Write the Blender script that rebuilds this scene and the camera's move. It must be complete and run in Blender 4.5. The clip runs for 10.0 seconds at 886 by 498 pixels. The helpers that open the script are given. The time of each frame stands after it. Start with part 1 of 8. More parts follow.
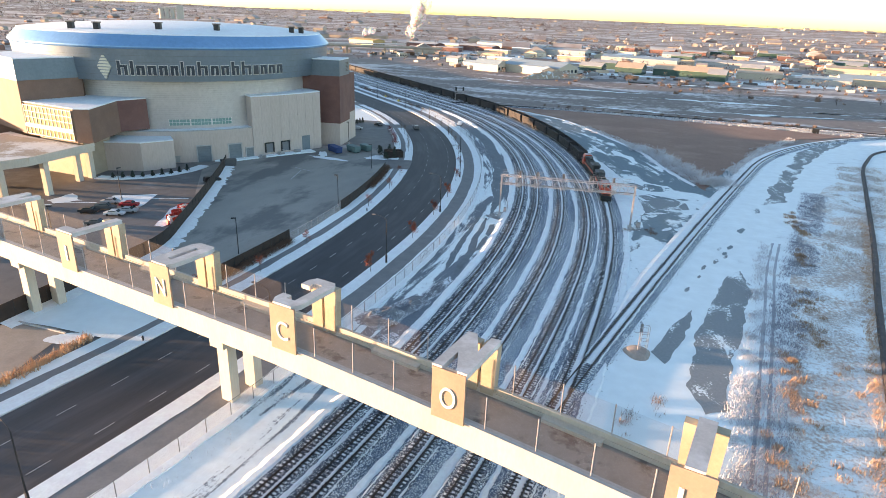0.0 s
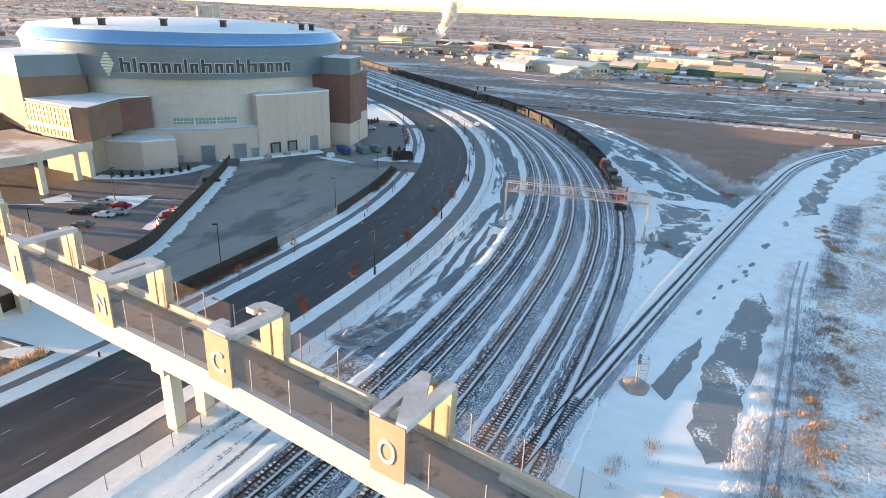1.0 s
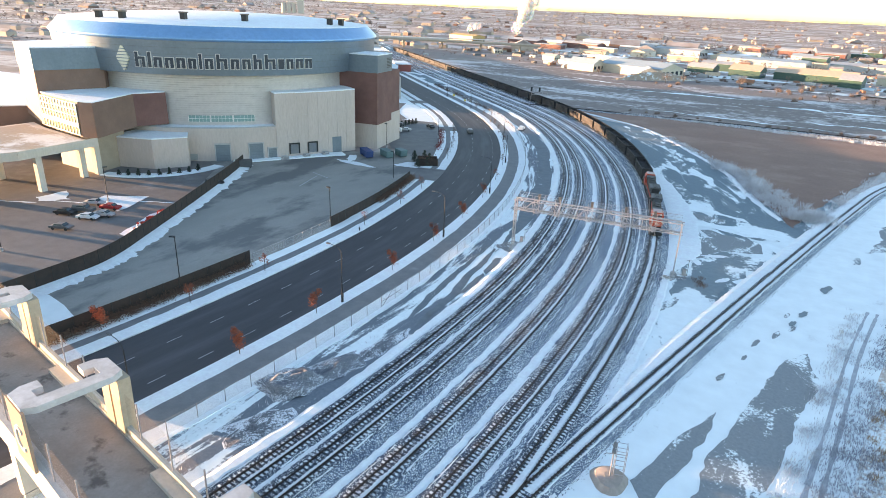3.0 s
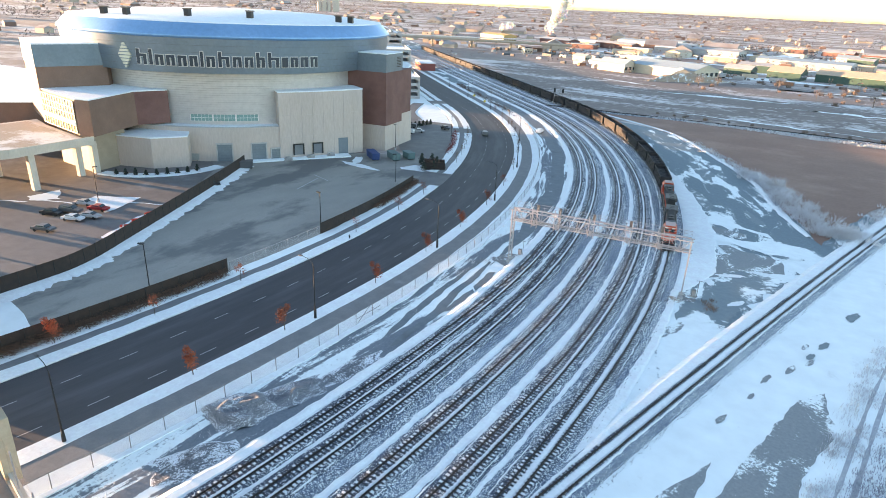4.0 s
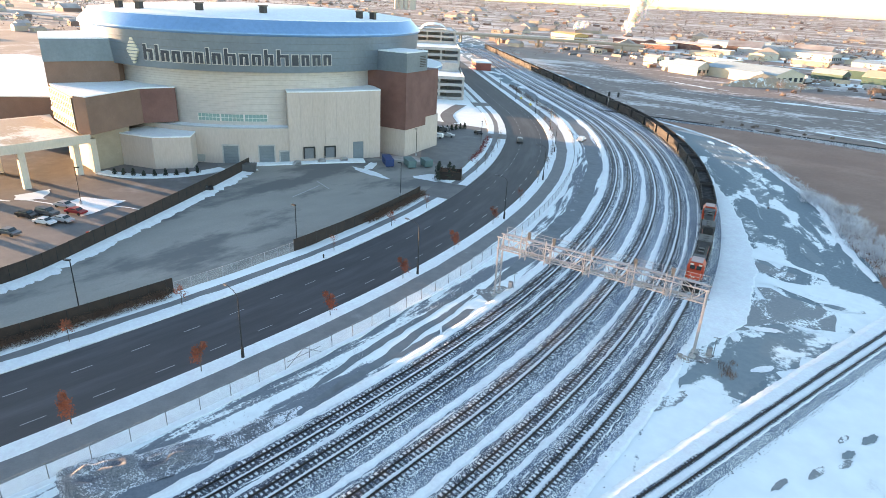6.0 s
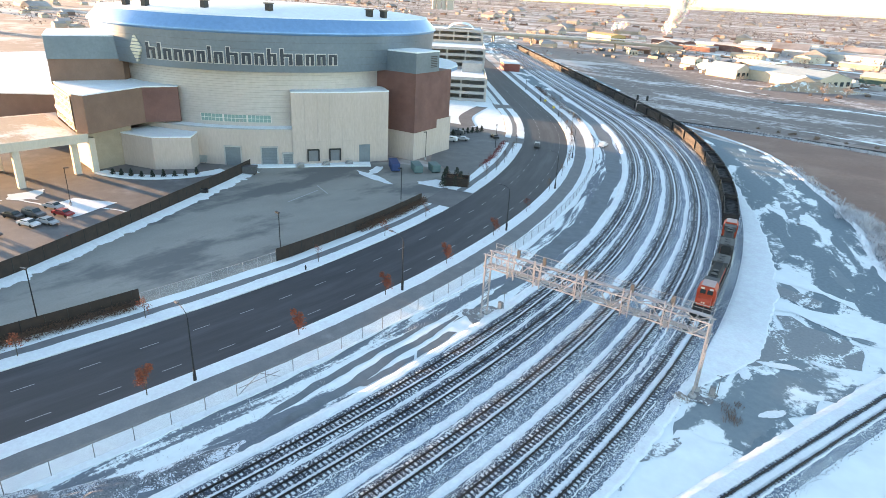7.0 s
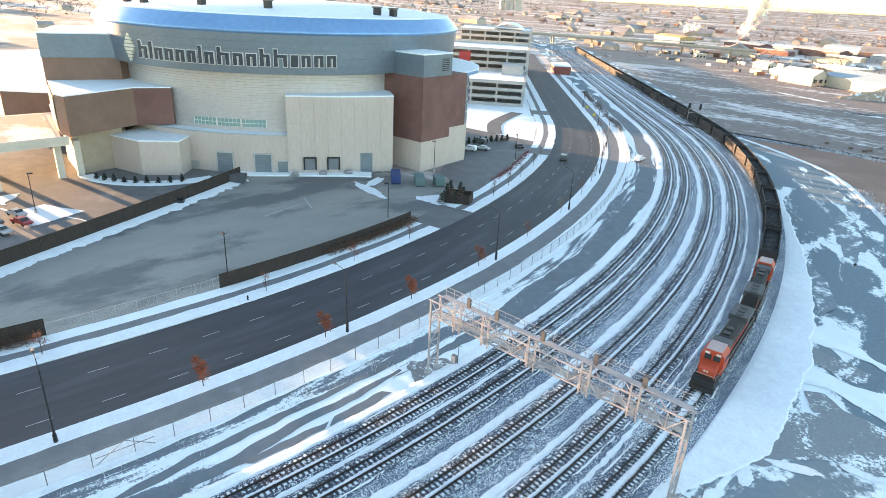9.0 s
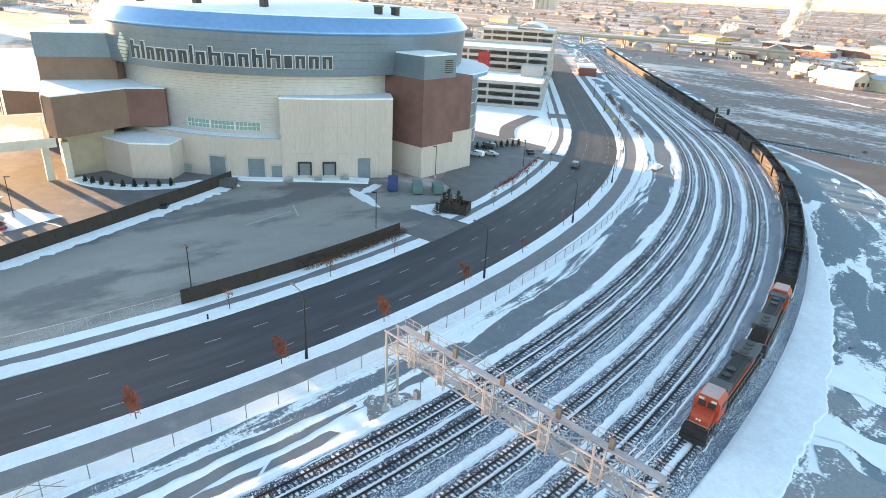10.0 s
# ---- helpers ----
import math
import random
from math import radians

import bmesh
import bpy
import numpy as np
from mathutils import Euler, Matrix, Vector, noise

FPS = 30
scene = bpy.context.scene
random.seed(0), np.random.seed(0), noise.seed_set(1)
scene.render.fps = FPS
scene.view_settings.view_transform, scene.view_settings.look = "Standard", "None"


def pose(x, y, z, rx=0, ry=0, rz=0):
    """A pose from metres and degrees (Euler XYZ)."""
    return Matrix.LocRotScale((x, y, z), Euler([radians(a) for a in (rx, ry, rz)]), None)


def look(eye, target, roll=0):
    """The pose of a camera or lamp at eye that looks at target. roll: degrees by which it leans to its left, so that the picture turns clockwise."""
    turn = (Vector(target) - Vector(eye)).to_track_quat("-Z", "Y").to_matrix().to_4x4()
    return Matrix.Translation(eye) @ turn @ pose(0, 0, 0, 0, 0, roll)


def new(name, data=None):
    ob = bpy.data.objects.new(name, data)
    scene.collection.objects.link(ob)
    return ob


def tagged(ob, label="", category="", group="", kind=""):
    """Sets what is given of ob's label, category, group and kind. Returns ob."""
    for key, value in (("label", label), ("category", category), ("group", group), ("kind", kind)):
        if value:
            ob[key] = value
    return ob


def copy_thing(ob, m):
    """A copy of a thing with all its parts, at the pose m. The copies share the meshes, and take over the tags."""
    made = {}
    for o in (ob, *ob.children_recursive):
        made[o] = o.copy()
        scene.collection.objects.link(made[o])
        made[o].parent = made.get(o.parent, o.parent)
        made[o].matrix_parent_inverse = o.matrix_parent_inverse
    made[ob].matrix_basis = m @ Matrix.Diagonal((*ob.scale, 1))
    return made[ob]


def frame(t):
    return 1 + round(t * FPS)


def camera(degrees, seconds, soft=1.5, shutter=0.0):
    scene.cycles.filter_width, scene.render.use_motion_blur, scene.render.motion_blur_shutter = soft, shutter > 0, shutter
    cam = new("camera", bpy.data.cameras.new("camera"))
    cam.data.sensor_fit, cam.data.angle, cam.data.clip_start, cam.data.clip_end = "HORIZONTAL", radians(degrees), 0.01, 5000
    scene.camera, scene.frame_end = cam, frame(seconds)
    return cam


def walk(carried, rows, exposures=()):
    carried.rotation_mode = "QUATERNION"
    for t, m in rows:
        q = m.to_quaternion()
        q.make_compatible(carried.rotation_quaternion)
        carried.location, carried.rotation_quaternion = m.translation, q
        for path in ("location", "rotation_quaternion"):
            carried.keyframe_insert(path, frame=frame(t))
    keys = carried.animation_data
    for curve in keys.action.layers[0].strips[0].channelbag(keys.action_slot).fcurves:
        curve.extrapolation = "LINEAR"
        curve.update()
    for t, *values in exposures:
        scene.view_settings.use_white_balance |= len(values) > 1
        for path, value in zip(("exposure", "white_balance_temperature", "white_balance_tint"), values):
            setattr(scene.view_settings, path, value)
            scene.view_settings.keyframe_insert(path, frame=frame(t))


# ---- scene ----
cam = camera(71.6, 10.0, soft=0.6)
PATH = [
    (0, (0.587, -0.57, 49.182), (-5.153, 17.21, 42.022), 2.2),
    (0.5, (2.674, 4.939, 49.064), (-3.486, 22.549, 41.864), 2.2),
    (1, (4.724, 10.415, 48.898), (-1.936, 27.825, 41.668), 2.3),
    (1.5, (6.777, 15.931, 48.749), (-0.423, 33.121, 41.489), 2.5),
    (2, (8.886, 21.666, 48.614), (1.136, 38.596, 41.304), 2.5),
    (2.5, (10.879, 27.502, 48.553), (2.589, 44.152, 41.203), 2.5),
    (4, (15.397, 44.666, 48.199), (5.757, 60.526, 40.749), 2.7),
    (4.5, (16.664, 50.483, 48.131), (6.554, 66.033, 40.641), 2.8),
    (5, (17.725, 56.476, 48.021), (7.155, 71.696, 40.511), 2.8),
    (5.5, (18.689, 62.479, 47.949), (7.669, 77.359, 40.399), 2.8),
    (7, (20.215, 80.172, 47.638), (7.915, 93.972, 39.998), 3.0),
    (7.5, (20.318, 86.043, 47.534), (7.638, 99.483, 39.874), 3.0),
    (8, (20.265, 91.951, 47.429), (7.225, 105.031, 39.749), 3.0),
    (8.5, (20.014, 97.994, 47.365), (6.644, 110.734, 39.665), 3.0),
    (9, (19.608, 104.084, 47.345), (5.898, 116.434, 39.625), 3.0),
    (9.5, (18.941, 110.104, 47.351), (4.891, 122.044, 39.611), 3.1),
    (10, (18.176, 116.19, 47.373), (3.846, 127.77, 39.593), 3.0),
]
walk(cam, [(t, look(eye, target, roll)) for t, eye, target, roll in PATH],
     [(0.0, 2.9, 8450, 16), (2.5, 3.2, 8600, 16), (5.0, 3.38, 9000, 16), (10.0, 3.61, 9500, 14)])

# ---------- light ----------
SUN_DIR = Vector((-0.968, -0.235, 0.0)).normalized()   # towards the sun, in plan
SUN_ELEV = radians(2.7)
world = bpy.data.worlds.new("sky")
scene.world = world
world.use_nodes = True
_wn = world.node_tree
_sky = _wn.nodes.new("ShaderNodeTexSky")
_sky.sky_type = 'NISHITA'
_sky.sun_disc = False
_sky.sun_elevation = SUN_ELEV
_sky.sun_rotation = math.atan2(SUN_DIR.x, SUN_DIR.y)
_sky.air_density, _sky.dust_density, _sky.ozone_density = 0.6, 0.2, 1.6
_bg = _wn.nodes["Background"]
_wn.links.new(_sky.outputs[0], _bg.inputs[0])
_bg.inputs[1].default_value = 0.15
sun = new("sun", bpy.data.lights.new("sun", 'SUN'))
sun.data.energy = 3.2
sun.data.angle = radians(0.6)
sun.data.color = (1.0, 0.71, 0.50)
_toward = Vector((SUN_DIR.x * math.cos(SUN_ELEV), SUN_DIR.y * math.cos(SUN_ELEV), math.sin(SUN_ELEV)))
sun.matrix_world = look(_toward * 500, (0, 0, 0))

# ---------- materials ----------
def nodes_of(name):
    m = bpy.data.materials.new(name)
    m.use_nodes = True
    nt = m.node_tree
    return m, nt, nt.nodes["Principled BSDF"]


def noise_node(nt, scale, detail=4.0, rough=0.55, stretch=None, coord="pos", distortion=0.0):
    geo = nt.nodes.new("ShaderNodeNewGeometry") if coord == "pos" else nt.nodes.new("ShaderNodeTexCoord")
    out = geo.outputs["Position"] if coord == "pos" else geo.outputs[coord]
    if stretch:
        mp = nt.nodes.new("ShaderNodeMapping")
        mp.inputs["Scale"].default_value = stretch
        nt.links.new(out, mp.inputs["Vector"])
        out = mp.outputs[0]
    n = nt.nodes.new("ShaderNodeTexNoise")
    n.inputs["Scale"].default_value = scale
    n.inputs["Detail"].default_value = detail
    n.inputs["Roughness"].default_value = rough
    n.inputs["Distortion"].default_value = distortion
    nt.links.new(out, n.inputs["Vector"])
    return n.outputs["Fac"]


def ramp(nt, fac, lo, hi):
    r = nt.nodes.new("ShaderNodeMapRange")
    r.inputs["From Min"].default_value, r.inputs["From Max"].default_value = lo, hi
    nt.links.new(fac, r.inputs["Value"])
    return r.outputs[0]


def mix(nt, fac, a, b):
    m = nt.nodes.new("ShaderNodeMix")
    m.data_type = 'RGBA'
    for sock, v in ((m.inputs["Factor"], fac), (m.inputs["A"], a), (m.inputs["B"], b)):
        if isinstance(v, (tuple, list)):
            sock.default_value = (*v, 1.0)
        elif isinstance(v, (int, float)):
            sock.default_value = v
        else:
            nt.links.new(v, sock)
    return m.outputs["Result"]


def bump(nt, bsdf, height, strength, dist):
    b = nt.nodes.new("ShaderNodeBump")
    b.inputs["Strength"].default_value, b.inputs["Distance"].default_value = strength, dist
    nt.links.new(height, b.inputs["Height"])
    nt.links.new(b.outputs[0], bsdf.inputs["Normal"])


def surf(name, a, b, scale=1.0, rough=0.7, metal=0.0, fine=None, bumps=0.25, stain=None, stain_scale=0.15, stain_at=(0.55, 0.75), random_tint=0.0, stretch=None, coord="pos"):
    """Two-tone grain, a broad stain over it, and relief."""
    m, nt, bsdf = nodes_of(name)
    g = noise_node(nt, scale, 5.0, 0.6, stretch, coord)
    col = mix(nt, ramp(nt, g, 0.35, 0.65), a, b)
    f = noise_node(nt, fine or scale * 6, 4.0, 0.65, stretch, coord)
    col = mix(nt, ramp(nt, f, 0.3, 0.9), col, mix(nt, 0.5, col, tuple(0.6 * x for x in a)))
    if stain:
        st = noise_node(nt, stain_scale, 6.0, 0.62, stretch, coord)
        col = mix(nt, ramp(nt, st, *stain_at), col, stain)
    if random_tint:
        oi = nt.nodes.new("ShaderNodeObjectInfo")
        hs = nt.nodes.new("ShaderNodeHueSaturation")
        nt.links.new(ramp2(nt, oi.outputs["Random"], 1 - random_tint, 1 + random_tint), hs.inputs["Value"])
        nt.links.new(col, hs.inputs["Color"])
        col = hs.outputs[0]
    nt.links.new(col, bsdf.inputs["Base Color"])
    bsdf.inputs["Roughness"].default_value = rough
    bsdf.inputs["Metallic"].default_value = metal
    if bumps:
        bump(nt, bsdf, f, bumps, 0.04)
    return m


def ramp2(nt, fac, a, b):
    r = nt.nodes.new("ShaderNodeMapRange")
    r.inputs["To Min"].default_value, r.inputs["To Max"].default_value = a, b
    nt.links.new(fac, r.inputs["Value"])
    return r.outputs[0]


def patchy(name, bare_a, bare_b, snow, scale, at, fine_scale=2.5, rough=0.85, stretch=None, bumps=0.5, speck=0.25, coord="pos", thaw=None):
    """Snow that lies in patches over bare ground; the edge of the patches is frayed by a finer grain."""
    m, nt, bsdf = nodes_of(name)
    big = noise_node(nt, scale, 6.0, 0.6, stretch, coord, distortion=0.6)
    fine = noise_node(nt, fine_scale, 5.0, 0.7)
    add = nt.nodes.new("ShaderNodeMath")
    add.operation = 'MULTIPLY_ADD'
    nt.links.new(fine, add.inputs[0])
    add.inputs[1].default_value = speck
    if thaw:
        # barer ground further along the line: (from s, to s, how much)
        tc = nt.nodes.new("ShaderNodeTexCoord")
        sp = nt.nodes.new("ShaderNodeSeparateXYZ")
        nt.links.new(tc.outputs["UV"], sp.inputs[0])
        mr = nt.nodes.new("ShaderNodeMapRange")
        mr.interpolation_type = 'SMOOTHSTEP'
        mr.inputs["From Min"].default_value, mr.inputs["From Max"].default_value = thaw[0], thaw[1]
        mr.inputs["To Min"].default_value, mr.inputs["To Max"].default_value = 0.0, -thaw[2]
        nt.links.new(sp.outputs["Y"], mr.inputs["Value"])
        ad = nt.nodes.new("ShaderNodeMath")
        nt.links.new(big, ad.inputs[0])
        nt.links.new(mr.outputs[0], ad.inputs[1])
        big = ad.outputs[0]
    nt.links.new(big, add.inputs[2])
    fac = ramp(nt, add.outputs[0], at[0] + speck * 0.5, at[1] + speck * 0.5)
    bare = mix(nt, ramp(nt, fine, 0.35, 0.7), bare_a, bare_b)
    snow2 = mix(nt, ramp(nt, noise_node(nt, scale * 3.1, 3.0), 0.3, 0.8), snow, tuple(0.88 * c for c in snow))
    nt.links.new(mix(nt, fac, bare, snow2), bsdf.inputs["Base Color"])
    bsdf.inputs["Roughness"].default_value = rough
    bump(nt, bsdf, add.outputs[0], bumps, 0.12)
    return m


def stony(name, dark, light, snow, cell, cover, drift_scale=0.3, drift_amt=0.5, stretch=(1.0, 0.2, 1.0), coord="UV", bumps=1.0):
    """Broken stone, each stone with its own tone, with snow caught on some of them in long thin drifts."""
    m, nt, bsdf = nodes_of(name)
    geo = nt.nodes.new("ShaderNodeNewGeometry")
    vor = nt.nodes.new("ShaderNodeTexVoronoi")
    vor.inputs["Scale"].default_value = 1.0 / cell
    nt.links.new(geo.outputs["Position"], vor.inputs["Vector"])
    sep = nt.nodes.new("ShaderNodeSeparateColor")
    nt.links.new(vor.outputs["Color"], sep.inputs[0])
    big = noise_node(nt, drift_scale, 5.0, 0.6, stretch, coord)
    clump = noise_node(nt, 0.45 / cell, 3.0, 0.6)
    add = nt.nodes.new("ShaderNodeMath")
    add.operation = 'MULTIPLY_ADD'
    nt.links.new(big, add.inputs[0])
    add.inputs[1].default_value = drift_amt * 2
    nt.links.new(sep.outputs[1], add.inputs[2])
    add2 = nt.nodes.new("ShaderNodeMath")
    add2.operation = 'MULTIPLY_ADD'
    nt.links.new(clump, add2.inputs[0])
    add2.inputs[1].default_value = 1.2
    nt.links.new(add.outputs[0], add2.inputs[2])
    edge = 1.0 - cover + drift_amt + 0.6
    fac = ramp(nt, add2.outputs[0], edge - 0.06, edge + 0.06)
    col = mix(nt, sep.outputs[0], dark, light)
    nt.links.new(mix(nt, fac, col, snow), bsdf.inputs["Base Color"])
    bsdf.inputs["Roughness"].default_value = 0.9
    bump(nt, bsdf, vor.outputs["Distance"], bumps, 0.06)
    return m


SNOW = (0.765, 0.84, 0.855)
M = {}
M["snow"] = patchy("snow", (0.42, 0.44, 0.46), (0.3, 0.31, 0.33), SNOW, 0.09, (0.20, 0.36), 1.8, bumps=0.7, speck=0.16)
M["snow_clean"] = surf("snow_clean", SNOW, (0.72, 0.75, 0.79), 0.5, 0.8, fine=2.2, bumps=0.8, stain=(0.58, 0.59, 0.60), stain_scale=0.7, stain_at=(0.60, 0.80))
M["yard"] = patchy("yard_ground", (0.15, 0.215, 0.245), (0.115, 0.165, 0.19), SNOW, 0.13, (0.40, 0.435), 1.3, stretch=(1.0, 0.36, 1.0), speck=0.2, coord="UV", thaw=(10.0, 120.0, 0.14))
M["yard_lane"] = patchy("yard_lane_ground", (0.16, 0.19, 0.22), (0.11, 0.135, 0.16), SNOW, 0.26, (0.425, 0.46), 2.2, stretch=(1.0, 0.11, 1.0), speck=0.2, bumps=0.9, coord="UV", thaw=(-72.0, -40.0, 0.05))
M["ballast"] = stony("ballast", (0.022, 0.034, 0.056), (0.10, 0.132, 0.185), SNOW, 0.085, 0.27, 0.35, 0.5)
M["ballast_bare"] = stony("ballast_bare", (0.018, 0.028, 0.05), (0.09, 0.118, 0.165), SNOW, 0.085, 0.22, 0.3, 0.5)
M["gravel_frost"] = stony("frosted_gravel", (0.035, 0.06, 0.10), (0.16, 0.22, 0.305), SNOW, 0.085, 0.28, 0.4, 0.55)
M["sleeper"] = surf("sleeper_wood", (0.032, 0.036, 0.046), (0.07, 0.075, 0.09), 2.0, 0.85, stain=(0.5, 0.52, 0.55), stain_scale=1.6, stain_at=(0.60, 0.68))
M["rail"] = surf("rail_steel", (0.022, 0.019, 0.018), (0.04, 0.033, 0.03), 3.0, 0.45, 0.6, bumps=0.1)
M["asphalt"] = surf("asphalt", (0.031, 0.032, 0.038), (0.045, 0.046, 0.053), 0.5, 0.70, fine=5.0, stain=(0.082, 0.085, 0.095), stain_scale=0.30, stain_at=(0.50, 0.85), stretch=(1.0, 0.10, 1), coord="UV")
M["lot"] = surf("lot_concrete", (0.25, 0.245, 0.225), (0.30, 0.29, 0.265), 0.12, 0.7, fine=3.0, stain=(0.12, 0.125, 0.125), stain_scale=0.05, stain_at=(0.50, 0.60), stretch=(1.5, 0.7, 1))
M["lot_dark"] = surf("lot_asphalt", (0.125, 0.122, 0.122), (0.165, 0.16, 0.157), 0.3, 0.7, fine=4.0, stain=(0.28, 0.28, 0.28), stain_scale=0.05, stain_at=(0.60, 0.8))
M["concrete"] = surf("concrete_path", (0.15, 0.16, 0.17), (0.20, 0.205, 0.21), 0.4, 0.8, fine=5.0, stain=(0.36, 0.38, 0.40), stain_scale=0.12, stain_at=(0.66, 0.84))
M["kerb"] = surf("kerb_concrete", (0.36, 0.36, 0.35), (0.45, 0.44, 0.43), 1.2, 0.8)
M["cream"] = surf("cream_precast", (0.49, 0.405, 0.355), (0.54, 0.45, 0.40), 0.12, 0.75, fine=2.0, bumps=0.12, stain=(0.44, 0.36, 0.315), stain_scale=0.09, stain_at=(0.58, 0.8), stretch=(1, 1, 0.25))
M["bridge"] = surf("bridge_concrete", (0.52, 0.455, 0.375), (0.575, 0.505, 0.42), 0.3, 0.8, fine=3.0, bumps=0.15, stain=(0.42, 0.365, 0.29), stain_scale=0.25, stain_at=(0.6, 0.85), stretch=(1, 1, 0.3))
M["deck"] = surf("deck_concrete", (0.27, 0.235, 0.205), (0.34, 0.30, 0.265), 0.4, 0.8, fine=4.0, stain=(0.12, 0.10, 0.088), stain_scale=0.35, stain_at=(0.56, 0.66))
M["panel"] = surf("tan_panel", (0.30, 0.21, 0.15), (0.345, 0.245, 0.175), 0.5, 0.6, bumps=0.08)
M["letter"] = surf("letter_white", (0.78, 0.74, 0.66), (0.7, 0.66, 0.6), 0.6, 0.6, bumps=0.05)
M["roof_letter"] = surf("letter_roof_grey", (0.42, 0.40, 0.39), (0.5, 0.48, 0.46), 0.5, 0.7, stain=(0.66, 0.66, 0.67), stain_scale=0.3, stain_at=(0.5, 0.8))
M["brick"] = surf("brick_red", (0.15, 0.068, 0.058), (0.20, 0.095, 0.08), 0.25, 0.8, fine=3.0, bumps=0.2, stain=(0.12, 0.06, 0.052), stain_scale=0.08)
M["brick_tan"] = surf("brick_brown", (0.195, 0.112, 0.082), (0.235, 0.138, 0.102), 0.25, 0.8, fine=3.0, bumps=0.12)
M["teal"] = surf("slate_metal_panel", (0.115, 0.165, 0.205), (0.15, 0.205, 0.245), 0.12, 0.40, 0.3, fine=1.2, bumps=0.05)
M["grey_panel"] = surf("grey_metal_panel", (0.17, 0.225, 0.27), (0.21, 0.27, 0.315), 0.09, 0.34, 0.5, fine=1.0, bumps=0.05)
M["drum"] = surf("pale_metal_panel", (0.46, 0.44, 0.43), (0.53, 0.505, 0.49), 0.07, 0.36, 0.35, fine=0.8, bumps=0.06)
# blue base colour stands in for sky mirrored in the metal
M["fascia"] = surf("fascia_sky_metal", (0.14, 0.33, 0.56), (0.18, 0.38, 0.62), 0.06, 0.32, 0.35, fine=0.8, bumps=0.04)
M["dark_metal"] = surf("dark_metal", (0.02, 0.021, 0.023), (0.035, 0.035, 0.038), 2.0, 0.5, 0.3, bumps=0.05)
M["galv"] = surf("galvanised_steel", (0.36, 0.335, 0.34), (0.45, 0.42, 0.42), 1.5, 0.5, 0.35, bumps=0.06)
M["sign_dark"] = surf("sign_letter_dark", (0.018, 0.03, 0.045), (0.03, 0.04, 0.055), 1.0, 0.5, bumps=0.0)
M["sign_edge"] = surf("sign_letter_edge", (0.7, 0.68, 0.64), (0.76, 0.74, 0.7), 1.0, 0.5, bumps=0.0)
M["logo"] = surf("logo_silver", (0.62, 0.60, 0.5), (0.68, 0.66, 0.56), 1.0, 0.4, 0.2, bumps=0.0)
M["black_screen"] = surf("fence_screen", (0.028, 0.02, 0.017), (0.045, 0.03, 0.025), 0.8, 0.9, fine=6.0, bumps=0.2)
M["orange"] = surf("loco_orange", (0.47, 0.05, 0.02), (0.53, 0.066, 0.024), 0.5, 0.5, fine=4.0, stain=(0.26, 0.055, 0.03), stain_scale=0.5, stain_at=(0.6, 0.85))
M["loco_black"] = surf("loco_black", (0.014, 0.015, 0.016), (0.024, 0.024, 0.026), 1.0, 0.85)
M["gondola"] = surf("gondola_steel", (0.013, 0.0115, 0.0125), (0.024, 0.02, 0.02), 0.6, 0.75, fine=3.0, stain=(0.04, 0.026, 0.023), stain_scale=0.3, stain_at=(0.55, 0.8), random_tint=0.25)
M["coal"] = surf("coal", (0.012, 0.012, 0.013), (0.03, 0.03, 0.032), 3.0, 0.75, bumps=0.9)
M["yellow"] = surf("yellow_paint", (0.72, 0.50, 0.05), (0.78, 0.56, 0.08), 0.8, 0.5, bumps=0.05)
M["white_paint"] = surf("white_road_paint", (0.34, 0.35, 0.36), (0.46, 0.47, 0.48), 1.5, 0.7, bumps=0.0)
M["field"] = patchy("dry_field", (0.145, 0.116, 0.108), (0.21, 0.174, 0.16), (0.60, 0.58, 0.58), 0.012, (0.525, 0.68), 0.22, bumps=0.7, speck=0.6, stretch=(1.0, 2.6, 1.0))
M["field_bare"] = surf("dry_field_bare", (0.235, 0.135, 0.105), (0.285, 0.17, 0.13), 0.06, 0.95, fine=0.8, bumps=0.6, stain=(0.32, 0.205, 0.16), stain_scale=0.03)
# far snow is dulled here, putting distance haze into the colour
M["land"] = patchy("far_land", (0.20, 0.15, 0.134), (0.265, 0.205, 0.18), (0.55, 0.51, 0.49), 0.0042, (0.47, 0.61), 0.05, bumps=0.0, speck=0.5, stretch=(1.0, 2.6, 1.0))
M["brush_soil"] = patchy("brush_soil", (0.42, 0.33, 0.28), (0.58, 0.48, 0.42), SNOW, 0.07, (0.36, 0.56), 1.5, bumps=0.45, speck=1.2)
M["fence_grey"] = surf("fence_steel", (0.16, 0.16, 0.165), (0.22, 0.22, 0.225), 1.5, 0.5, 0.3, bumps=0.0)
# blue-grey carries the strip's cool shade as well as its frost
M["shaded_rank_grass"] = surf("shaded_rank_grass", (0.38, 0.40, 0.45), (0.27, 0.28, 0.32), 0.3, 0.9, bumps=0.0)
M["straw"] = surf("dry_straw", (0.58, 0.53, 0.50), (0.46, 0.40, 0.36), 0.3, 0.9, bumps=0.0)
M["reed"] = surf("dry_reed", (0.52, 0.35, 0.23), (0.38, 0.24, 0.15), 0.4, 0.9, bumps=0.0, random_tint=0.2)
M["twig"] = surf("bare_twig", (0.16, 0.11, 0.088), (0.23, 0.165, 0.135), 0.3, 0.9, bumps=0.0)
M["frost_twig"] = surf("frosted_brush", (0.66, 0.68, 0.72), (0.46, 0.45, 0.47), 0.3, 0.9, bumps=0.0)
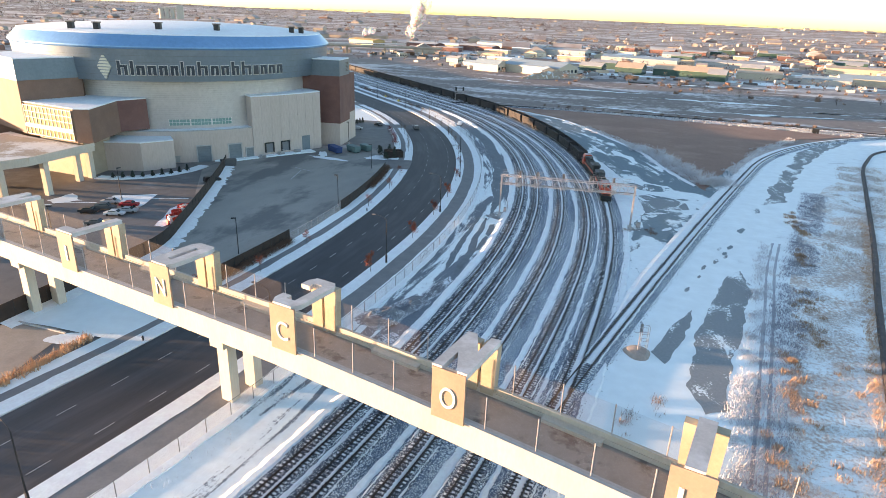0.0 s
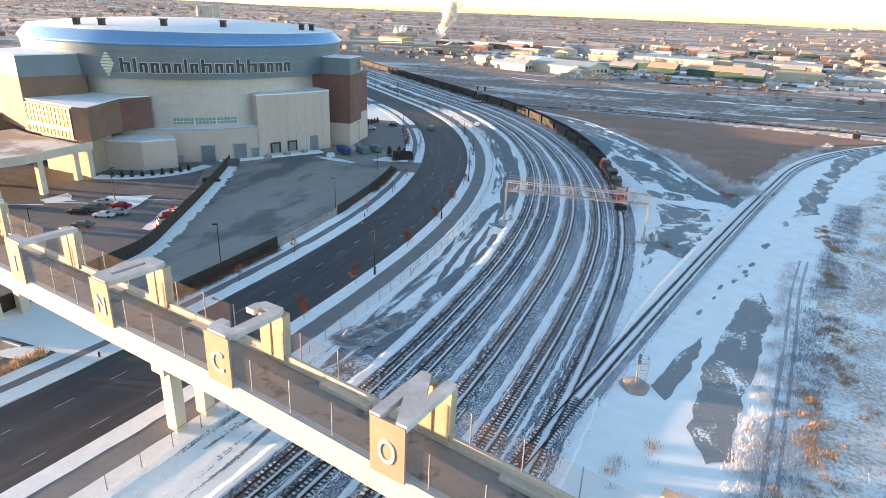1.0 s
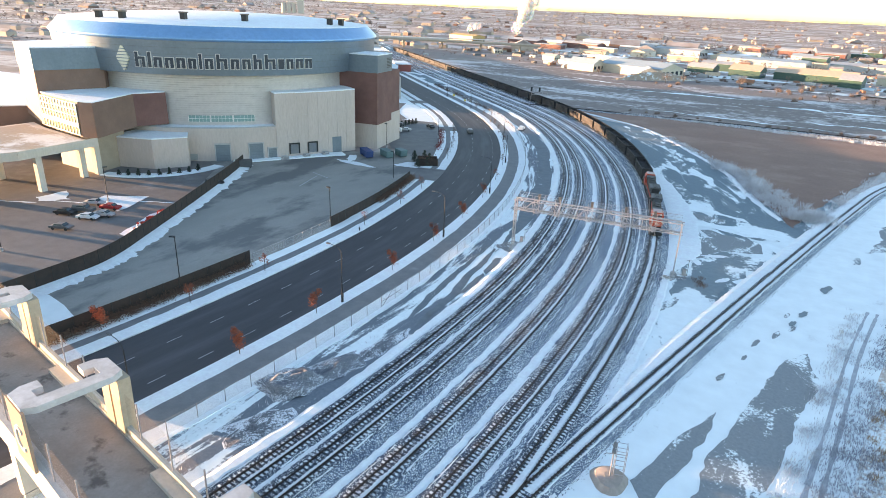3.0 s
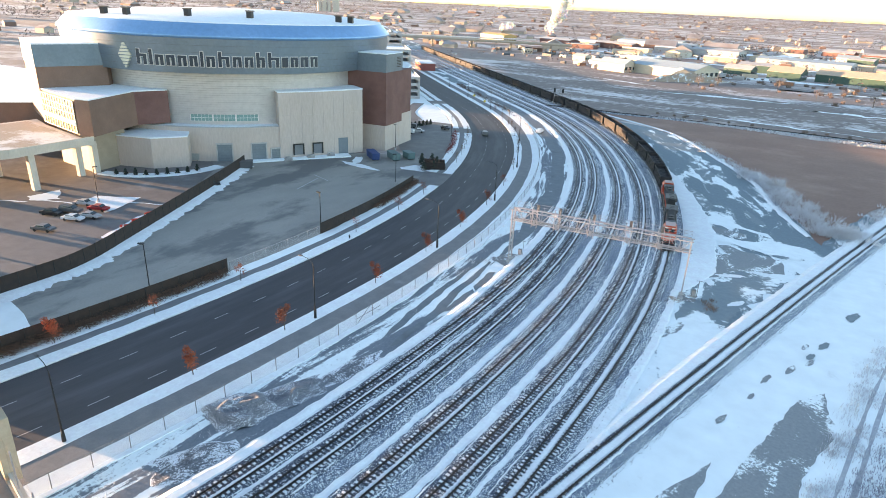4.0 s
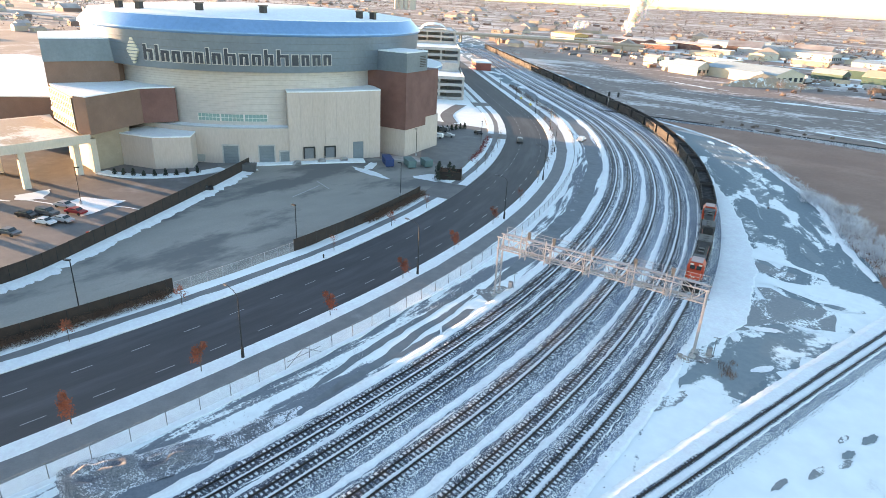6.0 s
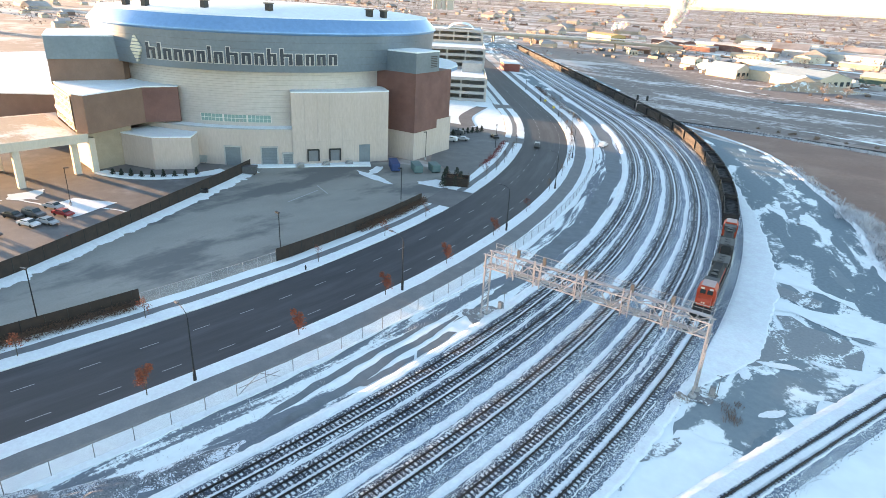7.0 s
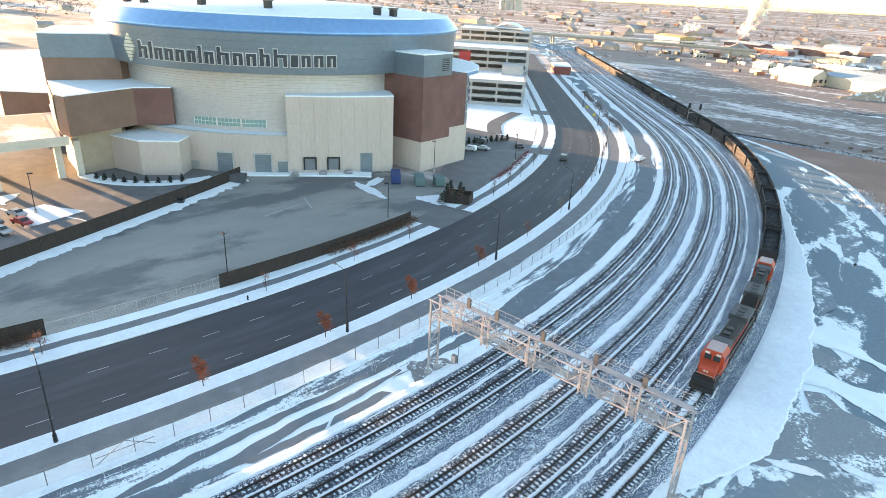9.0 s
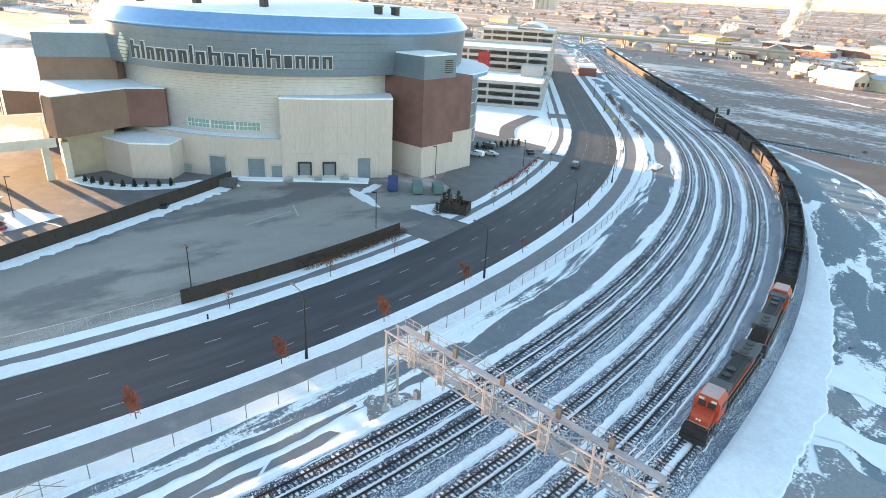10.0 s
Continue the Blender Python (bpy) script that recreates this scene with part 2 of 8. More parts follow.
M["leaf_orange"] = surf("autumn_leaf", (0.34, 0.085, 0.035), (0.24, 0.055, 0.03), 1.2, 0.8, bumps=0.0, random_tint=0.25)
M["evergreen"] = surf("evergreen", (0.025, 0.035, 0.028), (0.045, 0.055, 0.04), 1.0, 0.9, bumps=0.0)
M["bark"] = surf("bark", (0.07, 0.055, 0.045), (0.11, 0.085, 0.07), 3.0, 0.9)
M["tyre"] = surf("tyre_rubber", (0.02, 0.02, 0.02), (0.03, 0.03, 0.03), 4.0, 0.85, bumps=0.0)


def glass(name, tint, rough=0.08):
    m, nt, b = nodes_of(name)
    n = noise_node(nt, 0.25, 2.0)
    nt.links.new(mix(nt, n, tint, tuple(0.7 * c for c in tint)), b.inputs["Base Color"])
    b.inputs["Roughness"].default_value = rough
    b.inputs["Specular IOR Level"].default_value = 0.8
    return m


M["glass"] = glass("dark_glass", (0.03, 0.05, 0.055))
M["glass_green"] = glass("green_glass", (0.20, 0.36, 0.34))


def sheer(name, col, opacity):
    """Wire mesh too fine to be seen wire by wire."""
    m, nt, b = nodes_of(name)
    b.inputs["Base Color"].default_value = (*col, 1)
    b.inputs["Roughness"].default_value = 0.6
    b.inputs["Alpha"].default_value = opacity
    return m


M["mesh"] = sheer("chain_link_mesh", (0.33, 0.33, 0.34), 0.16)
M["mesh_brown"] = sheer("bridge_mesh", (0.16, 0.125, 0.10), 0.13)


def plain(name, col, rough=0.6, metal=0.0):
    if name not in M:
        M[name] = surf(name, col, tuple(min(1.0, 1.15 * c + 0.004) for c in col), 0.5, rough, metal, bumps=0.06)
    return M[name]


# ---------- mesh helpers ----------
def quad_box(bm, lo, hi, m=None):
    x0, y0, z0 = lo
    x1, y1, z1 = hi
    v = [bm.verts.new(((m @ Vector(p)) if m else p)) for p in ((x0, y0, z0), (x1, y0, z0), (x1, y1, z0), (x0, y1, z0), (x0, y0, z1), (x1, y0, z1), (x1, y1, z1), (x0, y1, z1))]
    for f in ((0, 3, 2, 1), (4, 5, 6, 7), (0, 1, 5, 4), (1, 2, 6, 5), (2, 3, 7, 6), (3, 0, 4, 7)):
        bm.faces.new([v[i] for i in f])


def prism(bm, poly, z0, z1, m=None):
    a = sum(poly[i][0] * poly[(i + 1) % len(poly)][1] - poly[(i + 1) % len(poly)][0] * poly[i][1] for i in range(len(poly)))
    if a < 0:
        poly = poly[::-1]
    lo = [bm.verts.new((m @ Vector((x, y, z0))) if m else (x, y, z0)) for x, y in poly]
    hi = [bm.verts.new((m @ Vector((x, y, z1))) if m else (x, y, z1)) for x, y in poly]
    bm.faces.new(lo[::-1])
    bm.faces.new(hi)
    n = len(poly)
    for i in range(n):
        bm.faces.new((lo[i], lo[(i + 1) % n], hi[(i + 1) % n], hi[i]))


def tube(bm, p, q, r0, r1=None, n=6, cap=True):
    p, q = Vector(p), Vector(q)
    r1 = r0 if r1 is None else r1
    z = (q - p).normalized()
    x = z.orthogonal().normalized()
    y = z.cross(x)
    a = [bm.verts.new(p + (x * math.cos(2 * math.pi * i / n) + y * math.sin(2 * math.pi * i / n)) * r0) for i in range(n)]
    b = [bm.verts.new(q + (x * math.cos(2 * math.pi * i / n) + y * math.sin(2 * math.pi * i / n)) * r1) for i in range(n)]
    for i in range(n):
        bm.faces.new((a[i], a[(i + 1) % n], b[(i + 1) % n], b[i]))
    if cap:
        bm.faces.new(a[::-1])
        bm.faces.new(b)


def beam(bm, p, q, w, h=None):
    """A square bar from p to q."""
    h = h or w
    p, q = Vector(p), Vector(q)
    z = (q - p).normalized()
    up = Vector((0, 0, 1)) if abs(z.z) < 0.95 else Vector((0, 1, 0))
    x = z.cross(up).normalized()
    y = x.cross(z)
    a = [bm.verts.new(p + x * sx * w / 2 + y * sy * h / 2) for sx, sy in ((-1, -1), (1, -1), (1, 1), (-1, 1))]
    b = [bm.verts.new(q + x * sx * w / 2 + y * sy * h / 2) for sx, sy in ((-1, -1), (1, -1), (1, 1), (-1, 1))]
    for i in range(4):
        bm.faces.new((a[i], a[(i + 1) % 4], b[(i + 1) % 4], b[i]))
    bm.faces.new(a[::-1])
    bm.faces.new(b)


def mesh_of(bm, name, material, smooth=False):
    bmesh.ops.recalc_face_normals(bm, faces=bm.faces)
    me = bpy.data.meshes.new(name)
    bm.to_mesh(me)
    bm.free()
    me.materials.append(material)
    if smooth:
        for p in me.polygons:
            p.use_smooth = True
    return me


def part(name, bm, material, parent=None, label="", smooth=False):
    ob = new(name, mesh_of(bm, name, material, smooth) if isinstance(bm, bmesh.types.BMesh) else bm)
    ob.parent = parent
    if label:
        ob["label"] = label
    return ob


def thing(name, at=(0, 0, 0), turn=0.0, label="", category="", group="", kind=""):
    ob = new(name)
    ob.empty_display_size = 0.3
    ob.matrix_basis = pose(*at, 0, 0, turn)
    return tagged(ob, label, category, group, kind)


def solid(name, bm, material, label, category, group="", kind="", smooth=False):
    return tagged(part(name, bm, material, None, "", smooth), label, category, group, kind)


# ---------- the line of the railway: s along it, d to its right ----------
X0, Y0, R_IN, R_BACK, ARC, BACK = -26.4, 120.0, 304.0, 520.0, 242.5, 80.0


def ref(s):
    if s < 0:
        k = max(s, -BACK)
        h = k / R_BACK
        x, y = X0 - R_BACK * (1 - math.cos(h)), Y0 + R_BACK * math.sin(h)
        if s < -BACK:
            x, y = x - (s + BACK) * math.sin(h), y + (s + BACK) * math.cos(h)
        return x, y, h
    k = min(s, ARC)
    h = k / R_IN
    x, y = X0 - R_IN * (1 - math.cos(h)), Y0 + R_IN * math.sin(h)
    if s > ARC:
        x, y = x - (s - ARC) * math.sin(h), y + (s - ARC) * math.cos(h)
    return x, y, h


def at_line(s, d, z=0.0):
    x, y, h = ref(s)
    return Vector((x + d * math.cos(h), y + d * math.sin(h), z))


def stations(s0, s1, step):
    n = max(2, int(math.ceil((s1 - s0) / step)) + 1)
    return [s0 + (s1 - s0) * i / (n - 1) for i in range(n)]


def ribbon(bm, s0, s1, left, right, z, step=6.0, thick=0.0, rows=1):
    """A sheet along the line between two offsets (numbers or functions of s)."""
    fl = left if callable(left) else (lambda s: left)
    fr = right if callable(right) else (lambda s: right)
    uv = bm.loops.layers.uv.verify()
    prev = None
    for s in stations(s0, s1, step):
        a, b = fl(s), fr(s)
        ds = [a + (b - a) * i / rows for i in range(rows + 1)]
        cur = [(bm.verts.new(at_line(s, d, z)), d, s) for d in ds]
        if thick:
            cur = [(bm.verts.new(at_line(s, a, z - thick)), a - thick, s)] + cur + [(bm.verts.new(at_line(s, b, z - thick)), b + thick, s)]
        if prev:
            for i in range(len(cur) - 1):
                four = (prev[i], prev[i + 1], cur[i + 1], cur[i])
                f = bm.faces.new([c[0] for c in four])
                for lp, c in zip(f.loops, four):
                    lp[uv].uv = (c[1], c[2])
        prev = cur


def wobble(base, amp, freq, seed):
    return lambda s: base + amp * (noise.noise((s * freq, seed * 7.3, 0.5)) + 0.5 * noise.noise((s * freq * 3.1, seed * 3.7, 2.5)))

# ---------- ground and roads ----------
def flat(name, poly, z, material, label, category, kind="structure"):
    bm = bmesh.new()
    f = bm.faces.new([bm.verts.new((x, y, z)) for x, y in poly])
    if f.normal.z < 0:
        f.normal_flip()
    bmesh.ops.triangulate(bm, faces=bm.faces)
    return solid(name, bm, material, label, category, kind=kind)


def far_height(x, y):
    """Level town ground that rolls up into low wooded hills far out."""
    r = math.hypot(x, y - 100)
    k = min(1.0, max(0.0, (r - 1400) / 3000))
    return -0.15 + k * k * (36 + 16 * noise.noise((x * 0.0011, y * 0.0011, 0.3))) + 5 * min(1, max(0, (r - 900) / 900)) * noise.noise((x * 0.003, y * 0.003, 4.0))


bm = bmesh.new()
rings = [0, 150, 320, 520, 760, 1000, 1300, 1650, 2050, 2500, 3000, 3550, 4150, 4800, 5600]
prev = None
for r in rings:
    if r == 0:
        cur = [bm.verts.new((0, 100, -0.15))]
    else:
        cur = [bm.verts.new((r * math.cos(a), 100 + r * math.sin(a), far_height(r * math.cos(a), 100 + r * math.sin(a)))) for a in (2 * math.pi * i / 96 for i in range(96))]
    if prev is not None:
        for i in range(96):
            if len(prev) == 1:
                bm.faces.new((prev[0], cur[i], cur[(i + 1) % 96]))
            else:
                bm.faces.new((prev[i], cur[i], cur[(i + 1) % 96], prev[(i + 1) % 96]))
    prev = cur
solid("ground", bm, M["land"], "frosty brown winter ground with snow patches", "ground", kind="structure", smooth=True)

# the railway yard's own ground, from the fence to the scrub
bm = bmesh.new()
ribbon(bm, -200, 330, -14.5, -3.0, -0.02, 5.0, rows=2)
solid("yard_lane", bm, M["yard_lane"], "snow and bare gravel of the service lane", "ground", kind="structure")
bm = bmesh.new()
ribbon(bm, -200, 330, 26.0, lambda s: 76.0 - 42.0 * min(1.0, max(0.0, (s - 150) / 60)), -0.022, 5.0, rows=3)
solid("yard_ground", bm, M["yard"], "snow and bare gravel of the railway yard", "ground", kind="structure")
bm = bmesh.new()
ribbon(bm, 330, 900, -14.5, 40.0, -0.02, 12.0, rows=3)
solid("yard_ground_far", bm, M["yard"], "snow and gravel along the railway", "ground", kind="structure")

# street with its verges and paths
bm = bmesh.new()
ribbon(bm, -210, 560, -38.4, -22.6, -0.01, 5.0)
solid("road", bm, M["asphalt"], "dark wide asphalt street curving past the arena", "road", kind="structure")


def kerbed(name, s0, s1, left, right, material, label, category, top=0.13, step=1.5):
    bm = bmesh.new()
    ribbon(bm, s0, s1, left, right, top, step, thick=0.3)
    return solid(name, bm, material, label, category, kind="structure")


kerbed("verge_right", -210, 430, -22.6, wobble(-19.9, 0.16, 0.25, 1), M["snow_clean"], "snow-covered verge beside the street", "verge")
kerbed("pavement_right", -210, 430, -20.1, wobble(-16.2, 0.25, 0.06, 2), M["concrete"], "swept grey concrete footpath between snow banks", "pavement", 0.10)
kerbed("verge_fence", -210, 430, wobble(-16.3, 0.22, 0.2, 3), wobble(-13.0, 0.9, 0.07, 4), M["snow_clean"], "strip of snow along the fence", "verge", 0.12)
for i, (s0, s1) in enumerate(((-210, 77), (93, 168), (178, 252), (262, 430))):
    kerbed("verge_left" if i == 0 else f"verge_left_{i}", s0, s1, wobble(-41.3, 0.3, 0.25, 5), wobble(-38.5, 0.28, 0.3, 9), M["snow_clean"], "snow-covered verge beside the street", "verge")
    kerbed("pavement_left" if i == 0 else f"pavement_left_{i}", s0, s1, -43.3, wobble(-41.1, 0.2, 0.08, 6), M["concrete"], "grey concrete footpath", "pavement", 0.10)
    kerbed("bank_left" if i == 0 else f"bank_left_{i}", s0, s1, wobble(-45.6, 0.3, 0.1, 7), wobble(-43.1, 0.25, 0.1, 8), M["snow"], "thin snow on the bank by the fence", "verge", 0.11)

# lane marks
dash = bmesh.new()
for d in (-32.8, -25.4):
    for k in range(-14, 38):
        ribbon(dash, k * 8.2 + 2.6, k * 8.2 + 5.4, d - 0.06, d + 0.06, 0.004, 1.4)
tagged(part("lane_marks", dash, M["white_paint"]), "broken white lane lines", "marking", kind="structure")

# lots west of the street
flat("lot_main", [at_line(-9, -45.6).xy[:], at_line(20, -45.6).xy[:], at_line(50, -45.6).xy[:], at_line(92, -45.6).xy[:], (-96, 214), (-128, 196), (-150, 168), (-134, 160), (-106, 120), (-94, 88), (-92, 60), at_line(-60, -45.6).xy[:], at_line(-35, -45.6).xy[:]], -0.03, M["lot"], "bare worn concrete parking lot", "car park")
flat("lot_west", [(-330, 20), at_line(-120, -45.6).xy[:], at_line(-60, -45.6).xy[:], (-92, 60), (-94, 88), (-106, 120), (-134, 160), (-150, 168), (-190, 175), (-330, 150)], -0.06, M["lot_dark"], "dark asphalt car park with frozen snow patches", "car park")
flat("lot_north", [at_line(92, -45.6).xy[:], at_line(120, -45.6).xy[:], at_line(150, -45.6).xy[:], at_line(190, -45.6).xy[:], (-170, 262), (-128, 240), (-108, 216), (-96, 212)], -0.035, M["lot_dark"], "asphalt car park beside the arena", "car park")
flat("forecourt", [at_line(190, -45.6).xy[:], at_line(230, -45.6).xy[:], at_line(430, -45.6).xy[:], at_line(430, -130).xy[:], (-250, 300), (-170, 262)], -0.04, M["snow"], "snow-covered forecourt beside the garage", "ground")
# driveways through the verge
for i, s in enumerate((85, 173, 257)):
    bm = bmesh.new()
    ribbon(bm, s - 8, s + 8, -46.5, -38.2, 0.02, 4.0)
    solid(f"driveway_{i + 1}", bm, M["lot_dark"], "asphalt driveway crossing the path", "driveway", kind="structure")

# field inside the wye, track road beyond
def ragged(name, poly, z, material, label, category, amp=0.9, step=3.0, seed=0.0):
    """A sheet whose outline is frayed."""
    pts = []
    for i, (x, y) in enumerate(poly):
        x2, y2 = poly[(i + 1) % len(poly)]
        n = max(1, int(math.hypot(x2 - x, y2 - y) / step))
        pts += [(x + (x2 - x) * k / n, y + (y2 - y) * k / n) for k in range(n)]
    pts = [(x + amp * (noise.noise((x * 0.11, y * 0.11, seed)) + 0.6 * noise.noise((x * 0.4, y * 0.4, seed + 3))), y + amp * (noise.noise((x * 0.11, y * 0.11, seed + 9)) + 0.6 * noise.noise((x * 0.4, y * 0.4, seed + 5)))) for x, y in pts]
    return flat(name, pts, z, material, label, category)


ragged("field_wye", [(21, 204), (30, 240), (46, 290), (66, 323), (95, 346), (60, 351), (8, 355), (-37, 360), (-62, 357), (-80, 350), (-60, 338), (-38, 320), (-14, 283), (2, 254), (10, 230)], 0.03, M["field_bare"], "reddish brown bare field with frosted edge", "field", 1.6)
flat("field_north", [at_line(215, 34).xy[:], at_line(300, 34).xy[:], at_line(480, 34).xy[:], (-190, 640), (60, 560), (420, 470), (420, 366), (120, 372), (40, 376), (-40, 374)], -0.06, M["field"], "wide brown grass field with streaks of snow", "field")
flat("scrub_east", [(22, 30), (21, 62), (27, 95), (32, 128), (41, 170), (58, 225), (84, 272), (260, 260), (260, 30)], 0.0, M["brush_soil"], "rough scrub ground half covered by snow", "ground")

# bare gravel patches in the yard, the service road and the pads
def blot(name, cx, cy, rx, ry, turn, z, material, label, category, seed, n=40, ragged=0.35):
    bm = bmesh.new()
    c, s_ = math.cos(turn), math.sin(turn)
    vs = []
    for i in range(n):
        a = 2 * math.pi * i / n
        k = 1 + ragged * noise.noise((math.cos(a) * 1.6 + seed, math.sin(a) * 1.6, seed * 1.7)) + 0.5 * ragged * noise.noise((math.cos(a) * 5 + seed, math.sin(a) * 5, seed * 2.1))
        px, py = rx * k * math.cos(a), ry * k * math.sin(a)
        vs.append(bm.verts.new((cx + c * px - s_ * py, cy + s_ * px + c * py, z)))
    bmesh.ops.triangulate(bm, faces=[bm.faces.new(vs)])
    return solid(name, bm, material, label, category, kind="structure")

# ---------- railway ----------
class Line:
    """A centre line given by a function of the distance along it, with its heading."""

    def __init__(self, fn, s0, s1):
        self.fn, self.s0, self.s1 = fn, s0, s1

    def at(self, s, d, z):
        p = self.fn(s)
        q = self.fn(s + 0.5)
        t = (q - p).normalized()
        return Vector((p.x + t.y * d, p.y - t.x * d, z))

    def turn(self, s):
        p, q = self.fn(s), self.fn(s + 0.5)
        return math.degrees(math.atan2(q.y - p.y, q.x - p.x))


def offset_line(d, s0, s1):
    fd = d if callable(d) else (lambda s: d)
    return Line(lambda s: at_line(s, fd(s), 0.0), s0, s1)


def sweep(bm, line, s0, s1, step, profile, closed=False):
    prev = None
    uv = bm.loops.layers.uv.verify()
    s_prev = s0
    for s in stations(s0, s1, step):
        cur = [bm.verts.new(line.at(s, d, z)) for d, z in profile]
        if prev:
            n = len(cur) if closed else len(cur) - 1
            for i in range(n):
                j = (i + 1) % len(cur)
                f = bm.faces.new((prev[i], prev[j], cur[j], cur[i]))
                for lp, (dd, ss) in zip(f.loops, ((profile[i][0], s_prev), (profile[j][0], s_prev), (profile[j][0], s), (profile[i][0], s))):
                    lp[uv].uv = (dd, ss)
        elif closed:
            bm.faces.new(cur[::-1])
        prev, s_prev = cur, s
    if closed:
        bm.faces.new(prev)


_slp = bmesh.new()
quad_box(_slp, (-0.11, -1.28, -0.12), (0.11, 1.28, 0.035))
SLEEPER = mesh_of(_slp, "sleeper", M["sleeper"])


def rail_track(label, line, near, bed, top=0.34, half=1.75):
    """near: the stretch whose sleepers are single pieces."""
    root = thing("railway_track", label=label, category="railway track", group="railway tracks")
    bm = bmesh.new()
    sweep(bm, line, line.s0, line.s1, 3.0, [(-half - 0.75, -0.05), (-half, top), (half, top), (half + 0.75, -0.05)])
    part("ballast_bed", bm, bed, root)
    for side in (-0.76, 0.76):
        bm = bmesh.new()
        z = top + 0.05
        sweep(bm, line, line.s0, line.s1, 3.0, [(side - 0.085, z), (side + 0.085, z), (side + 0.04, z + 0.05), (side + 0.055, z + 0.18), (side - 0.055, z + 0.18), (side - 0.04, z + 0.05)], closed=True)
        part("rail", bm, M["rail"], root, "dark steel rail")
    s, rest = line.s0 + 0.3, bmesh.new()
    while s < min(line.s1, 330):
        p = line.at(s, random.uniform(-0.04, 0.04), top)
        m = pose(p.x, p.y, p.z, 0, 0, line.turn(s) + random.uniform(-1, 1))
        if near[0] <= s < near[1]:
            ob = new("sleeper", SLEEPER)
            ob.parent = root
            ob.matrix_basis = m
        else:
            quad_box(rest, (-0.11, -1.28, -0.12), (0.11, 1.28, 0.035), m)
        s += 0.62
    tagged(part("sleeper_row", rest, M["sleeper"], root), kind="stuff")
    crib_snow(root, line, top)
    return root


def crib_snow(root, line, top):
    """Small pads of snow left between the sleepers, outside and inside the rails."""
    g = random.Random(int(1000 * (line.at(0, 0, 0).x + 300)))
    verts, faces = [], []
    s = line.s0 + 0.61
    k = 0
    while s < min(line.s1, 330):
        for a, b, lean in ((-1.36, -0.96, 0.5), (0.92, 1.36, 0.85), (-0.56, -0.2, 0.5)):
            if g.random() < lean + 0.3 * noise.noise((s * 0.05, a * 3.0, line.s1 * 0.37)):
                l, r = a + g.uniform(-0.06, 0.14), b + g.uniform(-0.14, 0.06)
                h0, h1 = g.uniform(0.13, 0.21), g.uniform(0.11, 0.19)
                z = top + g.uniform(0.028, 0.05)
                n = len(verts)
                verts += [line.at(s - h0, l, z), line.at(s - h1, r, z), line.at(s + h1, r, z), line.at(s + h0, l, z), line.at(s, (l + r) / 2, z + 0.03)]
                faces += [(n, n + 1, n + 4), (n + 1, n + 2, n + 4), (n + 2, n + 3, n + 4), (n + 3, n, n + 4)]
        s += 0.62
        k += 1
    me = bpy.data.meshes.new("crib_snow")
    me.from_pydata(verts, [], faces)
    me.materials.append(M["snow_clean"])
    ob = tagged(new("crib_snow", me), "small pads of snow between the sleepers", kind="stuff")
    ob.parent = root


def ease(a, b, s0, s1):
    def f(s):
        k = min(1.0, max(0.0, (s - s0) / (s1 - s0)))
        return a + (b - a) * k * k * (3 - 2 * k)
    return f


T1, T2, T3, T4, T5 = -0.8, 3.6, ease(10.6, 8.9, 60, 240), ease(17.6, 15.9, 20, 150), 23.2
TRACKS = [(T1, M["ballast_bare"]), (T2, M["ballast_bare"]), (T3, M["ballast"]), (T4, M["ballast"]), (T5, M["ballast"])]
lines = []
for d, bed in TRACKS:
    ln = offset_line(d, -190, 620)
    lines.append(ln)
    rail_track("snow-dusted railway track with dark sleepers on gravel", ln, (-40, 55), bed)

# branch that leaves the yard to the east
def branch_fn(s):
    """From the yard's throat on a slow curve north-east, then a long sweep to the east."""
    x, y = -6.5, 68.0
    h = radians(13.2)
    if s < 0:
        return Vector((x + s * math.sin(h), y + s * math.cos(h), 0))
    L1, k1 = 185.0, radians(2.4) / 185.0
    L2, k2 = 240.0, radians(70.0) / 240.0
    n1 = min(s, L1)
    px, py = x, y
    a = h + k1 * n1
    px += (-math.cos(a) + math.cos(h)) / k1
    py += (math.sin(a) - math.sin(h)) / k1
    if s > L1:
        n2 = min(s - L1, L2)
        b = a + k2 * n2
        px += (-math.cos(b) + math.cos(a)) / k2
        py += (math.sin(b) - math.sin(a)) / k2
        if s > L1 + L2:
            px += (s - L1 - L2) * math.sin(b)
            py += (s - L1 - L2) * math.cos(b)
    return Vector((px, py, 0))


BRANCH = Line(branch_fn, -4, 560)
rail_track("single branch railway track bedded in snow", BRANCH, (10, 110), M["gravel_frost"], 0.347)
flat("yard_east", [(-30, -40), *(tuple(BRANCH.at(k, 0.4, 0.0).xy) for k in range(-100, 440, 12)), (360, 340), (360, -40)], -0.012, M["snow"], "open snow east of the branch track", "ground")
# second connecting track that crosses north of the field
CONNECT = Line(lambda s: Vector((-112 + s * 0.99, 352 + 14 * math.sin(min(1.0, s / 150) * math.pi / 2) - max(0, s - 150) * 0.045, 0)), 0, 420)
rail_track("far connecting railway track on a low snowy bank", CONNECT, (0, 0), M["ballast"])

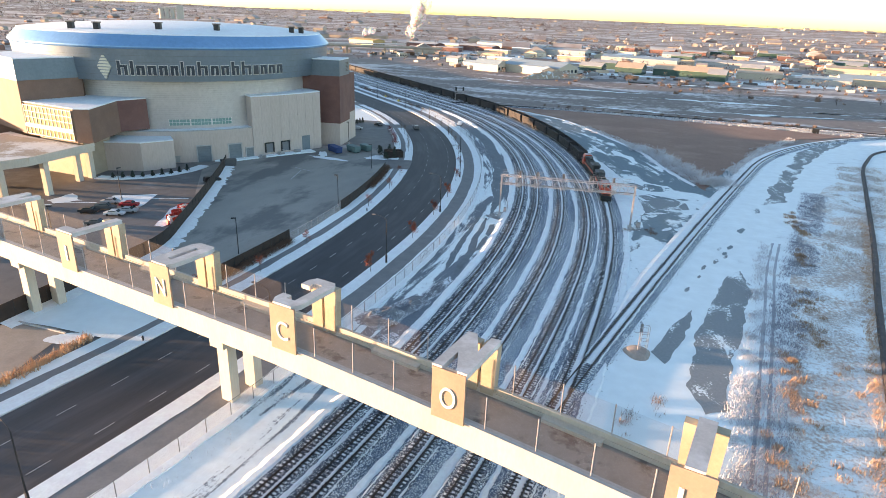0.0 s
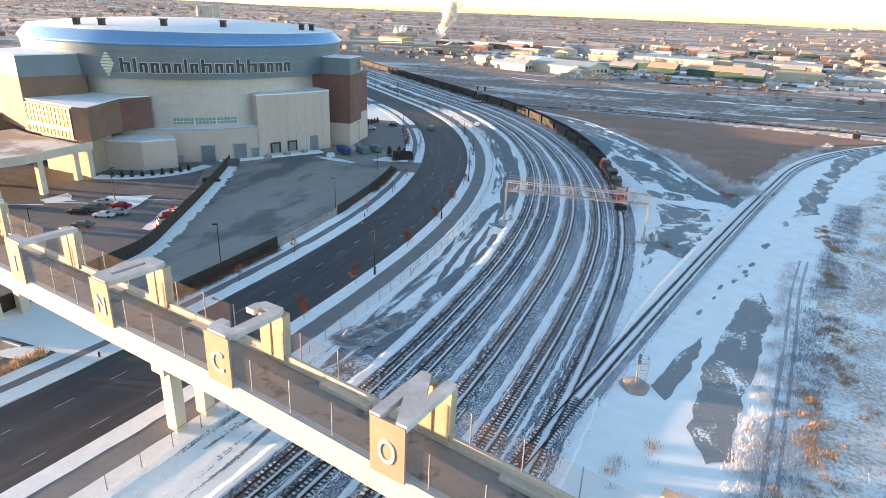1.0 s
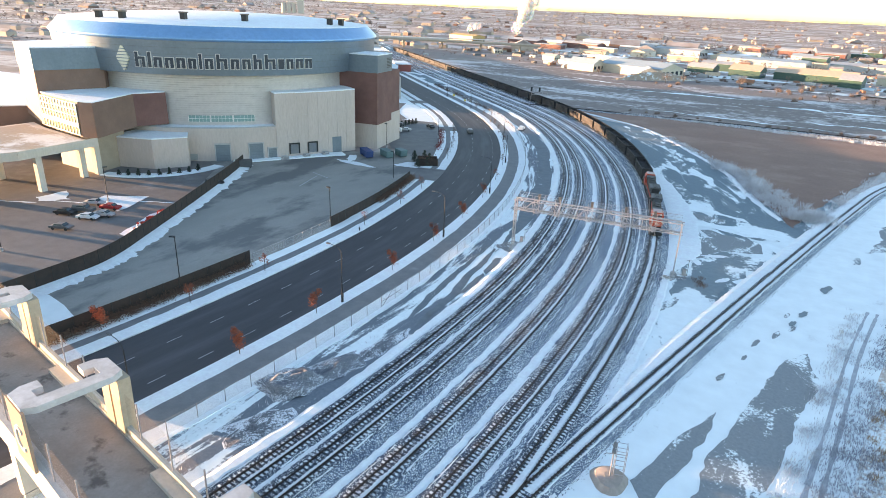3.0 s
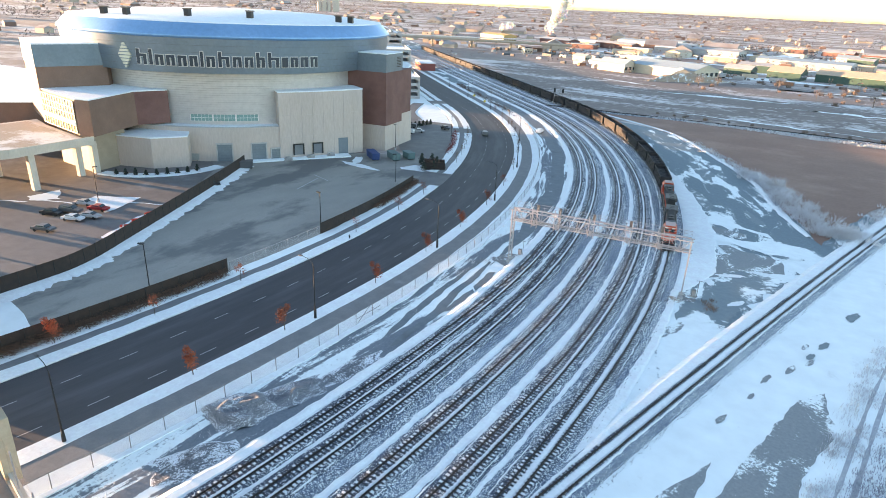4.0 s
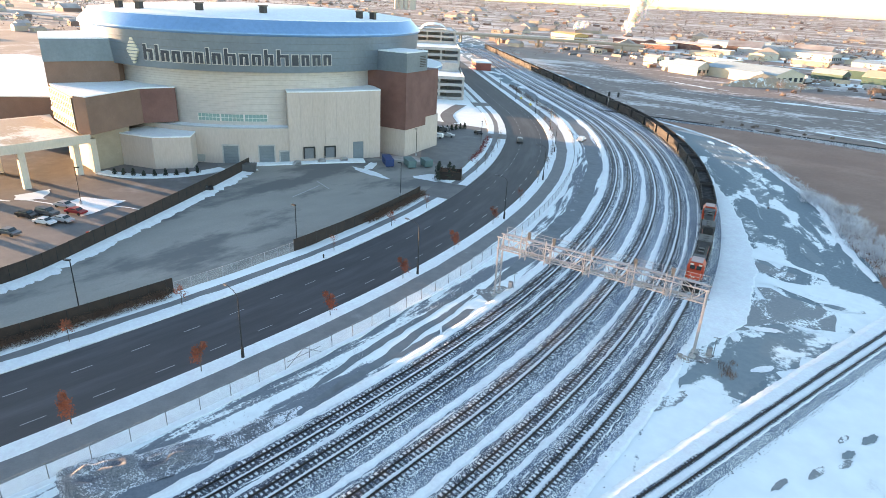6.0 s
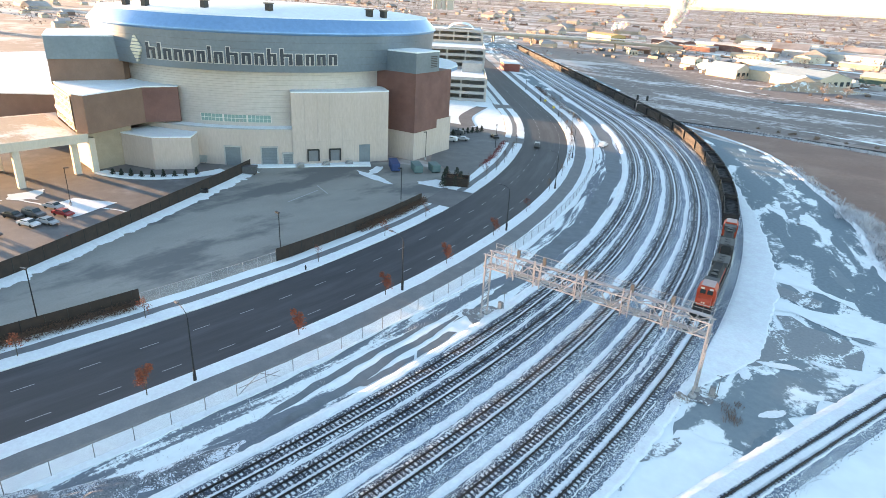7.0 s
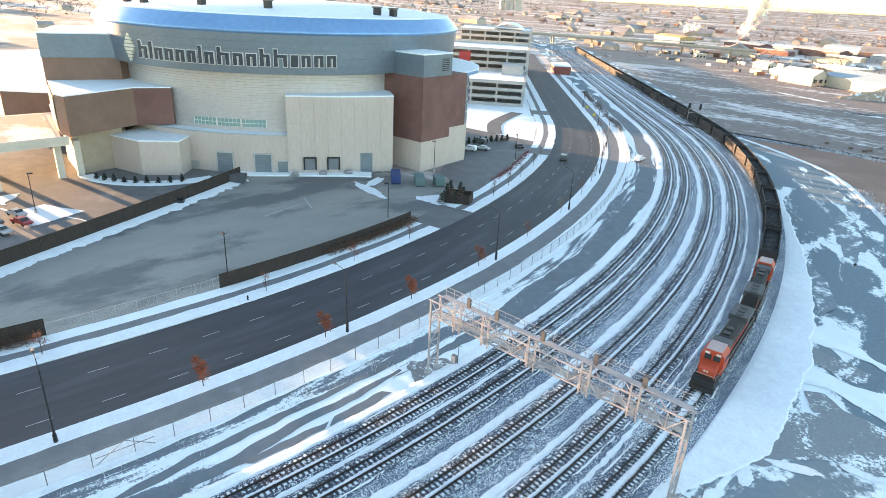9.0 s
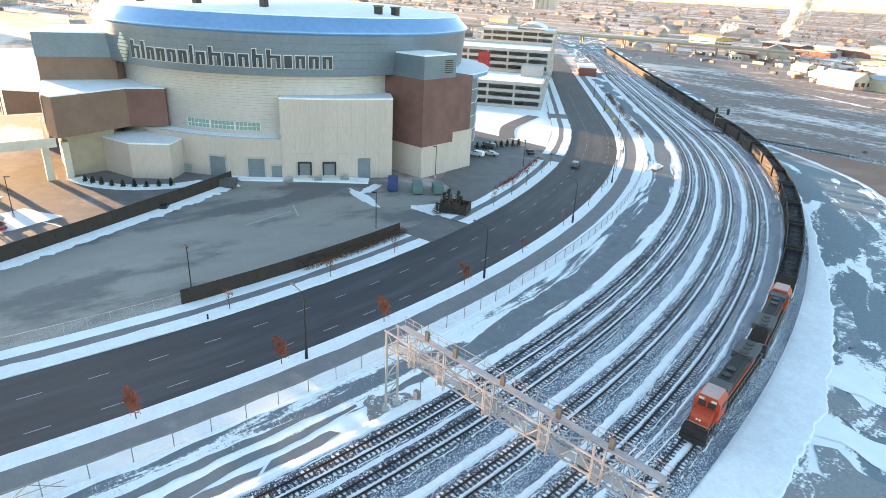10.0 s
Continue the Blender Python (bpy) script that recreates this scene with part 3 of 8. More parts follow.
# old trackbed strip and drifts of snow between the tracks
def drift(s0, s1, a, b, seed, z=0.36, amp=0.45, freq=0.09, label="drift of packed snow between tracks", step=1.2, place=at_line, rim=0.12, lip=0.3):
    bm = bmesh.new()
    fa = a if callable(a) else (lambda s: a)
    fb = b if callable(b) else (lambda s: b)
    wa, wb = wobble(0, amp * 0.6, freq * 0.6, seed), wobble(0, amp * 0.6, freq * 0.6, seed + 0.51)
    fray = min(0.24, amp * 0.7)
    ea, eb = wobble(0, fray, 1.1, seed + 0.2), wobble(0, fray, 1.1, seed + 0.7)
    prev = None
    for s in stations(s0, s1, min(step, 0.7)):
        l, r = fa(s) + wa(s) + ea(s), fb(s) + wb(s) + eb(s)
        if r - l < 0.12:
            prev = None
            continue
        cur = [bm.verts.new(place(s, l, z - rim)), bm.verts.new(place(s, l + min(lip, (r - l) / 2.2), z)), bm.verts.new(place(s, r - min(0.3, (r - l) / 3), z)), bm.verts.new(place(s, r, z - rim))]
        if prev:
            for i in range(3):
                bm.faces.new((prev[i], prev[i + 1], cur[i + 1], cur[i]))
        prev = cur
    return tagged(part("snow_drift", bm, M["snow_clean"]), label, "snow", kind="stuff")


t3, t4 = T3, T4
# gravel fill under the whole group of tracks
bm = bmesh.new()
ribbon(bm, -190, 620, -3.6, 26.6, 0.19, 4.0, rows=6)
solid("track_gravel", bm, M["gravel_frost"], "grey crushed gravel with frost between the tracks", "ground", kind="structure")
# the wind has laid the snow in one long line between each pair of tracks
drift(-190, 420, 0.95, 1.75, 11.0, 0.30, 0.3)
drift(-190, 420, lambda s: t3(s) - 3.3, lambda s: t3(s) - 2.2, 13.0, 0.33, 0.5)
drift(-190, 420, lambda s: t4(s) - 3.25, lambda s: t4(s) - 2.15, 15.0, 0.33, 0.5)
drift(-190, 420, lambda s: t4(s) + 2.35, lambda s: t4(s) + 2.95, 17.0, 0.33, 0.5)
drift(-190, 420, -4.6, -2.6, 19.0, 0.40, 0.5, rim=0.4, lip=0.9)
def fixed(d):
    return d if callable(d) else (lambda s: d)


# a strip of snow lies against the inside of one rail of each track
for i, (tk, wide) in enumerate(((T1, 0.62), (T2, 0.66), (T3, 0.68), (T4, 0.66), (T5, 1.0))):
    c = fixed(tk)
    drift(-190, 420, lambda s, c=c, w=wide: c(s) + 0.67 - w, lambda s, c=c: c(s) + 0.675, 40.0 + i, 0.42, 0.16, 0.12, "line of snow inside the rail", 1.0)
    drift(-190, 420, lambda s, c=c: c(s) - 1.92, lambda s, c=c: c(s) - 1.74, 50.0 + i, 0.36, 0.22, 0.3, "thin line of snow along the sleeper ends", 1.0, rim=0.06)
    drift(-190, 420, lambda s, c=c: c(s) + 1.62, lambda s, c=c: c(s) + 1.78, 60.0 + i, 0.36, 0.22, 0.3, "thin line of snow along the sleeper ends", 1.0, rim=0.06)
_bank = ease(0.0, 1.0, 20, 60)
drift(16, 560, -0.62, 0.64, 25.0, 0.447, 0.12, 0.09, "snow packed between the rails", 1.2, BRANCH.at)
drift(16, 560, lambda s: -1.5 - 2.2 * _bank(s), -0.9, 26.0, 0.436, 0.2, 0.09, "bank of snow along the branch track", 1.2, BRANCH.at, 0.44, 1.1)
drift(16, 560, 0.9, 1.42, 27.0, 0.428, 0.2, 0.2, "snow along the branch track", 1.2, BRANCH.at)
drift(-190, 34, T5 + 2.3, T5 + 4.4, 20.0, 0.2, 0.7, rim=0.2, lip=0.5)
_spread = ease(10.6, 5.0, 60, 150)
drift(30, 420, T5 + 2.2, lambda s: T5 + _spread(s) - 7.5 * max(0.0, (46 - s) / 16) - 1.6 * max(0.0, min(1.0, (s - 150) / 90)), 29.0, 0.17, 1.3, 0.14, "smooth snow beside the outer track", 0.5, rim=0.16, lip=1.6)



# ---------- train ----------
def wheelset(bm, x, y0, r=0.5):
    for y in (-0.75, 0.75):
        tube(bm, (x, y + y0 - 0.07, r), (x, y + y0 + 0.07, r), r, r, 12)
    tube(bm, (x, -0.75, r), (x, 0.75, r), 0.09, 0.09, 6)


def truck(parent, x, axles, gap):
    bm = bmesh.new()
    for k in range(axles):
        wheelset(bm, x + (k - (axles - 1) / 2) * gap, 0)
    for y in (-1.05, 1.05):
        quad_box(bm, (x - gap * (axles - 1) / 2 - 0.5, y - 0.1, 0.4), (x + gap * (axles - 1) / 2 + 0.5, y + 0.1, 0.85))
    quad_box(bm, (x - 0.3, -1.0, 0.55), (x + 0.3, 1.0, 0.95))
    part("truck", bm, M["loco_black"], parent)


def locomotive(nose_color):
    """Length along x, nose towards +x, standing on the rails."""
    root = thing("locomotive", category="locomotive", group="train engines", label="orange and black diesel freight locomotive on rails")
    L = 11.0
    bm = bmesh.new()
    quad_box(bm, (-L, -1.5, 1.05), (L, 1.5, 1.45))
    for sx in (-1, 1):
        prism(bm, [(sx * L, -1.5), (sx * (L + 0.35), -1.2), (sx * (L + 0.35), 1.2), (sx * L, 1.5)], 0.35, 1.45)
    quad_box(bm, (-3.2, -1.35, 0.35), (3.0, 1.35, 1.05))
    part("underframe", bm, M["loco_black"], root)
    bm = bmesh.new()
    hood = [(-0.95, 1.45), (0.95, 1.45), (0.95, 4.0), (0.65, 4.35), (-0.65, 4.35), (-0.95, 4.0)]
    a = [bm.verts.new((-9.9, y, z)) for y, z in hood]
    b = [bm.verts.new((5.2, y, z)) for y, z in hood]
    bm.faces.new(a)
    bm.faces.new(b[::-1])
    for i in range(6):
        bm.faces.new((a[i], a[(i + 1) % 6], b[(i + 1) % 6], b[i]))
    hood_ob = part("engine_hood", bm, M["loco_black"], root, "black engine hood")
    bm = bmesh.new()
    quad_box(bm, (-9.4, -1.35, 3.6), (-5.0, 1.35, 4.5))
    part("radiator", bm, plain("loco_roof_grey", (0.06, 0.06, 0.062)), hood_ob)
    for x in (-0.2, 1.6):
        bm = bmesh.new()
        tube(bm, (x, 0, 4.3), (x, 0, 4.6), 0.55, 0.55, 12)
        part("fan", bm, M["dark_metal"], hood_ob)
    bm = bmesh.new()
    for y in (-0.97, 0.97):
        quad_box(bm, (-9.4, y - 0.02, 1.6), (5.0, y + 0.02, 2.25))
    part("side_stripe", bm, M["orange"], hood_ob, "orange painted hood side")
    bm = bmesh.new()
    cabp = [(-1.5, 1.45), (1.5, 1.45), (1.5, 3.9), (1.0, 4.65), (-1.0, 4.65), (-1.5, 3.9)]
    a = [bm.verts.new((5.2, y, z)) for y, z in cabp]
    b = [bm.verts.new((8.2, y, z)) for y, z in cabp]
    bm.faces.new(a)
    bm.faces.new(b[::-1])
    for i in range(6):
        bm.faces.new((a[i], a[(i + 1) % 6], b[(i + 1) % 6], b[i]))
    cab = part("cab", bm, M["orange"], root, "orange cab")
    bm = bmesh.new()
    prism(bm, [(5.3, -1.02), (8.15, -1.02), (8.15, 1.02), (5.3, 1.02)], 4.66, 4.74)
    part("cab_roof", bm, plain("cab_roof_pale", (0.42, 0.30, 0.28)), cab, "pale pinkish cab roof")
    bm = bmesh.new()
    for y in (-1.0, 0.12):
        quad_box(bm, (8.2, y, 3.25), (8.24, y + 0.88, 4.0))
    for y in (-1.52, 1.5):
        quad_box(bm, (5.7, y, 3.1), (7.6, y + 0.02, 3.85))
    part("cab_window", bm, M["glass"], cab)
    bm = bmesh.new()
    prof = [(8.2, 1.45), (10.2, 1.45), (10.2, 2.6), (9.9, 3.0), (8.2, 3.2)]
    a = [bm.verts.new((x, -1.05, z)) for x, z in prof]
    b = [bm.verts.new((x, 1.05, z)) for x, z in prof]
    bm.faces.new(a)
    bm.faces.new(b[::-1])
    for i in range(5):
        bm.faces.new((a[i], a[(i + 1) % 5], b[(i + 1) % 5], b[i]))
    nose = part("nose", bm, M["orange"], root, "orange sloped nose")
    bm = bmesh.new()
    quad_box(bm, (10.2, -1.05, 1.5), (10.24, 1.05, 1.85))
    part("nose_stripe", bm, M["loco_black"], nose)
    bm = bmesh.new()
    quad_box(bm, (10.24, -0.4, 1.9), (10.28, 0.4, 2.45))
    part("nose_door", bm, plain("loco_door_red", (0.40, 0.045, 0.02)), nose)
    for y in (-1.02, 0.42):
        bm = bmesh.new()
        quad_box(bm, (8.2, y, 4.08), (8.3, y + 0.6, 4.36))
        part("number_board", bm, plain("board_white", (0.62, 0.6, 0.55)), cab)
    bm = bmesh.new()
    for sg in (-1, 1):
        prism(bm, [(11.35, sg * 0.05), (11.75, sg * 0.05), (11.4, sg * 1.5), (11.2, sg * 1.5)], 0.12, 0.8)
    part("plough", bm, M["loco_black"], root, "black snow plough")
    bm = bmesh.new()
    for sx in (-1, 1):
        for y in (-1.45, 1.25):
            for k in range(3):
                quad_box(bm, (sx * 10.6 - 0.25, y, 0.5 + 0.32 * k), (sx * 10.6 + 0.25, y + 0.2, 0.56 + 0.32 * k))
    part("step", bm, M["yellow"], root)
    bm = bmesh.new()
    for x in (-8.6, -7.2, -5.8):
        tube(bm, (x, 0, 4.5), (x, 0, 4.58), 0.62, 0.62, 14)
    part("radiator_fan", bm, M["dark_metal"], hood_ob)
    bm = bmesh.new()
    quad_box(bm, (3.0, -1.2, 3.5), (4.9, 1.2, 4.42))
    part("equipment_box", bm, plain("loco_roof_grey", (0.06, 0.06, 0.062)), hood_ob)
    bm = bmesh.new()
    quad_box(bm, (0, -0.01, 2.5), (0.75, 0.01, 3.7))
    door = mesh_of(bm, "hood_door", plain("loco_hood_door", (0.03, 0.03, 0.032)))
    for k in range(14):
        for y in (-0.98, 0.98):
            part("hood_door", door, None, hood_ob).location = (-8.9 + k * 0.95, y, 0)
    bm = bmesh.new()
    for y in (-0.25, 0.1):
        tube(bm, (10.2, y, 2.5), (10.3, y, 2.5), 0.12, 0.12, 8)
    part("headlight", bm, plain("headlight_glass", (0.8, 0.75, 0.6), 0.2), nose)
    bm = bmesh.new()
    for y in (-1.45, 1.45):
        beam(bm, (-10.8, y, 2.4), (10.9, y, 2.4), 0.035)
        for k in range(15):
            x = -10.8 + k * 1.55
            beam(bm, (x, y, 1.45), (x, y, 2.4), 0.03)
    for sx in (-1, 1):
        beam(bm, (sx * 10.95, -1.45, 2.4), (sx * 10.95, 1.45, 2.4), 0.05)
    part("handrail", bm, plain("rail_pale", (0.40, 0.37, 0.33)), root, "pale handrail")
    for x in (-7.2, 7.2):
        truck(root, x, 3, 2.0)
    return root


def gondola():
    root = thing("coal_gondola", category="rail wagon", group="train wagons", label="dark steel gondola wagon loaded with coal")
    L, W = 7.6, 1.55
    bm = bmesh.new()
    out = [(-L, -W), (L, -W), (L, W), (-L, W)]
    for x0, x1, y0, y1 in ((-L, L, -W, -W + 0.09), (-L, L, W - 0.09, W), (-L, -L + 0.1, -W + 0.09, W - 0.09), (L - 0.1, L, -W + 0.09, W - 0.09)):
        quad_box(bm, (x0, y0, 0.95), (x1, y1, 3.85))
    quad_box(bm, (-L + 0.1, -W + 0.09, 0.95), (L - 0.1, W - 0.09, 1.1))
    body = part("body", bm, M["gondola"], root)
    bm = bmesh.new()
    quad_box(bm, (-0.07, -0.07, 1.0), (0.07, 0.07, 3.85))
    rib = mesh_of(bm, "rib", M["gondola"])
    for k in range(11):
        for y in (-1, 1):
            part("rib", rib, None, body).location = (-L + 0.2 + k * (2 * L - 0.4) / 10, y * W, 0)
    bm = bmesh.new()
    for y in (-1, 1):
        quad_box(bm, (-L, y * W - 0.1, 3.85), (L, y * W + 0.1, 3.97))
    for x in (-1, 1):
        quad_box(bm, (x * L - 0.1, -W + 0.1, 3.85), (x * L + 0.1, W - 0.1, 3.97))
    part("top_rim", bm, M["gondola"], body)
    bm = bmesh.new()
    nx, ny = 15, 5
    g = [[bm.verts.new((-L + 0.1 + (2 * L - 0.2) * i / nx, -W + 0.09 + (2 * W - 0.18) * j / ny, 2.9 + 0.45 * math.sin(math.pi * j / ny) * (0.75 + 0.25 * math.sin(i * 2.1)) + random.uniform(-0.08, 0.08))) for j in range(ny + 1)] for i in range(nx + 1)]
    for i in range(nx):
        for j in range(ny):
            bm.faces.new((g[i][j], g[i + 1][j], g[i + 1][j + 1], g[i][j + 1]))
    part("coal_load", bm, M["coal"], root, "heaped black coal")
    for k in range(5):
        x = -5.6 + k * 2.8
        bm = bmesh.new()
        beam(bm, (x, -W + 0.09, 3.55), (x, W - 0.09, 3.55), 0.1)
        part("cross_brace", bm, M["gondola"], root)
    bm = bmesh.new()
    for sx in (-1, 1):
        quad_box(bm, (sx * L - 0.15, -0.15, 0.7), (sx * (L + 0.42), 0.15, 0.95)) if sx > 0 else quad_box(bm, (-L - 0.42, -0.15, 0.7), (-L + 0.15, 0.15, 0.95))
    part("coupler", bm, M["loco_black"], root)
    for x in (-5.6, 5.6):
        truck(root, x, 2, 1.8)
    return root


RAIL_TOP = 0.34 + 0.05 + 0.17


def on_track(s, flip=False):
    ln = lines[4]
    p = ln.at(s, 0, RAIL_TOP - 0.02)
    return pose(p.x, p.y, p.z, 0, 0, ln.turn(s) + (0 if flip else 180))


FRONT = 51.0
loco = locomotive(0)
loco.matrix_basis = on_track(FRONT + 11.3)
copy_thing(loco, on_track(FRONT + 34.2, True))
wagon = gondola()
wagon.matrix_basis = on_track(FRONT + 54.5)
s = FRONT + 54.5 + 16.1
while s < 610:
    copy_thing(wagon, on_track(s))
    s += 16.1

# ---------- arena ----------
CX, CY = -176.6, 206.3
arena = thing("arena", (0, 0, 0), label="large round arena of pale metal and brick with snowy roof", category="arena")


def ring(bm, profile, a0=0.0, a1=2 * math.pi, n=160, cx=CX, cy=CY):
    closed = abs(a1 - a0 - 2 * math.pi) < 1e-6
    prev = first = None
    for i in range(n + (0 if closed else 1)):
        a = a0 + (a1 - a0) * i / n
        cur = [bm.verts.new((cx + r * math.cos(a), cy + r * math.sin(a), z)) for r, z in profile]
        if prev:
            for k in range(len(profile) - 1):
                bm.faces.new((prev[k], cur[k], cur[k + 1], prev[k + 1]))
        first = first or cur
        prev = cur
    if closed:
        for k in range(len(profile) - 1):
            bm.faces.new((prev[k], first[k], first[k + 1], prev[k + 1]))


def arena_part(name, profile, material, label="", a0=0.0, a1=2 * math.pi, n=160, parent=None, smooth=True):
    bm = bmesh.new()
    ring(bm, profile, a0, a1, n)
    ob = part(name, bm, material, parent or arena, label, smooth)
    return ob


arena_part("base_wall", [(55.2, -0.2), (55.2, 10.3), (54.6, 10.3)], M["cream"], "cream precast base wall", -math.pi, -0.46, 110, smooth=False)
arena_part("base_coping", [(55.3, 10.15), (55.3, 10.35), (54.4, 10.4)], M["kerb"], "thin pale coping", -math.pi, -0.46, 110)
arena_part("ledge", [(54.6, 10.4), (51.3, 10.5)], M["snow_clean"], "snowy ledge")
drum = arena_part("drum_wall", [(51.5, 10.4), (51.5, 25.9)], M["drum"], "pale horizontal metal siding")
# horizontal siding laps
bm = bmesh.new()
for k in range(22):
    z = 11.0 + k * 0.68
    ring(bm, [(51.5, z), (51.56, z + 0.02), (51.5, z + 0.10)], -2.0, 0.35, 90)
part("siding_lap", bm, M["drum"], drum)
arena_part("soffit", [(51.4, 25.9), (55.0, 25.9)], plain("soffit_grey", (0.25, 0.26, 0.27)))
upper = arena_part("upper_wall", [(55.0, 25.9), (55.9, 35.6)], M["grey_panel"], "blue-grey metal panel wall that carries the sign")
bm = bmesh.new()
for k in range(1, 5):
    z = 25.9 + k * 1.95
    r = 55.0 + 0.9 * k / 5
    ring(bm, [(r + 0.02, z - 0.03), (r + 0.05, z), (r + 0.02, z + 0.03)], -2.0, 0.35, 90)
part("panel_joint", bm, plain("joint_dark", (0.12, 0.145, 0.16)), upper)
arena_part("fascia", [(55.9, 35.6), (56.5, 36.0), (56.3, 36.6), (53.2, 39.7)], M["fascia"], "sloped metal fascia with the sky's reflection in its blue")
arena_part("roof_edge", [(53.2, 39.7), (53.2, 40.0), (52.4, 40.1)], M["snow_clean"])
bm = bmesh.new()
ring(bm, [(52.4, 40.05), (44, 41.0), (32, 41.9), (18, 42.5), (6, 42.8), (0.01, 42.85)], n=120)
part("roof", bm, M["snow_clean"], arena, "low domed roof under snow", True)


def wall_of(poly, z0, z1, name, material, parent=None, label=""):
    bm = bmesh.new()
    prism(bm, poly, z0, z1)
    return part(name, bm, material, parent or arena, label)


def coping(poly, z, w=0.5, h=0.35, parent=None):
    """Snow on a flat roof with a raised edge."""
    bm = bmesh.new()
    cx = sum(p[0] for p in poly) / len(poly)
    cy = sum(p[1] for p in poly) / len(poly)
    prism(bm, [(x + (x - cx) * 0.006, y + (y - cy) * 0.006) for x, y in poly], z, z + h)
    return part("roof_snow", bm, M["snow_clean"], parent or arena, "flat snowy roof")


# low cream block with the loading docks
def lerp2(a, b, k):
    return (a[0] + (b[0] - a[0]) * k, a[1] + (b[1] - a[1]) * k)


TL, TR = (-127.9, 179.6), (-116.2, 205.6)
bulge = [(lerp2(TL, TR, k)[0] + 0.877 * 1.1 * math.sin(math.pi * k), lerp2(TL, TR, k)[1] - 0.478 * 1.1 * math.sin(math.pi * k)) for k in (i / 10 for i in range(11))]
block = [*bulge, (-130, 213), (-143, 189)]
dock_block = wall_of(block, -0.2, 20.5, "dock_block", M["cream"], label="cream precast block with loading docks")
coping(block, 20.5)
bm = bmesh.new()
for k in range(1, 8):
    p = lerp2(TL, TR, k / 8)
    b_ = 1.1 * math.sin(math.pi * k / 8) + 0.03
    q = (p[0] + 0.877 * b_, p[1] - 0.478 * b_)
    beam(bm, (q[0], q[1], 0), (q[0], q[1], 20.2), 0.05)
for z in (6.8, 13.6):
    for i in range(10):
        a, b = bulge[i], bulge[i + 1]
        beam(bm, (a[0] + 0.03, a[1] - 0.02, z), (b[0] + 0.03, b[1] - 0.02, z), 0.05)
part("panel_joint", bm, plain("joint_cream", (0.42, 0.362, 0.328)), dock_block)

# brick tower at the corner
N0 = Vector((-111.0, 211.5))
RD, LD = Vector((-0.175, 0.985)), Vector((-0.985, -0.175))


def corner(a, b):
    p = N0 + RD * a + LD * b
    return (p.x, p.y)


wall_of([corner(0.3, 0.3), corner(21, 0.3), corner(21, 24), corner(0.3, 24)], -0.2, 8.4, "tower_base", M["cream"], label="cream base")
wall_of([corner(0, 0), corner(12.3, 0), corner(12.3, 24), corner(0, 24)], 8.4, 25.9, "brick_tower", M["brick"], label="dark red brick corner tower")
wall_of([corner(12.3, 0), corner(19.5, 0), corner(19.5, 24), corner(12.3, 24)], 11.0, 25.9, "brick_return", M["brick"])
wall_of([corner(12.3, 0.3), corner(21, 0.3), corner(21, 24), corner(12.3, 24)], 8.4, 11.0, "tower_base_step", M["cream"])
top_poly = [corner(-0.15, -0.15), corner(12.0, -0.15), corner(12.0, 18), corner(-0.15, 18)]
teal = wall_of(top_poly, 25.9, 31.6, "tower_crown", M["teal"], label="teal metal crown")
bm = bmesh.new()
o = N0 + RD * 7.6 - LD * 0.17
m = Matrix.Translation((o.x, o.y, 0)) @ Matrix.Rotation(math.atan2(RD.y, RD.x), 4, 'Z')
for k in range(7):
    quad_box(bm, (0, -0.03, 27.2 + k * 0.5), (3.2, 0.06, 27.45 + k * 0.5), m)
part("louvre", bm, M["dark_metal"], teal)
coping(top_poly, 31.6)
lob = [(-118, 222), (-117.6, 228), (-119.5, 236), (-124.0, 244.5), (-130.5, 251), (-138.5, 256), (-148, 259), (-158, 260), (-165, 250), (-150, 222)]
inner = [(-150 + (x + 150) * 0.9, 232 + (y - 232) * 0.88) for x, y in lob]
lobby = wall_of(inner, -0.2, 24.2, "rear_lobby", M["teal"], label="curved blue-grey lobby wall")
bm = bmesh.new()
for z in (4.0, 8.0, 12.0, 16.0, 20.0):
    for p, q in zip(inner[:7], inner[1:8]):
        beam(bm, (p[0] + 0.05, p[1] + 0.05, z), (q[0] + 0.05, q[1] + 0.05, z), 0.14)
part("wall_band", bm, M["sign_edge"], lobby)
wall_of(lob, 24.2, 25.2, "lobby_roof", M["fascia"], label="curved overhanging roof edge")
coping(lob, 25.2)

# south wing: lobby of glass and brown brick over a covered terrace
tower_poly = [(-175.8, 135.0), (-170.5, 152.5), (-184, 168), (-200, 160), (-198, 142.8)]
wing_tower = wall_of(tower_poly, 11.0, 26.4, "wing_tower", M["brick_tan"], label="tan brick stair tower")
crown_poly = [(-175.6, 134.8), (-170.3, 152.6), (-184, 168.2), (-200.2, 160), (-198, 142.6)]
wall_of(crown_poly, 26.4, 32.4, "wing_crown", M["teal"], label="teal metal crown")
coping(crown_poly, 32.4)
wing_poly = [(-176.0, 135.4), (-153.2, 132.3), (-148.9, 133.6), (-156.2, 151.0), (-152.9, 159.4), (-170, 170), (-182, 160)]
wing = wall_of(wing_poly, 10.8, 20.3, "lobby_wing", M["brick_tan"], label="brown brick lobby wing")
wall_of([(-156.12, 150.95), (-152.75, 159.4), (-153.2, 159.8), (-156.6, 151.3)], 10.8, 20.25, "wing_return", M["brick"], label="dark red brick end of the wing")
coping(wing_poly, 20.3, h=0.3)
ga, gb = Vector((-175.6, 135.15)), Vector((-153.6, 132.2))
gd = (gb - ga)
glen = gd.length
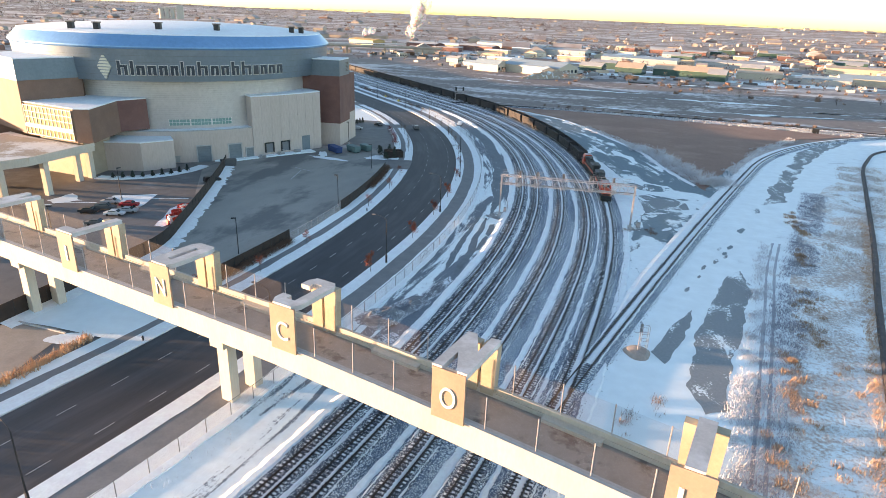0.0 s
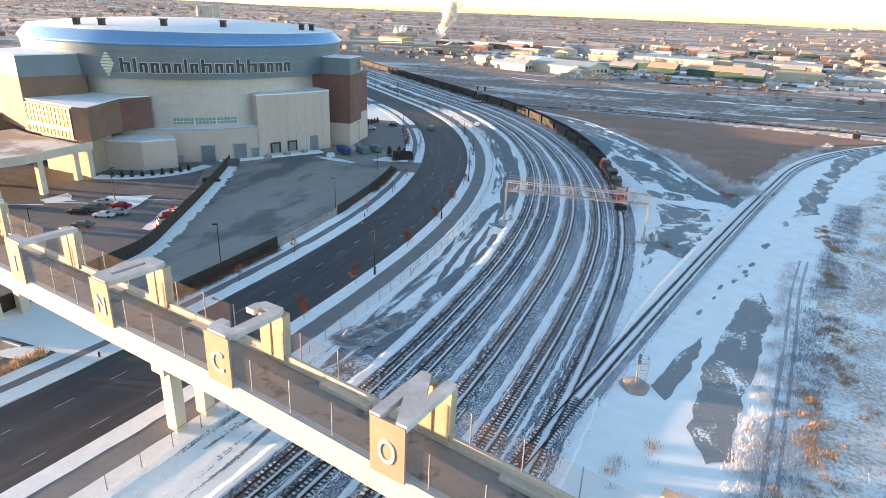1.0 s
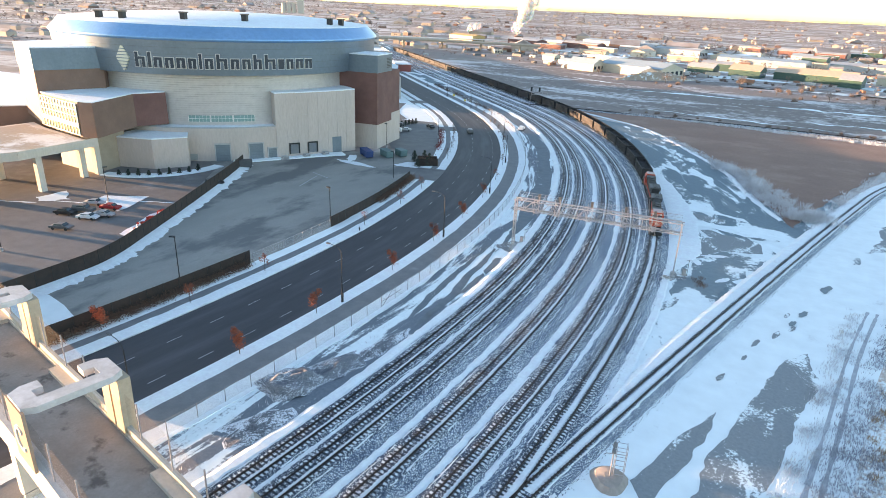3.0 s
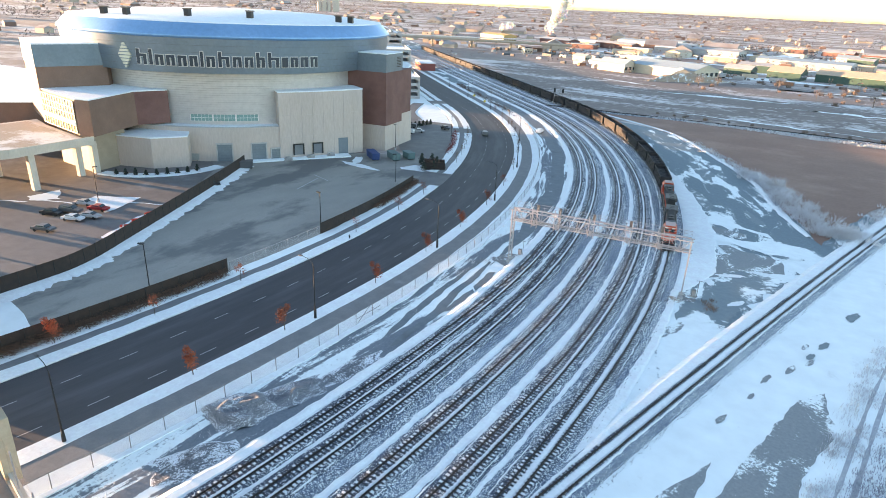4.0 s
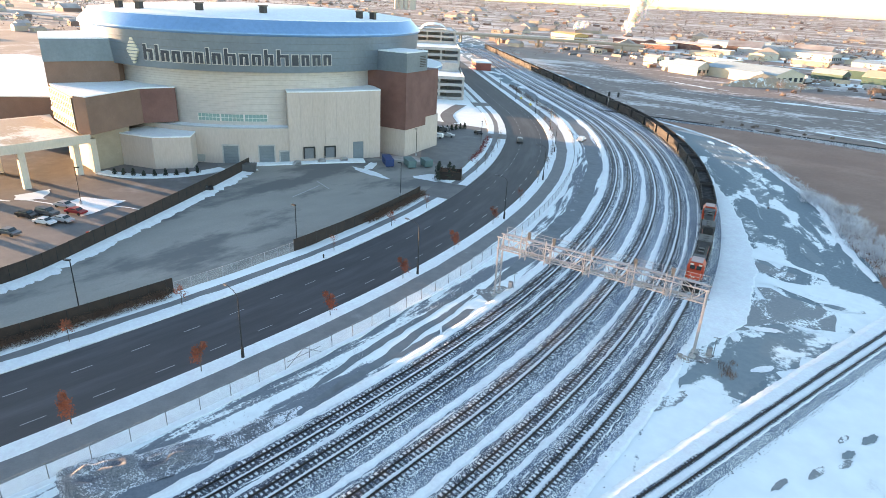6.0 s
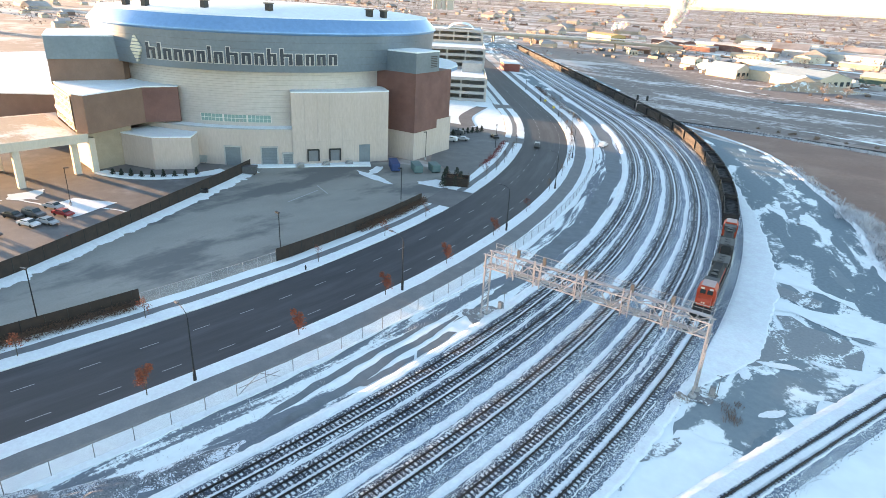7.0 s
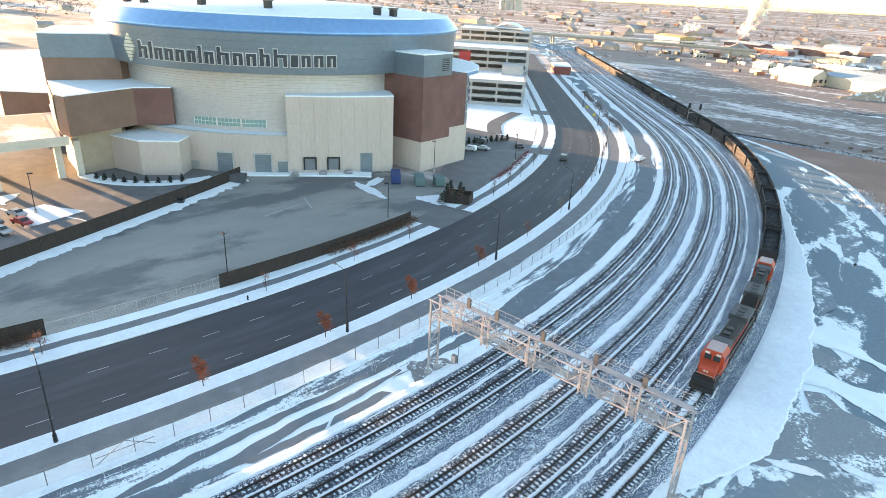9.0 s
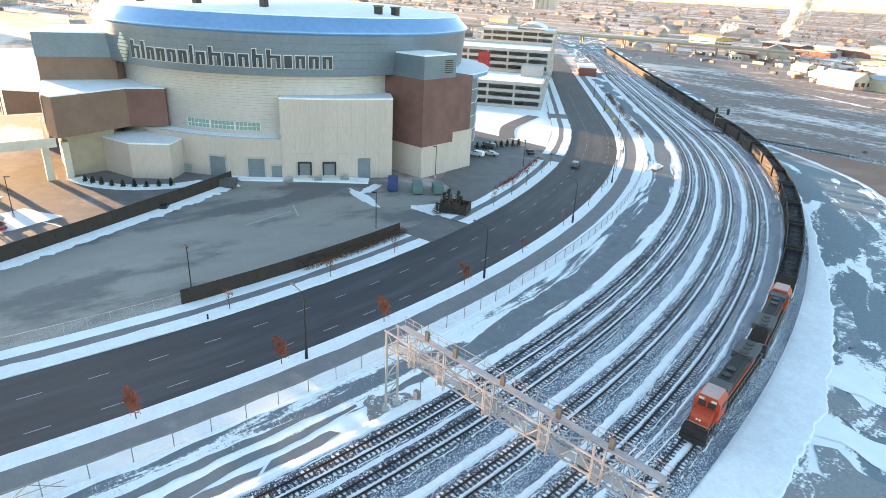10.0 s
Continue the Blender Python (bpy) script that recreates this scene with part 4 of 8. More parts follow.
gm = Matrix.Translation((ga.x, ga.y, 0)) @ Matrix.Rotation(math.atan2(gd.y, gd.x), 4, 'Z')
bm = bmesh.new()
quad_box(bm, (0.4, -0.12, 11.3), (glen - 0.4, 0.02, 19.7), gm)
# gold base colour paints the low sun's reflection into the panes
glassw = part("glass_wall", bm, surf("sunglow_glass", (0.46, 0.37, 0.20), (0.52, 0.43, 0.25), 0.3, 0.22, 0.7, bumps=0.02), wing, "tall lobby glazing coloured gold for the low sun's reflection")
bm = bmesh.new()
for k in range(13):
    x = 0.4 + (glen - 0.8) * k / 12
    quad_box(bm, (x - 0.09, -0.26, 11.2), (x + 0.09, -0.10, 19.9), gm)
for z in (11.3, 13.4, 14.4, 16.3, 18.0, 19.7):
    quad_box(bm, (0.4, -0.24, z - 0.1), (glen - 0.4, -0.11, z + 0.1), gm)
quad_box(bm, (0.2, -0.5, 13.5), (glen - 0.2, -0.1, 14.3), gm)
part("mullion", bm, M["letter"], glassw, "cream glazing bars")
annex = [(-158.6, 143.0), (-146.2, 147.8), (-140.9, 156.0), (-150.5, 164.5), (-162, 160)]
wall_of(annex, -0.2, 8.6, "annex", M["cream"], label="low cream annex")
coping(annex, 8.6)
wall_of([(-172, 136), (-154.5, 135), (-157, 147), (-172, 152)], -0.2, 10.8, "undercroft", plain("undercroft_tan", (0.33, 0.26, 0.19)), label="recessed wall under the wing")

# openings on the ground floor
def on_ring(bm, a, r, w, z0, z1, depth):
    m = Matrix.Translation((CX + r * math.cos(a), CY + r * math.sin(a), 0)) @ Matrix.Rotation(a, 4, 'Z')
    quad_box(bm, (0, -w / 2, z0), (depth, w / 2, z1), m)


def dock_door(name, a, r, w, h, z0=0.0, mat=None):
    bm = bmesh.new()
    on_ring(bm, a, r, w, z0, z0 + h, 0.12)
    d = part(name, bm, mat or plain("dock_door_grey", (0.14, 0.175, 0.195)), arena, "grey steel overhead door")
    bm = bmesh.new()
    on_ring(bm, a, r, w + 0.7, z0 + h, z0 + h + 0.35, 0.4)
    for sgn in (-1, 1):
        m = Matrix.Translation((CX + r * math.cos(a), CY + r * math.sin(a), 0)) @ Matrix.Rotation(a, 4, 'Z')
        quad_box(bm, (0, sgn * (w / 2 + 0.17) - 0.17, z0), (0.3, sgn * (w / 2 + 0.17) + 0.17, z0 + h), m)
    part("door_surround", bm, M["kerb"], d)
    bm = bmesh.new()
    m = Matrix.Translation((CX + r * math.cos(a), CY + r * math.sin(a), 0)) @ Matrix.Rotation(a, 4, 'Z')
    for k in range(1, 6):
        quad_box(bm, (0.12, -w / 2 + 0.05, z0 + h * k / 6 - 0.03), (0.15, w / 2 - 0.05, z0 + h * k / 6 + 0.03), m)
    part("door_rib", bm, plain("dock_rib", (0.10, 0.13, 0.145)), d)


def ang(x, y):
    return math.atan2(y - CY, x - CX)


dock_door("dock_door", ang(-142.5, 169.6) + 0.02, 55.2, 4.2, 5.2)
dock_door("dock_door", ang(-136.4, 177.6), 55.2, 4.2, 5.2)
dock_door("dock_door", ang(-134.2, 181.0) + 0.01, 55.2, 2.6, 3.4, mat=plain("dock_dark", (0.16, 0.19, 0.2)))


def block_door(k, w, h, z0, mat, frame=True):
    p = lerp2(TL, TR, k)
    b_ = 1.1 * math.sin(math.pi * k) - 0.05
    m = Matrix.Translation((p[0] + 0.877 * b_, p[1] - 0.478 * b_, 0)) @ Matrix.Rotation(math.atan2(-0.478, 0.877), 4, 'Z')
    bm = bmesh.new()
    quad_box(bm, (0, -w / 2, z0), (0.22, w / 2, z0 + h), m)
    d = part("block_door", bm, mat, dock_block, "steel dock door")
    if frame:
        bm = bmesh.new()
        quad_box(bm, (0, -w / 2 - 0.35, z0 + h), (0.6, w / 2 + 0.35, z0 + h + 0.35), m)
        for sg in (-1, 1):
            quad_box(bm, (0, sg * (w / 2 + 0.2) - 0.2, z0), (0.5, sg * (w / 2 + 0.2) + 0.2, z0 + h), m)
        part("dock_seal", bm, M["dark_metal"], d, "black rubber dock seal")


block_door(0.20, 2.7, 3.2, 1.1, plain("dock_slate", (0.15, 0.165, 0.18)))
block_door(0.42, 2.7, 3.2, 1.1, plain("dock_slate", (0.15, 0.165, 0.18)))
block_door(0.72, 4.2, 5.4, 0.0, plain("dock_door_grey", (0.14, 0.175, 0.195)), False)

# green clerestory windows
wa, wb = ang(-148.1, 162.8), ang(-134.0, 177.0)
for k in range(3):
    a0 = wa + (wb - wa) * (k + 0.02) / 3
    a1 = wa + (wb - wa) * (k + 0.98) / 3
    bm = bmesh.new()
    ring(bm, [(51.4, 11.6), (51.66, 11.6), (51.66, 13.5), (51.4, 13.5)], a0, a1, 8)
    w = part("window", bm, M["glass_green"], arena, "green tinted strip window")
    bm = bmesh.new()
    for i in range(7):
        a = a0 + (a1 - a0) * i / 6
        on_ring(bm, a, 51.6, 0.07 if i not in (0, 6) else 0.16, 11.5, 13.6, 0.14)
    ring(bm, [(51.6, 12.5), (51.74, 12.5), (51.74, 12.6), (51.6, 12.6)], a0, a1, 8)
    part("window_frame", bm, M["sign_edge"], w)

# sign drawn as plain bars of the letters' size, with a striped lozenge
sa, sb = ang(-157.2, 153.3), ang(-122.0, 192.3)
widths = [3.0, 1.1, 2.4, 2.4, 2.4, 2.2, 1.0, 2.3, 3.0, 2.4, 2.4, 2.4, 3.2, 1.8, 2.3, 2.4, 2.4]
heights = [4.2, 4.2, 2.9, 2.9, 2.9, 2.9, 4.2, 2.9, 4.2, 2.9, 2.9, 4.2, 4.2, 2.9, 2.9, 2.9, 2.9]
gap = 0.32
total = sum(widths) + gap * len(widths)
sign = thing("arena_sign", (CX, CY, 0), label="raised dark sign with pale edges on the arena wall", category="sign")
run = 0.0
for w, h in zip(widths, heights):
    a = sa + (sb - sa) * (run + w / 2) / total
    run += w + gap
    for nm, grow, r, dep, mt in (("bar_edge", 0.16, 55.15, 0.62, M["sign_edge"]), ("bar", 0.0, 55.2, 0.72, M["sign_dark"])):
        bm = bmesh.new()
        m = Matrix.Rotation(a, 4, 'Z')
        wd = 0.8 * w
        zc = 27.9
        if w < 1.5:
            prism(bm, [(-w / 2 + 0.1 - grow, -grow), (w / 2 - 0.1 + grow, -grow), (w / 2 - 0.1 + grow, h + grow), (-w / 2 + 0.1 - grow, h + grow)], r, r + dep, m @ Matrix(((0, 0, 1, 0), (1, 0, 0, 0), (0, 1, 0, zc), (0, 0, 0, 1))))
        else:
            # two uprights and a tie, the weight of one letter
            mm = m @ Matrix(((0, 0, 1, 0), (1, 0, 0, 0), (0, 1, 0, zc), (0, 0, 0, 1)))
            st = 0.92
            prism(bm, [(-w / 2 - grow, -grow), (-w / 2 + st + grow, -grow), (-w / 2 + st + grow, h + grow), (-w / 2 - grow, h + grow)], r, r + dep, mm)
            prism(bm, [(w / 2 - st - grow, -grow), (w / 2 + grow, -grow), (w / 2 + grow, min(h, 2.9) + grow), (w / 2 - st - grow, min(h, 2.9) + grow)], r, r + dep, mm)
            prism(bm, [(-w / 2 + st - grow, min(h, 2.9) - 0.7 - grow), (w / 2 - st + grow, min(h, 2.9) - 0.7 - grow), (w / 2 - st + grow, min(h, 2.9) + grow), (-w / 2 + st - grow, min(h, 2.9) + grow)], r, r + dep - 0.01, mm)
        part(nm, bm, mt, sign)
aL = ang(-160.6, 151.7)
mL = Matrix.Rotation(aL, 4, 'Z') @ Matrix(((0, 0, 1, 0), (1, 0, 0, 0), (0, 1, 0, 30.2), (0, 0, 0, 1)))
bm = bmesh.new()
for k in range(8):
    y0 = -3.6 + k * 0.9
    y1 = y0 + 0.62
    wf = lambda y: 2.2 * (1 - abs(y) / 3.9)
    prism(bm, [(-wf(y0), y0), (wf(y0), y0), (wf(y1), y1), (-wf(y1), y1)], 55.3, 55.9, mL)
part("lozenge", bm, M["logo"], sign, "pale striped lozenge")

# rooftop ventilators
vent_bm = bmesh.new()
quad_box(vent_bm, (-0.8, -0.8, 0), (0.8, 0.8, 1.9))
vent = tagged(thing("roof_vent"), "dark square ventilator on the snowy arena roof", "roof vent", "roof vents")
part("housing", vent_bm, M["dark_metal"], vent)
bm = bmesh.new()
prism(bm, [(-1.05, -1.05), (1.05, -1.05), (1.05, 1.05), (-1.05, 1.05)], 1.9, 2.25)
part("cowl", bm, plain("vent_brown", (0.12, 0.09, 0.07)), vent)


def roof_z(x, y):
    r = math.hypot(x - CX, y - CY)
    pts = [(0, 42.85), (18, 42.5), (32, 41.9), (44, 41.0), (52.4, 40.05)]
    for (r0, z0), (r1, z1) in zip(pts, pts[1:]):
        if r <= r1:
            return z0 + (z1 - z0) * (r - r0) / (r1 - r0)
    return 40.0


vents = [(-154.3, 170.4), (-141.6, 183.0), (-169.5, 160.5), (-128.9, 209.0), (-127.6, 213.5), (-178.0, 158.6)]
vent.matrix_basis = pose(*vents[0], roof_z(*vents[0]) - 0.1, 0, 0, 20)
for v in vents[1:]:
    copy_thing(vent, pose(*v, roof_z(*v) - 0.1, 0, 0, 20))

# raised terrace south of the wing
terrace = thing("terrace", label="raised concrete terrace on columns, dusted with snow", category="terrace")
deck_poly = [(-148.2, 133.0), (-147.4, 112.0), (-150.5, 104.0), (-150.5, 55.0), (-186, 55.0), (-186, 137.5), (-176, 135.0), (-153.2, 132.2)]
wall_of(deck_poly, 9.0, 10.3, "deck", M["bridge"], terrace)
bm = bmesh.new()
edge = deck_poly[:5]
for a, b in zip(edge, edge[1:]):
    beam(bm, (a[0], a[1], 10.75), (b[0], b[1], 10.75), 0.35, 0.95)
part("parapet", bm, M["bridge"], terrace)
bm = bmesh.new()
prism(bm, [(-150.8, 131), (-150.2, 113), (-153, 104), (-153, 56), (-184, 56), (-184, 134)], 10.3, 10.36)
part("paving", bm, patchy("terrace_paving", (0.30, 0.235, 0.18), (0.36, 0.29, 0.23), (0.62, 0.60, 0.58), 0.06, (0.52, 0.62), 1.2), terrace, "brown paving with thin trodden snow")
for (x, y) in ((-148.9, 117.0), (-150.6, 106.0), (-153.6, 131.0), (-153.4, 135.2), (-151.8, 92), (-151.8, 76), (-168, 117), (-168, 100)):
    bm = bmesh.new()
    quad_box(bm, (x - 0.75, y - 0.75, -0.3), (x + 0.75, y + 0.75, 9.0))
    part("column", bm, M["bridge"], terrace)

# hall west of the arena
hall = thing("event_hall", label="long low hall with a snowy roof and tan walls", category="hall")
hall_poly = [(-212, 128), (-192, 152), (-215, 190), (-330, 180), (-330, 128)]
wall_of(hall_poly, -0.2, 13.0, "wall", M["brick_tan"], hall)
coping(hall_poly, 13.0, parent=hall)
bm = bmesh.new()
for k in range(8):
    x = -226 - k * 12
    quad_box(bm, (x, 127.6, 0), (x + 1.6, 128.2, 13.2))
part("pier", bm, M["cream"], hall)

# ---------- footbridge with letter portals ----------
BD, BN = Vector((0.981, -0.194)), Vector((0.194, 0.981))
BF = Vector((-33.9, 52.6))


def sag(u):
    return 0.0 if u < -4 else -0.03 * (u + 4) - 0.00055 * (u + 4) ** 2


def br(u, v, z):
    p = BF + BD * u + BN * v
    return Vector((p.x, p.y, z + sag(u)))


bridge = thing("footbridge", label="cream concrete footbridge over the tracks with caged walkway", category="footbridge")


def along(bm, u0, u1, v0, v1, z0, z1, step=6.0):
    prev = None
    for u in stations(u0, u1, step):
        cur = [bm.verts.new(br(u, v, z)) for v, z in ((v0, z0), (v1, z0), (v1, z1), (v0, z1))]
        if prev:
            for i in range(4):
                bm.faces.new((prev[i], prev[(i + 1) % 4], cur[(i + 1) % 4], cur[i]))
        else:
            bm.faces.new(cur)
        prev = cur
    bm.faces.new(prev[::-1])


U0, U1 = -118.0, 74.0
for nm, v0, v1, z0, z1, mt, lb in (("girder", 0.0, 0.7, 9.7, 12.6, M["bridge"], "cream concrete edge girder"), ("girder", 6.8, 7.5, 9.7, 12.2, M["bridge"], ""), ("deck", 0.7, 6.8, 11.2, 11.7, M["deck"], "brown concrete deck"), ("kerb", -0.06, 0.76, 12.6, 12.75, M["kerb"], ""), ("parapet", 6.95, 7.35, 12.2, 12.85, M["bridge"], "cream parapet")):
    bm = bmesh.new()
    along(bm, U0, U1, v0, v1, z0, z1)
    part(nm, bm, mt, bridge, lb)
# wire cages, front and back
for v in (0.35, 7.15):
    k = 0
    u = U0 + 3
    while u < U1 - 3:
        if not any(abs(u - c) < 2.6 for c in (-64.6, -43.0, -22.4, -1.4, 20.2, 43.0)):
            bm = bmesh.new()
            a, b = br(u, v, 12.6), br(u, v, 16.4)
            tube(bm, a, b, 0.07, 0.07, 6)
            part("fence_post", bm, M["galv"], bridge)
        u += 5.35
    bm = bmesh.new()
    prev = None
    for u in stations(U0, U1, 6.0):
        cur = [bm.verts.new(br(u, v, 12.7)), bm.verts.new(br(u, v, 16.3))]
        if prev:
            bm.faces.new((prev[0], cur[0], cur[1], prev[1]))
        prev = cur
    part("wire_mesh", bm, M["mesh_brown"], bridge, "fine wire mesh")
# benches by the far parapet
for c in (-54, -33, -12, 9.5, 31):
    bm = bmesh.new()
    along(bm, c - 3.2, c + 3.2, 6.0, 6.8, 11.7, 12.2, 3.2)
    part("bench", bm, M["bridge"], bridge)


def glyph(ch, w, h, depth):
    """A mesh of one letter, w by h in the plane, depth thick."""
    cu = bpy.data.curves.new("glyph", 'FONT')
    cu.body, cu.size, cu.extrude = ch, 1.0, 0.5
    ob = bpy.data.objects.new("glyph", cu)
    scene.collection.objects.link(ob)
    me = bpy.data.meshes.new_from_object(ob.evaluated_get(bpy.context.evaluated_depsgraph_get()))
    bpy.data.objects.remove(ob)
    co = np.zeros(len(me.vertices) * 3)
    me.vertices.foreach_get("co", co)
    co = co.reshape(-1, 3)
    lo, hi = co.min(0), co.max(0)
    co = (co - (lo + hi) / 2) / np.maximum(hi - lo, 1e-6) * np.array([w, h, depth])
    me.vertices.foreach_set("co", co.ravel())
    me.update()
    return me


# heavy block letters that roof the portals, in a square from -1 to 1
SLABS = {
    "C": [[(1, 0.75), (0.7, 1), (-0.7, 1), (-1, 0.75), (-1, 0.4), (-0.35, 0.4), (-0.35, 0.62), (0.3, 0.62), (0.3, -0.62), (1, -0.75)],
          [(1, -0.75), (0.3, -0.62), (-0.35, -0.62), (-0.35, -0.4), (-1, -0.4), (-1, -0.75), (-0.7, -1), (0.7, -1)]],
    "O": [[(-1, -0.75), (-0.7, -1), (0.7, -1), (1, -0.75), (0.2, -0.58), (-0.2, -0.58)], [(1, -0.75), (1, 0.75), (0.2, 0.58), (0.2, -0.58)],
          [(1, 0.75), (0.7, 1), (-0.7, 1), (-1, 0.75), (-0.2, 0.58), (0.2, 0.58)], [(-1, 0.75), (-1, -0.75), (-0.2, -0.58), (-0.2, 0.58)]],
    "N": [[(-1, -1), (-0.42, -1), (-0.42, 1), (-1, 1)], [(0.42, -1), (1, -1), (1, 1), (0.42, 1)], [(-0.42, -0.15), (0.42, -1), (0.42, 0.15), (-0.42, 1)]],
    "L": [[(-1, -1), (1, -1), (1, -0.6), (-1, -0.6)], [(0.3, -0.6), (1, -0.6), (1, 1), (0.3, 1)]],
    "I": [[(-0.42, -1), (0.42, -1), (0.42, 1), (-0.42, 1)]],
}


def portal(u, front, top):
    root = thing("letter_portal", label=f"tan portal with white letter {front} and a letter-shaped roof slab", category="portal", group="letter portals")
    base = br(u, 0, 0)
    turn = math.degrees(math.atan2(BD.y, BD.x))
    root.matrix_basis = pose(base.x, base.y, base.z, 0, 0, turn)
    bm = bmesh.new()
    quad_box(bm, (-1.85, -0.32, 12.35), (1.85, -0.08, 18.05))
    panel = part("front_panel", bm, M["panel"], root, "tan metal front panel")
    me = glyph(front, 0.45 if front == "I" else 1.75, 2.35, 0.14)
    me.materials.append(M["letter"])
    lt = part("letter", me, M["letter"], panel, "white raised letter")
    lt.matrix_basis = pose(0, -0.36, 15.0, 90, 0, 0)
    bm = bmesh.new()
    for poly in SLABS[top]:
        prism(bm, [(px * 1.95, py * 3.85) for px, py in poly], -0.3, 0.3)
    rf = part("roof_slab", bm, M["roof_letter"], root, "grey letter-shaped roof slab")
    rf.matrix_basis = pose(0, 3.65, 18.0, 0, 0, 0)
    for sg in (-1, 1):
        bm = bmesh.new()
        lo = [(sg * 0.22, 6.75), (sg * 1.75, 6.75), (sg * 1.75, 7.85), (sg * 0.22, 7.85)]
        hi = [(sg * 0.16, 6.75), (sg * 1.95, 6.75), (sg * 1.95, 7.85), (sg * 0.16, 7.85)]
        va = [bm.verts.new((*p, 11.8)) for p in lo]
        vb = [bm.verts.new((*p, 17.7)) for p in hi]
        bm.faces.new(va)
        bm.faces.new(vb)
        for i in range(4):
            bm.faces.new((va[i], va[(i + 1) % 4], vb[(i + 1) % 4], vb[i]))
        part("rear_post", bm, plain("post_tan", (0.42, 0.33, 0.235), 0.75), root, "tan rear post")
    bm = bmesh.new()
    quad_box(bm, (-0.2, 7.1, 11.8), (0.2, 7.5, 14.2))
    part("post_web", bm, M["bridge"], root)
    return root


for u, f, t in ((-64.6, "L", "N"), (-43.0, "I", "L"), (-22.4, "N", "O"), (-1.4, "C", "C"), (20.2, "O", "N"), (43.0, "L", "I")):
    portal(u, f, t)


def pier(u):
    root = thing("bridge_pier", label="pair of square cream concrete columns with a cap beam", category="bridge pier", group="bridge piers")
    base = br(u, 0, 0)
    root.matrix_basis = pose(base.x, base.y, 0, 0, 0, math.degrees(math.atan2(BD.y, BD.x)))
    top = 9.7 + sag(u)
    for v in (1.7, 5.8):
        bm = bmesh.new()
        quad_box(bm, (-0.95, v - 0.7, -0.4), (0.95, v + 0.7, top - 1.2))
        part("column", bm, M["bridge"], root)
    bm = bmesh.new()
    prism(bm, [(-1.2, 0.2), (1.2, 0.2), (1.2, 7.3), (-1.2, 7.3)], top - 1.2, top)
    part("cap_beam", bm, M["bridge"], root)


for u in (-105.5, -60.0, -13.6, 34.0, 72.0):
    pier(u)

# ---------- signal gantry ----------
GA, GB = Vector((-33.1, 150.8, 0)), Vector((-0.1, 154.9, 0))
gx = (GB - GA).normalized()
gturn = math.degrees(math.atan2(gx.y, gx.x))
GLEN = (GB - GA).length
gantry = thing("signal_gantry", (GA.x, GA.y, 0), gturn, "pale galvanised steel lattice signal bridge across the tracks", "signal gantry")
for x in (0.0, GLEN):
    for y in (-0.9, 0.9):
        bm = bmesh.new()
        beam(bm, (x, y, 0.3), (x, y, 11.0), 0.22)
        part("leg", bm, M["galv"], gantry)
    for k in range(6):
        z0, z1 = 0.6 + k * 1.4, 2.0 + k * 1.4
        sg = 1 if k % 2 else -1
        bm = bmesh.new()
        beam(bm, (x, -0.9 * sg, z0), (x, 0.9 * sg, z1), 0.11)
        part("leg_brace", bm, M["galv"], gantry)
        bm = bmesh.new()
        beam(bm, (x, -0.9, z1), (x, 0.9, z1), 0.11)
        part("leg_rung", bm, M["galv"], gantry)
    for y in (-0.9, 0.9):
        bm = bmesh.new()
        tube(bm, (x, y, -0.2), (x, y, 0.35), 0.55, 0.5, 12)
        part("footing", bm, M["kerb"], gantry, "round concrete footing")
for y in (-0.9, 0.9):
    for z in (8.9, 11.0):
        bm = bmesh.new()
        beam(bm, (-0.4, y, z), (GLEN + 0.4, y, z), 0.17)
        part("chord", bm, M["galv"], gantry)
nb = 18
for y in (-0.9, 0.9):
    bm = bmesh.new()
    for k in range(nb):
        x0, x1 = GLEN * k / nb, GLEN * (k + 1) / nb
        beam(bm, (x0, y, 8.9), (x0, y, 11.0), 0.08)
        a, b = (8.9, 11.0) if k % 2 else (11.0, 8.9)
        beam(bm, (x0, y, a), (x1, y, b), 0.08)
    part("side_lattice", bm, M["galv"], gantry)
for z in (8.9, 11.0):
    bm = bmesh.new()
    for k in range(nb):
        x0, x1 = GLEN * k / nb, GLEN * (k + 1) / nb
        beam(bm, (x0, -0.9, z), (x0, 0.9, z), 0.09)
        sg = 1 if k % 2 else -1
        beam(bm, (x0, -0.9 * sg, z), (x1, 0.9 * sg, z), 0.09)
    part("cross_lattice", bm, M["galv"], gantry)
bm = bmesh.new()
quad_box(bm, (0.2, -0.55, 9.02), (GLEN - 0.2, 0.35, 9.08))
part("walkway", bm, sheer("grating", (0.5, 0.45, 0.42), 0.6), gantry, "steel grating walkway")
bm = bmesh.new()
quad_box(bm, (0.2, 1.0, 10.95), (GLEN - 0.2, 1.75, 11.0))
for z in (11.55, 12.1):
    beam(bm, (0.2, 1.75, z), (GLEN - 0.2, 1.75, z), 0.05)
for k in range(25):
    x = 0.2 + (GLEN - 0.4) * k / 24
    beam(bm, (x, 1.75, 10.95), (x, 1.75, 12.1), 0.05)
part("handrail", bm, M["galv"], gantry, "thin steel handrail")
